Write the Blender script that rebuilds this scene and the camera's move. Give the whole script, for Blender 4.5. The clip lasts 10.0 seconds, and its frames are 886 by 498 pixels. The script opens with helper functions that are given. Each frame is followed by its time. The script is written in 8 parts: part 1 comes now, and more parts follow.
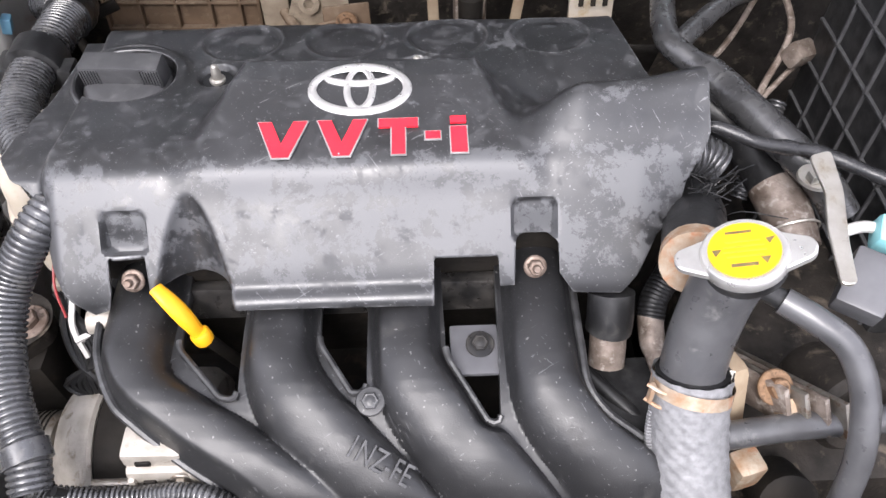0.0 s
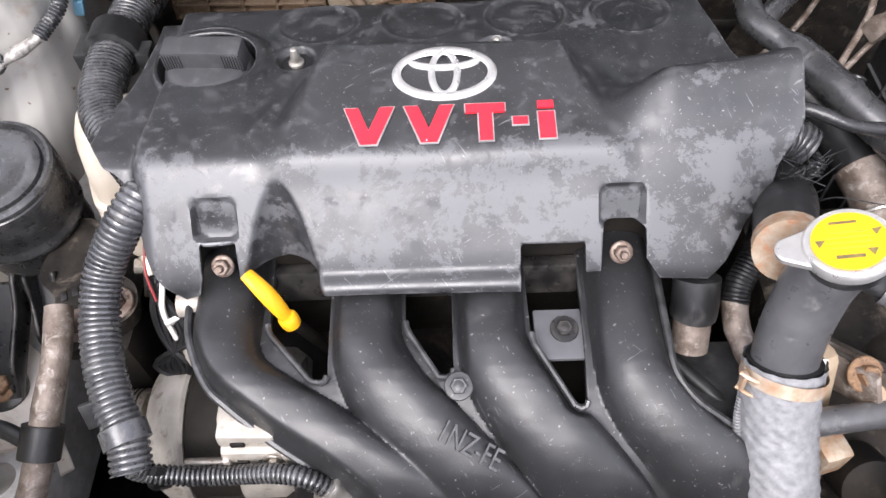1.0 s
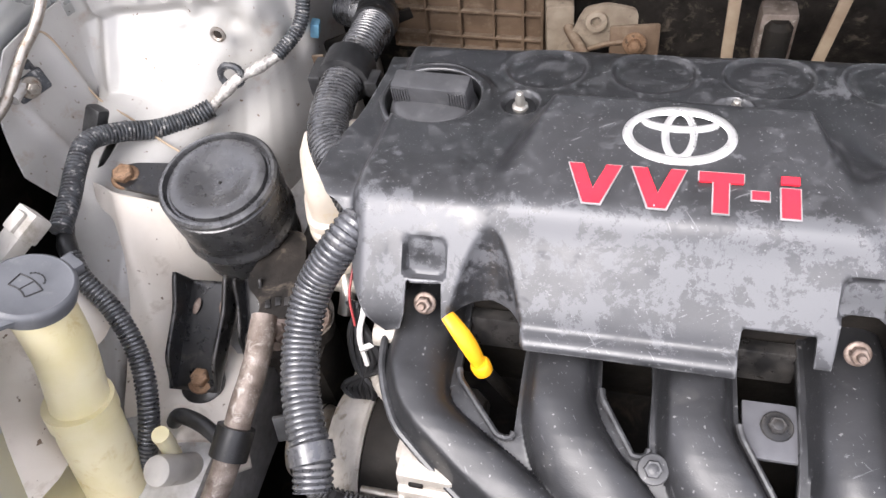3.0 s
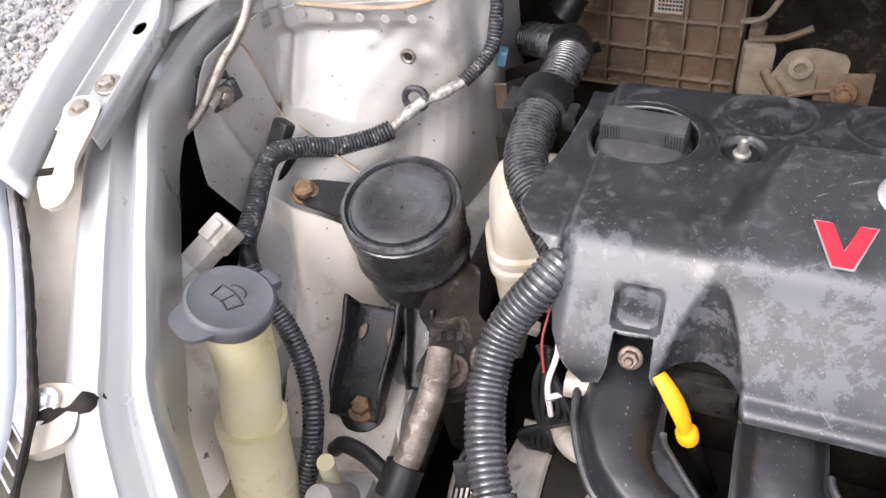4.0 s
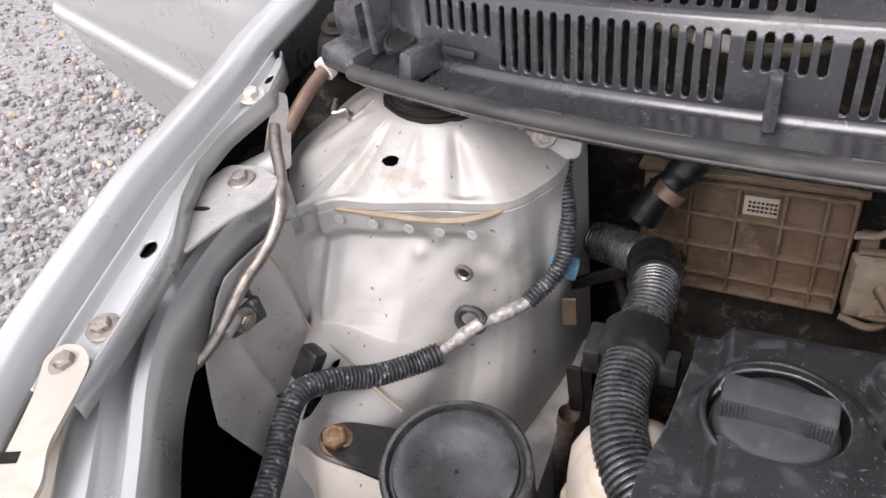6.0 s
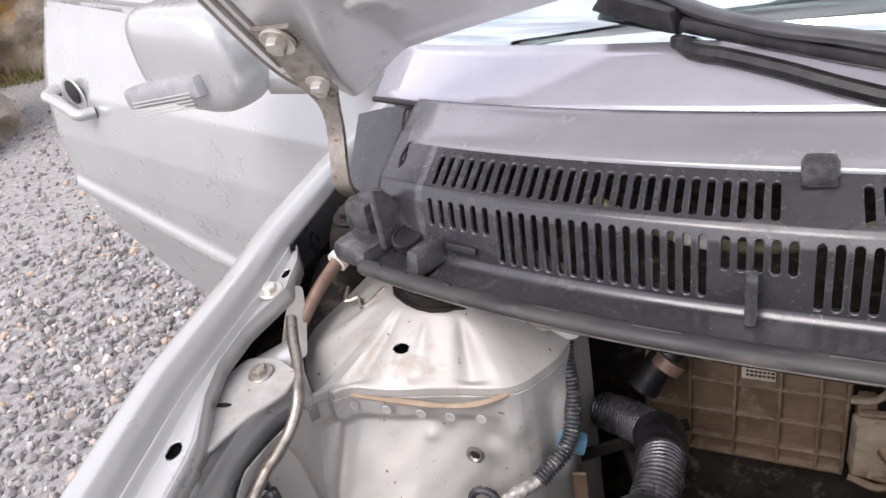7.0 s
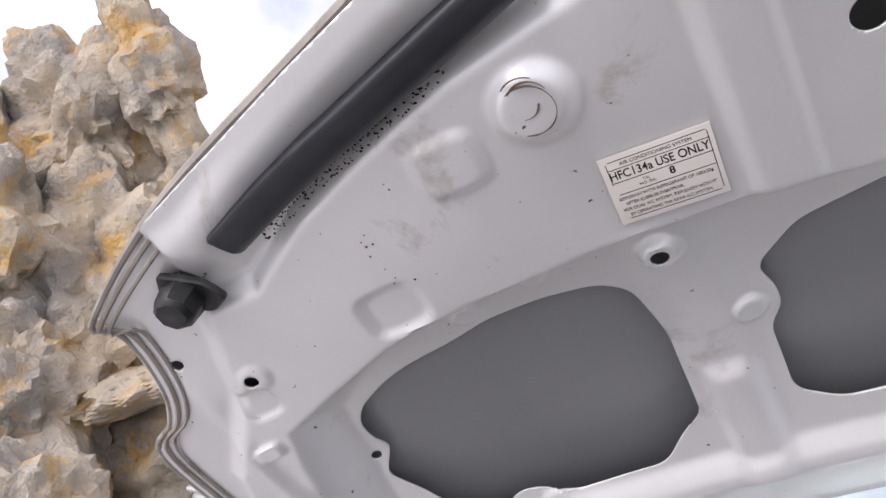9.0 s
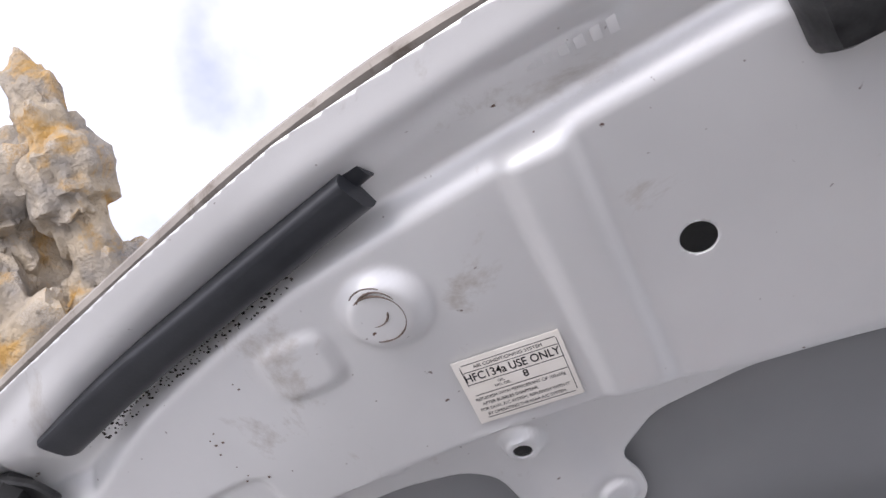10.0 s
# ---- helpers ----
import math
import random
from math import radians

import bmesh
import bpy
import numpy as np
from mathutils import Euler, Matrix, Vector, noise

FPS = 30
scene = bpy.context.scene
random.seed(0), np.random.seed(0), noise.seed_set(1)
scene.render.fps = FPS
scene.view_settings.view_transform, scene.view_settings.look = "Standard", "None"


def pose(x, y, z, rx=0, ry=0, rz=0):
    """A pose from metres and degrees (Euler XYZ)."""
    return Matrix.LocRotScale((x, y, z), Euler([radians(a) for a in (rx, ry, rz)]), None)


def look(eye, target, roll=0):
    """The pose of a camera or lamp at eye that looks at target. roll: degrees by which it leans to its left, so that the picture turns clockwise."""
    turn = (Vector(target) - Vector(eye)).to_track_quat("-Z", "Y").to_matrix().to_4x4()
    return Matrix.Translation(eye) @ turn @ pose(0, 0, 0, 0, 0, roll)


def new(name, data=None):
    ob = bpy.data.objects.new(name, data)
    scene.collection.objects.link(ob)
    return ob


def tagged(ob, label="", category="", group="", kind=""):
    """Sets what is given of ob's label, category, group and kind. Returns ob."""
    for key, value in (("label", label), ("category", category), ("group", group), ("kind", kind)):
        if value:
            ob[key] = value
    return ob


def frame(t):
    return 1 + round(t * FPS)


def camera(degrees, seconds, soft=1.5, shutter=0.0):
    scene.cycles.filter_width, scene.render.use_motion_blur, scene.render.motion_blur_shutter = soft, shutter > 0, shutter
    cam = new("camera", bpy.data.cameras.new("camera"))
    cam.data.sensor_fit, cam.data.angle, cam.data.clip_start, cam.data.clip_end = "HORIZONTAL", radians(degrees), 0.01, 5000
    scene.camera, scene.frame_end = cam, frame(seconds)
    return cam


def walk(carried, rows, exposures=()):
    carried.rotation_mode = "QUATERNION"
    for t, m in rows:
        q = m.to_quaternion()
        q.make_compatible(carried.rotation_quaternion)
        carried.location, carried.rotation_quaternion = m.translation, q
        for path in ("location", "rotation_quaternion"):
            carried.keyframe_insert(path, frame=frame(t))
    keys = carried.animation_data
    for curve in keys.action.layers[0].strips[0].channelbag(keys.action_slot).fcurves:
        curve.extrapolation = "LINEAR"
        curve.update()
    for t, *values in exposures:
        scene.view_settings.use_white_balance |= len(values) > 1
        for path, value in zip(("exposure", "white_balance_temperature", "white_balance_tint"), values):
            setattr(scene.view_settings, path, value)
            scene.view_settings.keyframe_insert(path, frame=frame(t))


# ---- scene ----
cam = camera(61.2, 10.0, soft=1.5)
PATH = [
    (0, (-0.003, 0.012, 1.172), (0.025, 1.252, -0.397), -1.0),
    (0.2, (-0.045, 0.010, 1.179), (-0.042, 1.213, -0.417), -2.0),
    (0.5, (-0.062, 0.009, 1.183), (-0.069, 1.197, -0.425), -2.4),
    (1, (-0.043, 0.025, 1.183), (-0.09, 1.188, -0.443), -3.9),
    (1.5, (-0.03, 0.033, 1.188), (-0.133, 1.188, -0.441), -5.5),
    (2, (-0.04, 0.042, 1.186), (-0.235, 1.203, -0.43), -7.4),
    (2.5, (-0.053, 0.047, 1.187), (-0.364, 1.218, -0.404), -9.2),
    (3, (-0.084, 0.049, 1.188), (-0.529, 1.214, -0.375), -10.9),
    (3.2, (-0.104, 0.046, 1.193), (-0.614, 1.205, -0.355), -11.6),
    (4.3, (-0.193, 0.058, 1.175), (-0.904, 1.224, -0.286), -12.6),
    (4.5, (-0.207, 0.078, 1.176), (-0.94, 1.247, -0.272), -12.7),
    (5, (-0.231, 0.11, 1.178), (-0.976, 1.323, -0.227), -11.9),
    (5.2, (-0.238, 0.13, 1.182), (-0.984, 1.366, -0.203), -11.5),
    (6.3, (-0.27, 0.193, 1.177), (-1.015, 1.585, -0.05), -10.1),
    (6.5, (-0.273, 0.196, 1.183), (-1.023, 1.626, 0.003), -10.1),
    (7, (-0.253, 0.186, 1.234), (-1.052, 1.719, 0.229), -11.9),
    (7.5, (-0.221, 0.152, 1.304), (-1.087, 1.787, 0.543), -13.9),
    (8, (-0.181, 0.104, 1.372), (-1.12, 1.815, 0.936), -16.1),
    (8.5, (-0.135, 0.063, 1.425), (-1.086, 1.811, 1.231), -17.5),
    (9, (-0.093, 0.052, 1.461), (-1.015, 1.826, 1.443), -17.9),
    (9.5, (-0.055, 0.068, 1.494), (-0.9, 1.879, 1.581), -18.0),
    (10, (-0.041, 0.081, 1.507), (-0.707, 1.959, 1.683), -17.7),
]
walk(cam, [(t, look(eye, target, roll)) for t, eye, target, roll in PATH],
     exposures=[(0, 1.04, 6400, 15), (1.5, 1.06, 6400, 15), (3.2, 1.24, 6450, 15), (4.5, 0.55, 6500, 16), (5.0, 0.4, 6500, 16), (6.5, 0.46, 6550, 17), (7.5, 0.13, 6550, 17), (8.5, 0.16, 6550, 17), (10, 0.15, 6350, 16)])

# ---- sky and sun: a bright, thinly clouded day ----
world = bpy.data.worlds.new("sky")
scene.world = world
world.use_nodes = True
wn, wl = world.node_tree.nodes, world.node_tree.links
sky = wn.new("ShaderNodeTexSky")
sky.sky_type, sky.sun_disc = "NISHITA", False
sky.sun_elevation, sky.sun_rotation = radians(50), radians(198)
sky.air_density, sky.dust_density, sky.ozone_density = 1.0, 2.0, 1.0
cloud = wn.new("ShaderNodeTexNoise")
cloud.inputs["Scale"].default_value, cloud.inputs["Detail"].default_value = 2.2, 6.0
ramp = wn.new("ShaderNodeValToRGB")
ramp.color_ramp.elements[0].position, ramp.color_ramp.elements[0].color = 0.34, (0.22, 0.22, 0.22, 1)
ramp.color_ramp.elements[1].position, ramp.color_ramp.elements[1].color = 0.56, (1, 1, 1, 1)
wmix = wn.new("ShaderNodeMixRGB")
wmix.inputs["Color2"].default_value = (14.0, 14.2, 15.4, 1)
wcoord = wn.new("ShaderNodeTexCoord")
wl.new(wcoord.outputs["Generated"], cloud.inputs["Vector"])
wl.new(cloud.outputs["Fac"], ramp.inputs["Fac"])
wl.new(ramp.outputs["Color"], wmix.inputs["Fac"])
wl.new(sky.outputs["Color"], wmix.inputs["Color1"])
wl.new(wmix.outputs["Color"], wn["Background"].inputs["Color"])
wn["Background"].inputs["Strength"].default_value = 0.1

sun_data = bpy.data.lights.new("sun", "SUN")
sun_data.energy, sun_data.angle, sun_data.color = 2.5, radians(34), (1.0, 0.97, 0.93)
sun = new("sun", sun_data)
sun.matrix_world = look((-1.5, -4.2, 6.5), (0, 0.4, 0.8))

# ---- building helpers ----
def mesh_of(name, verts, faces, smooth=True):
    me = bpy.data.meshes.new(name)
    me.from_pydata([tuple(map(float, v)) for v in verts], [], [tuple(map(int, f)) for f in faces])
    me.update()
    if smooth:
        me.polygons.foreach_set("use_smooth", [True] * len(me.polygons))
        me.set_sharp_from_angle(angle=radians(38))
    return me


def part(name, geo, material, parent=None, label="", smooth=True):
    """One mesh object from (verts, faces), under a thing or a part."""
    if isinstance(geo, tuple):
        me = mesh_of(name, geo[0], geo[1], smooth)
        me.materials.append(material)
    else:
        me = geo
    ob = new(name, me)
    if parent is not None:
        ob.parent = parent
    if label:
        tagged(ob, label)
    return ob


def thing(name, label, category, group="", kind="", at=(0, 0, 0)):
    ob = new(name)
    ob.empty_display_size = 0.02
    return tagged(ob, label, category, group, kind)


def single(name, geo, material, label, category, group="", kind=""):
    return tagged(part(name, geo, material), label, category, group, kind)


def join(*geos):
    vs, fs, k = [], [], 0
    for v, f in geos:
        vs.extend(list(v))
        fs.extend([tuple(i + k for i in q) for q in f])
        k += len(v)
    return vs, fs


def moved(geo, m):
    return [tuple(m @ Vector(v)) for v in geo[0]], geo[1]


def frame_to(at, normal, up=(0, 1, 0)):
    """A pose at a point whose z runs along the normal."""
    z = Vector(normal).normalized()
    x = Vector(up).cross(z)
    if x.length < 1e-4:
        x = Vector((1, 0, 0))
    x.normalize()
    y = z.cross(x)
    m = Matrix((x, y, z)).transposed().to_4x4()
    m.translation = at
    return m


def lathe(profile, n=32, close=True, sx=1.0, sy=1.0):
    """Turn (radius, height) pairs round z."""
    vs, fs = [], []
    for r, h in profile:
        for i in range(n):
            a = 2 * math.pi * i / n
            vs.append((r * math.cos(a) * sx, r * math.sin(a) * sy, h))
    for j in range(len(profile) - 1):
        for i in range(n):
            k = (i + 1) % n
            fs.append((j * n + i, j * n + k, (j + 1) * n + k, (j + 1) * n + i))
    if close:
        fs.append(tuple(range(n))[::-1])
        fs.append(tuple((len(profile) - 1) * n + i for i in range(n)))
    return vs, fs


def spline(pts, step):
    """Even points along a Catmull-Rom curve through pts."""
    p = [Vector(q) for q in pts]
    p = [p[0] * 2 - p[1]] + p + [p[-1] * 2 - p[-2]]
    dense = []
    for i in range(1, len(p) - 2):
        for k in range(24):
            t = k / 24
            dense.append(0.5 * ((2 * p[i]) + (p[i + 1] - p[i - 1]) * t + (2 * p[i - 1] - 5 * p[i] + 4 * p[i + 1] - p[i + 2]) * t * t
                                + (3 * p[i] - p[i - 1] - 3 * p[i + 1] + p[i + 2]) * t ** 3))
    dense.append(p[-2])
    lens = [0.0]
    for a, b in zip(dense, dense[1:]):
        lens.append(lens[-1] + (b - a).length)
    n = max(2, int(round(lens[-1] / step)))
    out, j = [], 0
    for i in range(n + 1):
        s = lens[-1] * i / n
        while j < len(lens) - 2 and lens[j + 1] < s:
            j += 1
        f = (s - lens[j]) / max(1e-9, lens[j + 1] - lens[j])
        out.append(dense[j].lerp(dense[j + 1], max(0, min(1, f))))
    return out


def tube(pts, r, n=12, step=0.006, ribs=0.0, depth=0.12, ends=True, flat=1.0, wobble=0.0):
    """A hose along pts. r: radius, or a function of 0..1 along it. ribs: pitch of corrugations, as deep as depth times the radius."""
    if ribs:
        step = ribs / 6
    path = spline(pts, step)
    rf = r if callable(r) else (lambda t: r)
    vs, fs = [], []
    side = None
    total = len(path) - 1
    for i, c in enumerate(path):
        d = (path[min(i + 1, total)] - path[max(i - 1, 0)]).normalized()
        if side is None:
            side = d.cross(Vector((0.13, 0.21, 1.0)))
            if side.length < 0.1:
                side = d.cross(Vector((1, 0, 0)))
        side = (side - d * side.dot(d)).normalized()
        up = d.cross(side)
        rr = rf(i / total)
        if ribs:
            rr *= (1.0 - 0.12 * depth, 1.0, 1.0, 1.0 - 0.12 * depth, 1.0 - 0.75 * depth, 1.0 - depth)[i % 6]
        if wobble:
            rr *= 1 + wobble * noise.noise(c * 90)
        for k in range(n):
            a = 2 * math.pi * k / n
            vs.append(c + side * (math.cos(a) * rr) + up * (math.sin(a) * rr * flat))
    for i in range(total):
        for k in range(n):
            q = (k + 1) % n
            fs.append((i * n + k, i * n + q, (i + 1) * n + q, (i + 1) * n + k))
    if ends:
        fs.append(tuple(range(n))[::-1])
        fs.append(tuple(total * n + k for k in range(n)))
    return vs, fs


def block(sx, sy, sz, bevel=0.0, at=(0, 0, 0), seg=2, taper=1.0):
    """A bevelled box standing on z = 0 round its centre; taper scales its top."""
    bm = bmesh.new()
    bmesh.ops.create_cube(bm, size=1)
    for v in bm.verts:
        k = taper if v.co.z > 0 else 1.0
        v.co = Vector((v.co.x * sx * k, v.co.y * sy * k, (v.co.z + 0.5) * sz))
    if bevel:
        bmesh.ops.bevel(bm, geom=bm.edges[:], offset=bevel, segments=seg, affect="EDGES", profile=0.6)
    bm.verts.index_update()
    geo = [tuple(v.co + Vector(at)) for v in bm.verts], [tuple(v.index for v in f.verts) for f in bm.faces]
    bm.free()
    return geo


def prism(outline, depth, bevel=0.0):
    """A flat plate from an outline in xy, reaching from z = 0 to depth, with an optional chamfer at its top."""
    n = len(outline)
    c = Vector((sum(p[0] for p in outline) / n, sum(p[1] for p in outline) / n))
    vs = [(x, y, 0) for x, y in outline] + [(x, y, depth - bevel) for x, y in outline]
    if bevel:
        for i, (x, y) in enumerate(outline):
            a, b = Vector(outline[i - 1]), Vector(outline[(i + 1) % n])
            t = (b - a).normalized()
            inward = Vector((-t.y, t.x))
            if inward.dot(c - Vector((x, y))) < 0 and n < 9:
                inward = -inward
            vs.append((x + inward.x * bevel, y + inward.y * bevel, depth))
    rows = 3 if bevel else 2
    fs = []
    for j in range(rows - 1):
        for i in range(n):
            k = (i + 1) % n
            fs.append((j * n + i, j * n + k, (j + 1) * n + k, (j + 1) * n + i))
    fs.append(tuple(range(n))[::-1])
    fs.append(tuple((rows - 1) * n + i for i in range(n)))
    return vs, fs


def rounded(outline, r, k=5):
    """An outline with its corners rounded."""
    out = []
    n = len(outline)
    for i in range(n):
        p, a, b = Vector(outline[i]), Vector(outline[i - 1]), Vector(outline[(i + 1) % n])
        da, db = (a - p), (b - p)
        ra = min(r, da.length * 0.45, db.length * 0.45)
        s, e = p + da.normalized() * ra, p + db.normalized() * ra
        for j in range(k + 1):
            t = j / k
            out.append(tuple(s * (1 - t) ** 2 + p * 2 * t * (1 - t) + e * t * t))
    return out


def in_poly(x, y, poly):
    """Signed distance to a polygon for arrays x, y: negative inside."""
    d = np.full(x.shape, 1e9)
    inside = np.zeros(x.shape, bool)
    n = len(poly)
    for i in range(n):
        ax, ay = poly[i]
        bx, by = poly[(i + 1) % n]
        ex, ey = bx - ax, by - ay
        t = np.clip(((x - ax) * ex + (y - ay) * ey) / (ex * ex + ey * ey + 1e-12), 0, 1)
        d = np.minimum(d, np.hypot(x - ax - t * ex, y - ay - t * ey))
        cross = (ay > y) != (by > y)
        with np.errstate(divide="ignore", invalid="ignore"):
            xi = ax + (y - ay) * ex / (ey if abs(ey) > 1e-12 else 1e-12)
        inside ^= cross & (x < xi)
    return np.where(inside, -d, d)


def sheet(f, us, vs, hole=None):
    """A grid surface f(U, V) -> X, Y, Z over arrays. hole(U, V): signed distance, negative where the sheet is cut away; its rim is pulled smooth."""
    U, V = np.meshgrid(np.asarray(us, float), np.asarray(vs, float), indexing="ij")
    gone = np.zeros(U.shape, bool)
    if hole is not None:
        h = 1e-4
        for _ in range(3):
            D = hole(U, V)
            if _ == 0:
                gone = D < 0
                near = gone & ((np.roll(D, 1, 0) >= 0) | (np.roll(D, -1, 0) >= 0) | (np.roll(D, 1, 1) >= 0) | (np.roll(D, -1, 1) >= 0)
                               | (np.roll(np.roll(D, 1, 0), 1, 1) >= 0) | (np.roll(np.roll(D, -1, 0), -1, 1) >= 0)
                               | (np.roll(np.roll(D, 1, 0), -1, 1) >= 0) | (np.roll(np.roll(D, -1, 0), 1, 1) >= 0))
            gu, gv = (hole(U + h, V) - D) / h, (hole(U, V + h) - D) / h
            g = np.maximum(gu * gu + gv * gv, 0.05)
            U = np.where(near, U - D * gu / g, U)
            V = np.where(near, V - D * gv / g, V)
    X, Y, Z = f(U, V)
    nu, nv = U.shape
    idx = np.arange(nu * nv).reshape(nu, nv)
    q = np.stack([idx[:-1, :-1], idx[1:, :-1], idx[1:, 1:], idx[:-1, 1:]], -1).reshape(-1, 4)
    if hole is not None:
        g = gone.ravel()[q]
        q = q[~g.all(1)]
    pts = np.stack([X.ravel(), Y.ravel(), Z.ravel()], -1)
    used = np.unique(q)
    remap = np.full(nu * nv, -1)
    remap[used] = np.arange(len(used))
    return pts[used], remap[q]


def thicken(ob, t, toward=(0, 0, -1)):
    """Give a sheet its thickness, on the side that toward points to."""
    me = ob.data
    w = Vector(toward)
    side = sum(p.normal.dot(w) * p.area for p in me.polygons)
    m = ob.modifiers.new("thickness", "SOLIDIFY")
    m.thickness, m.offset = t, 1.0 if side > 0 else -1.0
    return ob


def sm(a, b, x):
    t = np.clip((np.asarray(x, float) - a) / (b - a), 0, 1)
    return t * t * (3 - 2 * t)


def words(text, size, depth, material, m, name, parent, label="", spacing=1.0, bold=0.0):
    """Lettering in the built-in font as a mesh, standing on the pose m."""
    cu = bpy.data.curves.new(name, "FONT")
    cu.body, cu.size, cu.extrude, cu.space_character, cu.offset = text, size, depth, spacing, bold
    cu.align_x, cu.align_y = "CENTER", "CENTER"
    tmp = bpy.data.objects.new(name, cu)
    scene.collection.objects.link(tmp)
    bpy.context.view_layer.update()
    me = bpy.data.meshes.new_from_object(tmp.evaluated_get(bpy.context.evaluated_depsgraph_get()))
    bpy.data.objects.remove(tmp)
    me.transform(m)
    me.materials.clear()
    me.materials.append(material)
    ob = new(name, me)
    if parent is not None:
        ob.parent = parent
    if label:
        tagged(ob, label)
    return ob


HEX = [(math.cos(math.pi * i / 3), math.sin(math.pi * i / 3)) for i in range(6)]


def bolt(at, normal, r, material, parent, washer=1.7, high=1.0, name="bolt", stud=0.0, label=""):
    """A hexagon bolt head with its flange, and a stud end where it has one."""
    m = frame_to(at, normal)
    flange = lathe([(r * washer, 0), (r * washer, r * 0.2), (r * washer * 0.93, r * 0.32), (r * 1.05, r * 0.38)], 20)
    head = prism([(x * r, y * r) for x, y in HEX], r * (0.38 + high), r * 0.15)
    bits = [flange, head]
    if stud:
        bits.append(moved(lathe([(r * 0.5, 0), (r * 0.5, stud), (r * 0.38, stud + r * 0.2)], 12), Matrix.Translation((0, 0, r * high))))
    else:
        bits.append(moved(lathe([(r * 0.62, 0), (r * 0.5, r * 0.06)], 16), Matrix.Translation((0, 0, r * (0.36 + high)))))
    return part(name, moved(join(*bits), m), material, parent, label)

# ---- materials ----
def mat(name, c1, c2=None, scale=30.0, rough=(0.45, 0.6), metal=0.0, bump=0.1, bump_scale=300.0, dirt=None, dirt_amount=0.5,
        dirt_scale=18.0, dirt_soft=0.14, coat=0.0, spec=0.5, stretch=(1, 1, 1), specks=None, speck_scale=120.0, speck_size=0.62, top_dust=None, sss=0.0, edge=None, worn=None, scratch=None):
    """Two-scale procedural surface: base variation, soft stains (dirt), small specks, fine relief."""
    m = bpy.data.materials.new(name)
    m.use_nodes = True
    nt = m.node_tree
    b = nt.nodes["Principled BSDF"]
    co = nt.nodes.new("ShaderNodeTexCoord")
    mp = nt.nodes.new("ShaderNodeMapping")
    mp.inputs["Scale"].default_value = stretch
    nt.links.new(co.outputs["Object"], mp.inputs["Vector"])

    def nz(sc, detail=5.0, rough_=0.55, dist=0.0):
        n = nt.nodes.new("ShaderNodeTexNoise")
        n.inputs["Scale"].default_value, n.inputs["Detail"].default_value = sc, detail
        n.inputs["Roughness"].default_value, n.inputs["Distortion"].default_value = rough_, dist
        nt.links.new(mp.outputs["Vector"], n.inputs["Vector"])
        return n

    def rmp(sock, a, b_, va=(0, 0, 0, 1), vb=(1, 1, 1, 1)):
        r = nt.nodes.new("ShaderNodeValToRGB")
        r.color_ramp.elements[0].position, r.color_ramp.elements[0].color = a, va
        r.color_ramp.elements[1].position, r.color_ramp.elements[1].color = b_, vb
        nt.links.new(sock, r.inputs["Fac"])
        return r.outputs["Color"]

    def mix(fac, a, b_):
        x = nt.nodes.new("ShaderNodeMixRGB")
        nt.links.new(fac, x.inputs["Fac"])
        for s, v in (("Color1", a), ("Color2", b_)):
            if isinstance(v, tuple):
                x.inputs[s].default_value = (*v, 1)
            else:
                nt.links.new(v, x.inputs[s])
        return x.outputs["Color"]

    c2 = c2 or tuple(v * 0.8 for v in c1)
    base = mix(rmp(nz(scale).outputs["Fac"], 0.35, 0.65), c1, c2)
    rnoise = nz(scale * 2.3, 4)
    rough_sock = rmp(rnoise.outputs["Fac"], 0.3, 0.7, (rough[0],) * 3 + (1,), (rough[1],) * 3 + (1,))
    if dirt:
        lo = 0.62 - 0.25 * dirt_amount
        dfac = rmp(nz(dirt_scale, 9, 0.68, 0.4).outputs["Fac"], lo, lo + dirt_soft)
        base = mix(dfac, base, dirt)
        rough_sock = mix(dfac, rough_sock, (max(rough) * 0.5 + 0.42,) * 3)
    if specks:
        base = mix(rmp(nz(speck_scale, 2, 0.4).outputs["Fac"], speck_size, speck_size + 0.05), base, specks)
    if top_dust:
        g = nt.nodes.new("ShaderNodeNewGeometry")
        sep = nt.nodes.new("ShaderNodeSeparateXYZ")
        nt.links.new(g.outputs["Normal"], sep.inputs["Vector"])
        dn = nt.nodes.new("ShaderNodeMath")
        dn.operation = "MULTIPLY"
        nt.links.new(rmp(sep.outputs["Z"], 0.1, 0.95), dn.inputs[0])
        nt.links.new(rmp(nz(dirt_scale * 1.7, 8, 0.7).outputs["Fac"], 0.3, 0.75), dn.inputs[1])
        base = mix(dn.outputs["Value"], base, top_dust)
    if edge:
        ge = nt.nodes.new("ShaderNodeNewGeometry")
        em = nt.nodes.new("ShaderNodeMath")
        em.operation = "MULTIPLY"
        nt.links.new(rmp(ge.outputs["Pointiness"], 0.52, 0.60), em.inputs[0])
        nt.links.new(rmp(nz(60, 6, 0.65).outputs["Fac"], 0.38, 0.62), em.inputs[1])
        base = mix(em.outputs["Value"], base, edge)
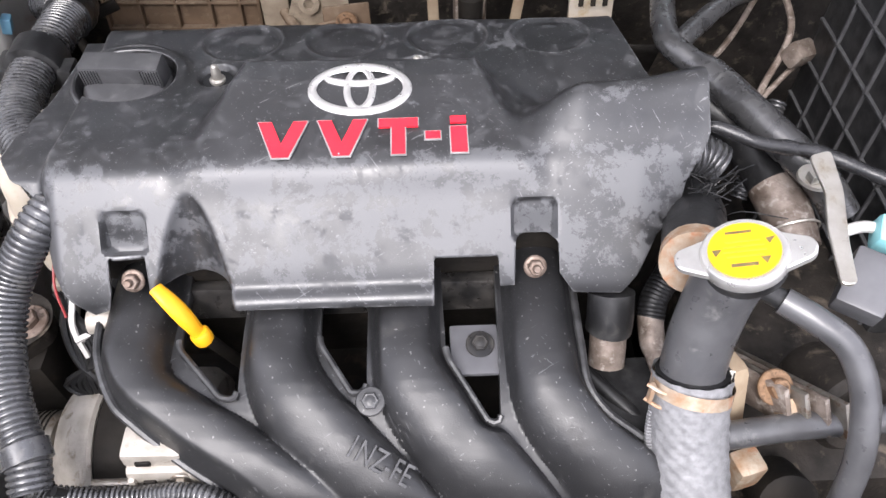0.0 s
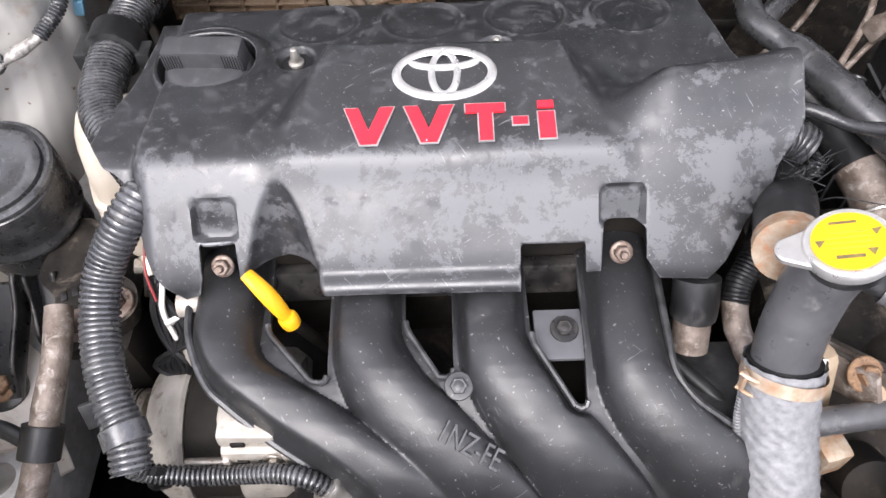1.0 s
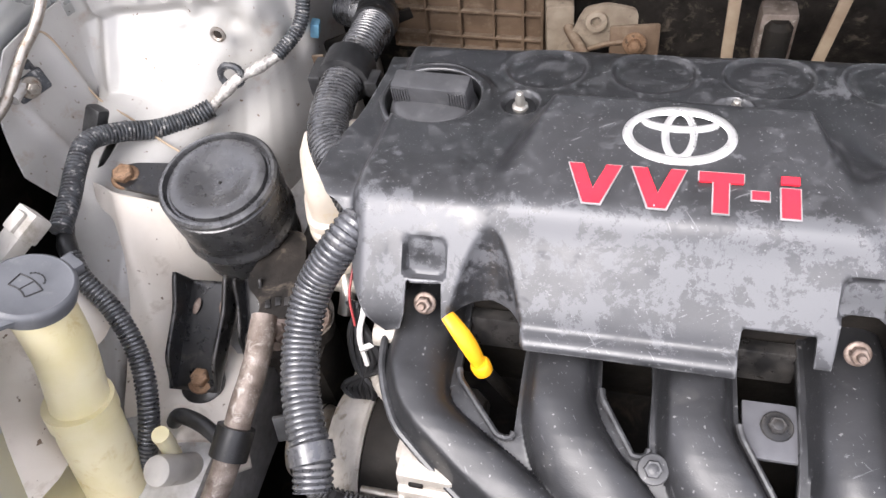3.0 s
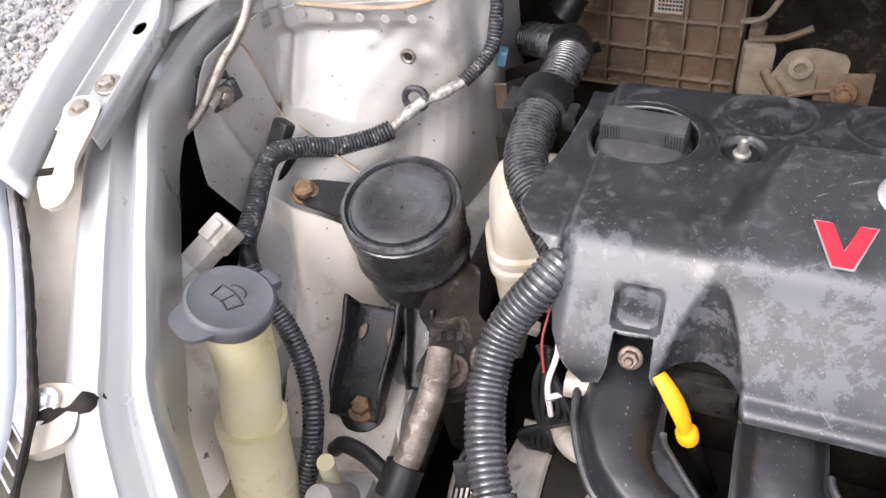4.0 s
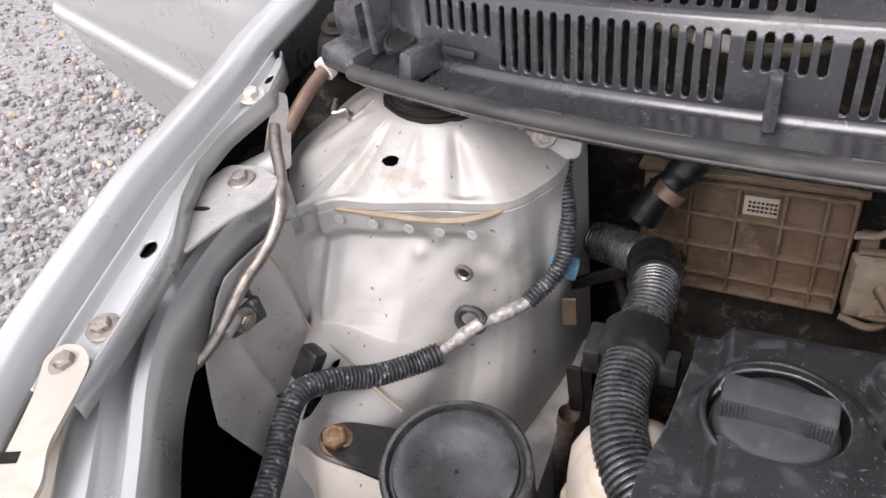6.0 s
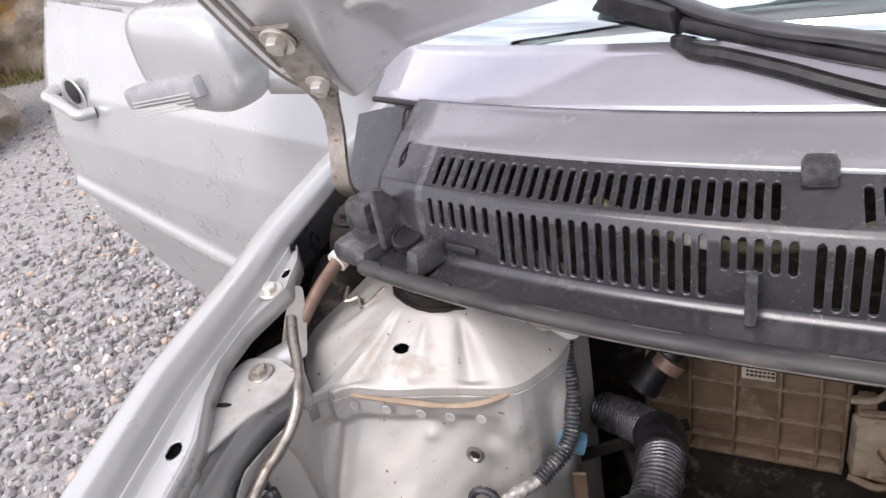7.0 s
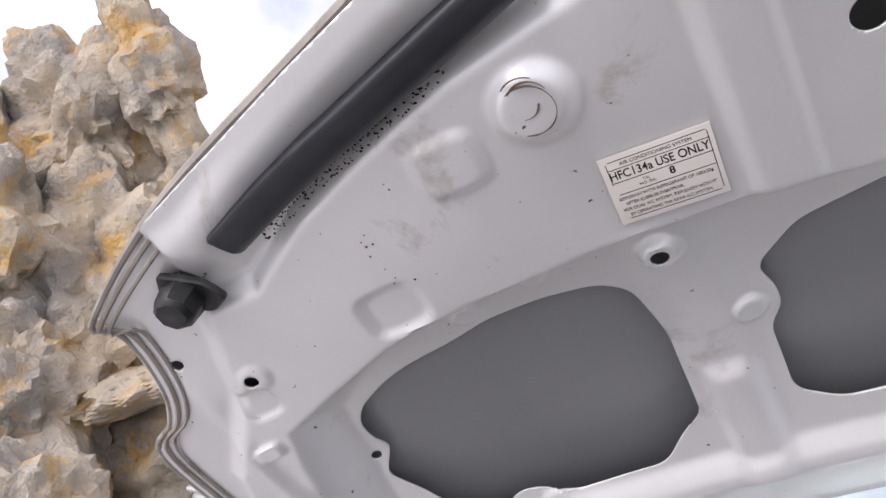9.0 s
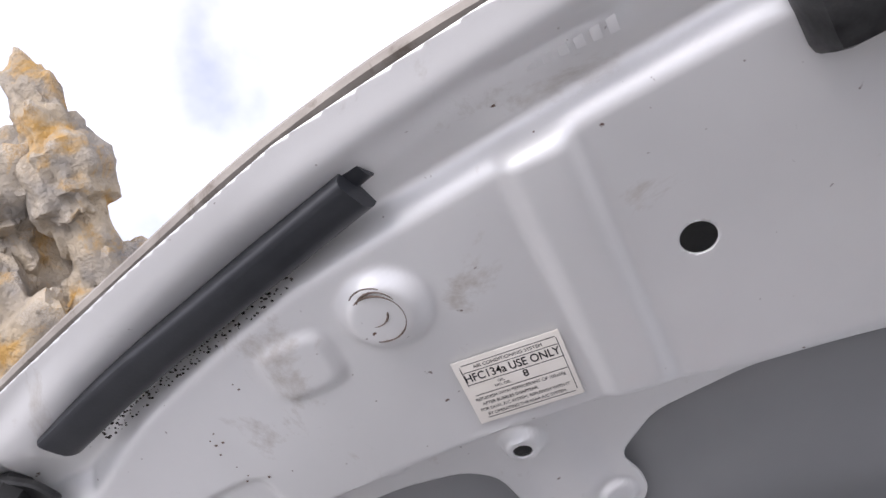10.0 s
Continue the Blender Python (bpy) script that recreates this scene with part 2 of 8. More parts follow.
    if scratch:
        # fine scratches: long thin streaks lying three ways
        for turn, shift, size in ((0.5, 0.0, 0.715), (-0.9, 3.0, 0.72), (2.1, 7.0, 0.71)):
            mp2 = nt.nodes.new("ShaderNodeMapping")
            mp2.vector_type = "TEXTURE"
            mp2.inputs["Rotation"].default_value = (0.2 * turn, -0.3 * turn, turn)
            mp2.inputs["Location"].default_value = (shift, shift, shift)
            mp2.inputs["Scale"].default_value = (1 / 26, 1 / 480, 1 / 480)
            nt.links.new(co.outputs["Object"], mp2.inputs["Vector"])
            ns = nt.nodes.new("ShaderNodeTexNoise")
            ns.inputs["Scale"].default_value, ns.inputs["Detail"].default_value = 1.0, 2.0
            nt.links.new(mp2.outputs["Vector"], ns.inputs["Vector"])
            base = mix(rmp(ns.outputs["Fac"], size, size + 0.03), base, scratch)
    if worn:
        # peeled, chalky patches with ragged rims along one crease of the moulding
        colour, z0, z1, amount = worn
        sz = nt.nodes.new("ShaderNodeSeparateXYZ")
        nt.links.new(co.outputs["Object"], sz.inputs["Vector"])
        up = rmp(sz.outputs["Y"], z0, z0 + 0.02)
        dn_ = rmp(sz.outputs["Y"], z1 - 0.012, z1, (1, 1, 1, 1), (0, 0, 0, 1))
        band = nt.nodes.new("ShaderNodeMath")
        band.operation = "MULTIPLY"
        nt.links.new(up, band.inputs[0])
        nt.links.new(dn_, band.inputs[1])
        lift = nt.nodes.new("ShaderNodeMath")
        lift.operation = "MULTIPLY_ADD"
        lift.inputs[1].default_value = amount
        nt.links.new(band.outputs["Value"], lift.inputs[0])
        nt.links.new(nz(26, 15, 0.8, 0.2).outputs["Fac"], lift.inputs[2])
        wf = rmp(lift.outputs["Value"], 0.60, 0.614)
        base = mix(wf, base, colour)
        rough_sock = mix(wf, rough_sock, (0.52,) * 3)
    nt.links.new(base, b.inputs["Base Color"])
    nt.links.new(rough_sock, b.inputs["Roughness"])
    b.inputs["Metallic"].default_value, b.inputs["Coat Weight"].default_value = metal, coat
    b.inputs["Specular IOR Level"].default_value = spec
    if sss:
        b.inputs["Subsurface Weight"].default_value, b.inputs["Subsurface Radius"].default_value = sss, (0.01, 0.008, 0.004)
    if bump:
        bp = nt.nodes.new("ShaderNodeBump")
        bp.inputs["Strength"].default_value, bp.inputs["Distance"].default_value = bump, 0.002
        nt.links.new(nz(bump_scale, 6, 0.6).outputs["Fac"], bp.inputs["Height"])
        nt.links.new(bp.outputs["Normal"], b.inputs["Normal"])
    return m


COVER = mat("cover_plastic", (0.010, 0.0102, 0.011), (0.019, 0.0192, 0.021), 18, (0.34, 0.5), bump=0.05, bump_scale=650, dirt=(0.034, 0.0345, 0.037), dirt_amount=0.34, dirt_scale=58, dirt_soft=0.10, specks=(0.16, 0.16, 0.162), speck_scale=560, speck_size=0.69, spec=1.0, edge=(0.2, 0.2, 0.205), worn=((0.068, 0.069, 0.073), 0.30, 0.383, 0.10), scratch=(0.12, 0.12, 0.123))
MANIFOLD = mat("manifold_plastic", (0.012, 0.0122, 0.013), (0.020, 0.020, 0.021), 24, (0.36, 0.46), bump=0.1, bump_scale=800, dirt=(0.032, 0.031, 0.030), dirt_amount=0.16, dirt_scale=45, spec=0.6, specks=(0.13, 0.128, 0.125), speck_scale=330, speck_size=0.70, edge=(0.09, 0.09, 0.092), scratch=(0.07, 0.07, 0.072))
BLACK = mat("black_plastic", (0.007, 0.007, 0.0075), (0.014, 0.014, 0.0145), 40, (0.34, 0.5), bump=0.1, dirt=(0.05, 0.047, 0.043), dirt_amount=0.16, dirt_scale=60, spec=0.4, edge=(0.05, 0.05, 0.05))
RUBBER = mat("rubber_hose", (0.008, 0.008, 0.0085), (0.016, 0.016, 0.0165), 60, (0.34, 0.48), bump=0.15, dirt=(0.055, 0.053, 0.05), dirt_amount=0.16, dirt_scale=70, spec=0.45)
LOOM = mat("loom_conduit", (0.035, 0.036, 0.039), (0.06, 0.061, 0.065), 60, (0.22, 0.36), spec=1.0, bump=0.08, dirt=(0.13, 0.125, 0.115), dirt_amount=0.24, dirt_scale=90)
LOOMB = mat("black_loom_conduit", (0.011, 0.011, 0.012), (0.02, 0.02, 0.0215), 60, (0.2, 0.32), spec=0.9, bump=0.08, dirt=(0.07, 0.067, 0.06), dirt_amount=0.2, dirt_scale=90, edge=(0.12, 0.12, 0.12))
LOOM_WORN = mat("worn_taped_conduit", (0.05, 0.055, 0.06), (0.02, 0.02, 0.022), 120, (0.4, 0.6), bump=0.2, dirt=(0.36, 0.35, 0.33), dirt_amount=0.28, dirt_scale=160)
TAPE = mat("vinyl_tape", (0.007, 0.007, 0.0075), (0.014, 0.014, 0.0145), 90, (0.28, 0.45), bump=0.25, bump_scale=260, spec=0.4)
BAY = mat("bay_paint", (0.41, 0.40, 0.38), (0.35, 0.337, 0.31), 9, (0.44, 0.56), metal=0.18, bump=0.06, bump_scale=420, dirt=(0.28, 0.22, 0.16), dirt_amount=0.27, dirt_scale=24, dirt_soft=0.2, coat=0.03, specks=(0.13, 0.09, 0.06), speck_scale=170, speck_size=0.715, edge=(0.60, 0.59, 0.57))
LEGPAINT = mat("dusty_beige_paint", (0.70, 0.65, 0.57), (0.61, 0.55, 0.47), 14, (0.45, 0.6), bump=0.08, bump_scale=380, dirt=(0.36, 0.28, 0.2), dirt_amount=0.26, dirt_scale=26, dirt_soft=0.2, specks=(0.16, 0.11, 0.07), speck_scale=170, speck_size=0.71, edge=(0.68, 0.64, 0.58))
CREAM = mat("cream_lamp_plastic", (0.47, 0.44, 0.38), (0.41, 0.375, 0.315), 25, (0.42, 0.55), bump=0.08, dirt=(0.42, 0.34, 0.24), dirt_amount=0.22, dirt_scale=35)
PAINT = mat("silver_paint", (0.49, 0.50, 0.49), (0.45, 0.46, 0.45), 7, (0.26, 0.34), metal=0.45, bump=0.02, bump_scale=900, coat=0.4)
HOODIN = mat("bonnet_inner_paint", (0.76, 0.757, 0.748), (0.71, 0.707, 0.698), 7, (0.36, 0.44), metal=0.42, bump=0.03, bump_scale=700, dirt=(0.47, 0.43, 0.38), dirt_amount=0.12, dirt_scale=11, specks=(0.12, 0.07, 0.05), speck_scale=150, speck_size=0.75, coat=0.05)
HEM = mat("stained_hem_sealant", (0.33, 0.30, 0.265), (0.24, 0.215, 0.19), 30, (0.5, 0.65), metal=0.2, bump=0.15, dirt=(0.14, 0.11, 0.085), dirt_amount=0.3, dirt_scale=40)
# A darker grey than HOODIN.
HOODSKIN = mat("bonnet_skin_grey", (0.28, 0.283, 0.287), (0.25, 0.253, 0.257), 5, (0.4, 0.5), metal=0.3, bump=0.02, bump_scale=600, coat=0.1)
STEEL = mat("dull_steel", (0.42, 0.39, 0.35), (0.3, 0.27, 0.23), 80, (0.35, 0.55), metal=0.9, bump=0.15, dirt=(0.2, 0.12, 0.07), dirt_amount=0.3, dirt_scale=120)
ALLOY = mat("cast_alloy", (0.50, 0.465, 0.415), (0.39, 0.355, 0.305), 70, (0.45, 0.62), metal=0.35, bump=0.3, bump_scale=420, dirt=(0.22, 0.18, 0.13), dirt_amount=0.33, dirt_scale=60)
NUT = mat("dull_rusty_nut", (0.16, 0.115, 0.09), (0.24, 0.19, 0.16), 160, (0.4, 0.6), metal=0.6, bump=0.25, dirt=(0.07, 0.05, 0.04), dirt_amount=0.35, dirt_scale=200)
SEALB = mat("foam_rubber", (0.020, 0.022, 0.027), (0.032, 0.034, 0.039), 30, (0.34, 0.46), bump=0.06, bump_scale=400)
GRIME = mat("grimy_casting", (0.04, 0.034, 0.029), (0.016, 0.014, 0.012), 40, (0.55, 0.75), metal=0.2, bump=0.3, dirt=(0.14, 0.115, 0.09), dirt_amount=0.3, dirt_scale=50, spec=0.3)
RUST = mat("rusty_bolt", (0.2, 0.12, 0.07), (0.32, 0.2, 0.12), 200, (0.5, 0.7), metal=0.5, bump=0.3, dirt=(0.09, 0.06, 0.04), dirt_amount=0.4, dirt_scale=200)
DARKMETAL = mat("black_painted_steel", (0.007, 0.007, 0.0075), (0.014, 0.0135, 0.013), 50, (0.24, 0.4), bump=0.12, dirt=(0.05, 0.044, 0.037), dirt_amount=0.2, dirt_scale=60, spec=0.5, edge=(0.07, 0.065, 0.06))
DUSTY = mat("dusty_brown_plastic", (0.16, 0.108, 0.07), (0.10, 0.067, 0.043), 30, (0.6, 0.8), bump=0.15, dirt=(0.22, 0.165, 0.115), dirt_amount=0.33, dirt_scale=40, top_dust=(0.3, 0.24, 0.18), spec=0.3)
# Near-black: holds the bay's deep shade as well as grime.
CAVE = mat("grime_and_deep_shade", (0.009, 0.008, 0.007), (0.02, 0.017, 0.014), 25, (0.6, 0.8), bump=0.2, dirt=(0.045, 0.036, 0.027), dirt_amount=0.22, dirt_scale=35, spec=0.2)
TANK = mat("aged_white_plastic", (0.43, 0.375, 0.305), (0.5, 0.45, 0.38), 25, (0.4, 0.55), bump=0.1, dirt=(0.4, 0.31, 0.2), dirt_amount=0.25, dirt_scale=35, sss=0.1)
NECK = mat("yellowed_bottle_plastic", (0.62, 0.55, 0.31), (0.68, 0.62, 0.42), 20, (0.35, 0.5), bump=0.05, dirt=(0.5, 0.38, 0.17), dirt_amount=0.15, dirt_scale=30, sss=0.15)
YELLOW = mat("yellow_plastic", (0.85, 0.42, 0.01), (0.8, 0.38, 0.01), 40, (0.35, 0.5), bump=0.05)
LABELY = mat("yellow_label", (0.85, 0.47, 0.004), (0.82, 0.44, 0.004), 40, (0.4, 0.5), bump=0.02)
RED = mat("red_paint", (0.68, 0.02, 0.04), (0.6, 0.02, 0.035), 40, (0.35, 0.5), bump=0.08, specks=(0.85, 0.4, 0.42), speck_scale=260, speck_size=0.77)
SILVERP = mat("silver_plating", (0.72, 0.71, 0.69), (0.6, 0.59, 0.57), 60, (0.25, 0.4), metal=0.75, bump=0.08, dirt=(0.3, 0.3, 0.3), dirt_amount=0.1)
ZINC = mat("zinc_plate", (0.66, 0.63, 0.58), (0.55, 0.52, 0.46), 60, (0.3, 0.45), metal=0.85, bump=0.12, dirt=(0.4, 0.33, 0.25), dirt_amount=0.25, dirt_scale=60)
BRAID = mat("braided_sheath", (0.25, 0.25, 0.255), (0.17, 0.17, 0.175), 160, (0.36, 0.5), bump=0.3, bump_scale=900)
OLDCLAMP = mat("corroded_clamp", (0.5, 0.42, 0.33), (0.36, 0.23, 0.14), 90, (0.45, 0.65), metal=0.45, bump=0.25, dirt=(0.45, 0.22, 0.12), dirt_amount=0.35, dirt_scale=80)
PIPE = mat("oxidised_alloy_pipe", (0.3, 0.25, 0.215), (0.12, 0.09, 0.07), 60, (0.4, 0.6), metal=0.4, bump=0.35, bump_scale=600, dirt=(0.45, 0.41, 0.37), dirt_amount=0.35, dirt_scale=110)
GREYPL = mat("grey_plastic", (0.34, 0.32, 0.29), (0.42, 0.4, 0.36), 40, (0.45, 0.6), bump=0.08, dirt=(0.2, 0.18, 0.15), dirt_amount=0.2)
COWL = mat("cowl_plastic", (0.026, 0.0265, 0.030), (0.038, 0.0385, 0.042), 14, (0.2, 0.3), bump=0.05, bump_scale=600, dirt=(0.07, 0.068, 0.066), dirt_amount=0.2, dirt_scale=28, spec=0.85, edge=(0.1, 0.1, 0.102), scratch=(0.13, 0.13, 0.132))
SEAL = mat("weather_strip", (0.03, 0.03, 0.031), (0.06, 0.058, 0.055), 40, (0.5, 0.7), bump=0.1, dirt=(0.12, 0.105, 0.095), dirt_amount=0.25, dirt_scale=30, stretch=(0.3, 1, 1))
STRIPLIP = mat("dusty_rubber_lip", (0.22, 0.195, 0.17), (0.12, 0.108, 0.097), 50, (0.5, 0.7), bump=0.15)
SEALER = mat("seam_sealer", (0.38, 0.3, 0.21), (0.3, 0.22, 0.15), 60, (0.5, 0.7), bump=0.2)
# Paler than COWL: the sky's sheen is put into this base colour.
BANDPL = mat("sheen_toned_plastic", (0.26, 0.26, 0.277), (0.23, 0.23, 0.245), 14, (0.16, 0.24), bump=0.03, bump_scale=600, dirt=(0.25, 0.247, 0.245), dirt_amount=0.15, dirt_scale=28, spec=1.0)
STICKER = mat("white_label", (0.78, 0.74, 0.68), (0.74, 0.7, 0.63), 30, (0.4, 0.5), bump=0.01)
INK = mat("black_ink", (0.015, 0.014, 0.014), None, 50, (0.5, 0.6), bump=0)
WINDOWK = mat("black_trim", (0.012, 0.012, 0.013), None, 30, (0.4, 0.5), bump=0.03)
BLUE = mat("blue_clip_plastic", (0.16, 0.34, 0.46), (0.12, 0.27, 0.38), 60, (0.4, 0.55), bump=0.05)
WIRE_G = mat("green_wire", (0.05, 0.35, 0.25), None, 60, (0.4, 0.5), bump=0)
WIRE_W = mat("white_wire", (0.6, 0.58, 0.55), None, 60, (0.4, 0.5), bump=0)
WIRE_R = mat("red_wire", (0.3, 0.035, 0.035), None, 60, (0.4, 0.5), bump=0)
WPIPE = mat("dull_green_tube", (0.2, 0.2, 0.11), (0.16, 0.16, 0.09), 60, (0.4, 0.5), bump=0.05)
GRIPM = mat("cap_plastic", (0.04, 0.04, 0.042), (0.055, 0.055, 0.057), 50, (0.4, 0.55), bump=0.08, dirt=(0.08, 0.08, 0.08), dirt_amount=0.2, dirt_scale=80)
AMBER = mat("ochre_hose", (0.5, 0.36, 0.12), (0.42, 0.28, 0.1), 60, (0.35, 0.5), bump=0.05)
COPPER = mat("stained_pipe", (0.2, 0.135, 0.10), (0.13, 0.085, 0.06), 60, (0.4, 0.6), metal=0.3, bump=0.1)
GREYCAP = mat("dark_grey_cap_plastic", (0.075, 0.078, 0.085), (0.095, 0.098, 0.105), 40, (0.45, 0.6), bump=0.08, dirt=(0.14, 0.14, 0.14), dirt_amount=0.15, dirt_scale=60)
GREYPL2 = mat("pale_grey_plastic", (0.46, 0.46, 0.44), (0.4, 0.4, 0.38), 40, (0.45, 0.6), bump=0.06)
GREYDK = mat("mid_grey_plastic", (0.12, 0.12, 0.127), (0.09, 0.09, 0.096), 40, (0.3, 0.42), bump=0.06)
GREYRIB = mat("ribbed_reflector", (0.45, 0.45, 0.46), (0.35, 0.35, 0.36), 60, (0.3, 0.5), metal=0.4, bump=0.02)
# Whitish base stands in for bright sky reflected on the clear lens.
LAMPMAT = mat("sky_white_lens", (0.56, 0.58, 0.62), (0.5, 0.52, 0.56), 12, (0.08, 0.18), metal=0.0, bump=0.02, coat=1.0, spec=0.8)
FOIL = mat("crumpled_tape", (0.55, 0.52, 0.48), (0.2, 0.19, 0.18), 220, (0.35, 0.55), metal=0.3, bump=0.4, bump_scale=420)
RUBBERS = mat("shiny_rubber", (0.022, 0.022, 0.023), (0.04, 0.04, 0.041), 50, (0.22, 0.36), spec=0.8, bump=0.1, edge=(0.12, 0.12, 0.12), dirt=(0.1, 0.1, 0.095), dirt_amount=0.15, dirt_scale=60)
TAPES = mat("shiny_vinyl_tape", (0.014, 0.014, 0.015), (0.025, 0.025, 0.026), 90, (0.18, 0.3), bump=0.3, bump_scale=220)
GREYRUB = mat("dusty_grey_rubber", (0.055, 0.055, 0.058), (0.085, 0.085, 0.088), 50, (0.26, 0.40), bump=0.08, dirt=(0.16, 0.155, 0.15), dirt_amount=0.2, dirt_scale=60, spec=0.8)
BLACKG = mat("grey_edged_plastic", (0.075, 0.075, 0.077), (0.05, 0.05, 0.052), 60, (0.5, 0.65), bump=0.1)
PRINTY = mat("faded_print", (0.55, 0.36, 0.02), None, 60, (0.5, 0.6), bump=0)
INK2 = mat("worn_dark_print", (0.1, 0.075, 0.04), (0.2, 0.15, 0.05), 300, (0.5, 0.6), bump=0)
STICKER2 = mat("dusty_label", (0.5, 0.44, 0.36), (0.42, 0.36, 0.29), 60, (0.5, 0.6), bump=0.02)
TANDUST = mat("tan_dusty_plastic", (0.34, 0.28, 0.21), (0.24, 0.19, 0.14), 50, (0.6, 0.8), bump=0.15, dirt=(0.15, 0.12, 0.09), dirt_amount=0.3, dirt_scale=60)
CYAN = mat("pale_cyan_plastic", (0.28, 0.62, 0.66), (0.22, 0.55, 0.6), 40, (0.4, 0.5), bump=0.04)
ROCK = mat("weathered_limestone", (0.54, 0.445, 0.32), (0.28, 0.262, 0.24), 1.8, (0.8, 0.95), bump=1.0, bump_scale=11, dirt=(0.55, 0.34, 0.12), dirt_amount=0.38, dirt_scale=2.3, spec=0.2, edge=(0.62, 0.56, 0.48))
ROCK.node_tree.nodes["Bump"].inputs["Distance"].default_value = 0.08
GRAVEL = mat("gravel_bed", (0.42, 0.41, 0.40), (0.26, 0.255, 0.25), 40, (0.8, 0.95), bump=1.0, bump_scale=60, dirt=(0.24, 0.2, 0.165), dirt_amount=0.25, dirt_scale=8, spec=0.2)
GRAVEL.node_tree.nodes["Bump"].inputs["Distance"].default_value = 0.012
GRASS = mat("dry_grass_patch", (0.12, 0.14, 0.05), (0.3, 0.22, 0.1), 6, (0.8, 0.95), bump=0.8, bump_scale=60, spec=0.2)


def stone_mat():
    m = bpy.data.materials.new("gravel_stones")
    m.use_nodes = True
    nt = m.node_tree
    b = nt.nodes["Principled BSDF"]
    g = nt.nodes.new("ShaderNodeNewGeometry")
    r = nt.nodes.new("ShaderNodeValToRGB")
    r.color_ramp.elements[0].color, r.color_ramp.elements[1].color = (0.17, 0.165, 0.16, 1), (0.60, 0.59, 0.58, 1)
    e = r.color_ramp.elements.new(0.86)
    e.color = (0.42, 0.41, 0.40, 1)
    e = r.color_ramp.elements.new(0.93)
    e.color = (0.5, 0.37, 0.26, 1)
    nt.links.new(g.outputs["Random Per Island"], r.inputs["Fac"])
    nt.links.new(r.outputs["Color"], b.inputs["Base Color"])
    b.inputs["Roughness"].default_value = 0.85
    return m


STONES = stone_mat()


def glass(name, tint, rough=0.02):
    m = bpy.data.materials.new(name)
    m.use_nodes = True
    b = m.node_tree.nodes["Principled BSDF"]
    b.inputs["Base Color"].default_value = (*tint, 1)
    b.inputs["Roughness"].default_value, b.inputs["Transmission Weight"].default_value, b.inputs["IOR"].default_value = rough, 1.0, 1.5
    return m




def mirror_mix_glass(name, tint, amount):
    """Clear glass with a pale cyan mirror share added to brighten its sky reflection."""
    m = glass(name, tint)
    nt = m.node_tree
    gl = nt.nodes.new("ShaderNodeBsdfGlossy")
    gl.inputs["Color"].default_value, gl.inputs["Roughness"].default_value = (0.86, 0.95, 0.96, 1), 0.03
    mx = nt.nodes.new("ShaderNodeMixShader")
    mx.inputs["Fac"].default_value = amount
    nt.links.new(nt.nodes["Principled BSDF"].outputs["BSDF"], mx.inputs[1])
    nt.links.new(gl.outputs["BSDF"], mx.inputs[2])
    nt.links.new(mx.outputs["Shader"], nt.nodes["Material Output"].inputs["Surface"])
    return m


GLASS = mirror_mix_glass("windscreen_glass", (0.75, 0.9, 0.87), 0.62)
# Grey-lavender base colour holds the sky reflection along the glass foot.
SKY_BORDER = mat("sky_grey_border", (0.50, 0.50, 0.545), (0.46, 0.46, 0.505), 30, (0.14, 0.22), bump=0.0, coat=0.6, spec=0.8, metal=0.3)
TINTED = glass("tinted_glass", (0.25, 0.2, 0.19))

# ---- ground, rocks ----
def rock(name, at, size, seed, label, lean=0.0, jag=0.45, group="rocks of the rock garden", sub=5):
    """A weathered boulder: a ball cut by ridged noise, pitted and layered."""
    bm = bmesh.new()
    bmesh.ops.create_icosphere(bm, subdivisions=sub, radius=1.0)
    off = Vector((seed * 7.3, seed * 3.1, seed * 5.7))
    big = max(size)
    for v in bm.verts:
        d = v.co.normalized()
        w = Vector((d.x * size[0], d.y * size[1], d.z * size[2]))
        q = w / big
        k = 1.0 + jag * noise.fractal(q * 1.9 + off, 1.0, 2.1, 3) * 0.9
        k += jag * 0.34 * abs(noise.noise(q * 4.6 + off)) - jag * 0.24 * abs(noise.noise(q * 8.5 - off))
        layer = math.sin((w.z + 0.12 * noise.noise(w * 2.2 + off)) * 15) * 0.022
        pits = -0.06 * max(0.0, noise.noise(w * 6.0 + off) - 0.25) * 2.2
        fine = 0.035 * noise.fractal(w * 9.0 + off, 0.9, 2.2, 4)
        p = w * k + d * (layer + pits + fine)
        p.x += lean * p.z
        v.co = p + Vector(at)
    bm.verts.index_update()
    geo = [tuple(v.co) for v in bm.verts], [tuple(v.index for v in f.verts) for f in bm.faces]
    bm.free()
    return single(name, geo, ROCK, label, "rock", group)


ground = single("ground", sheet(lambda U, V: (U, V, U * 0), [-300, -60, -20, -8, -4, 0, 4, 8, 20, 60, 300], [-300, -60, -20, -8, -4, 0, 4, 8, 20, 60, 300]),
                GRAVEL, "pale grey gravel ground round the car", "ground", kind="structure")


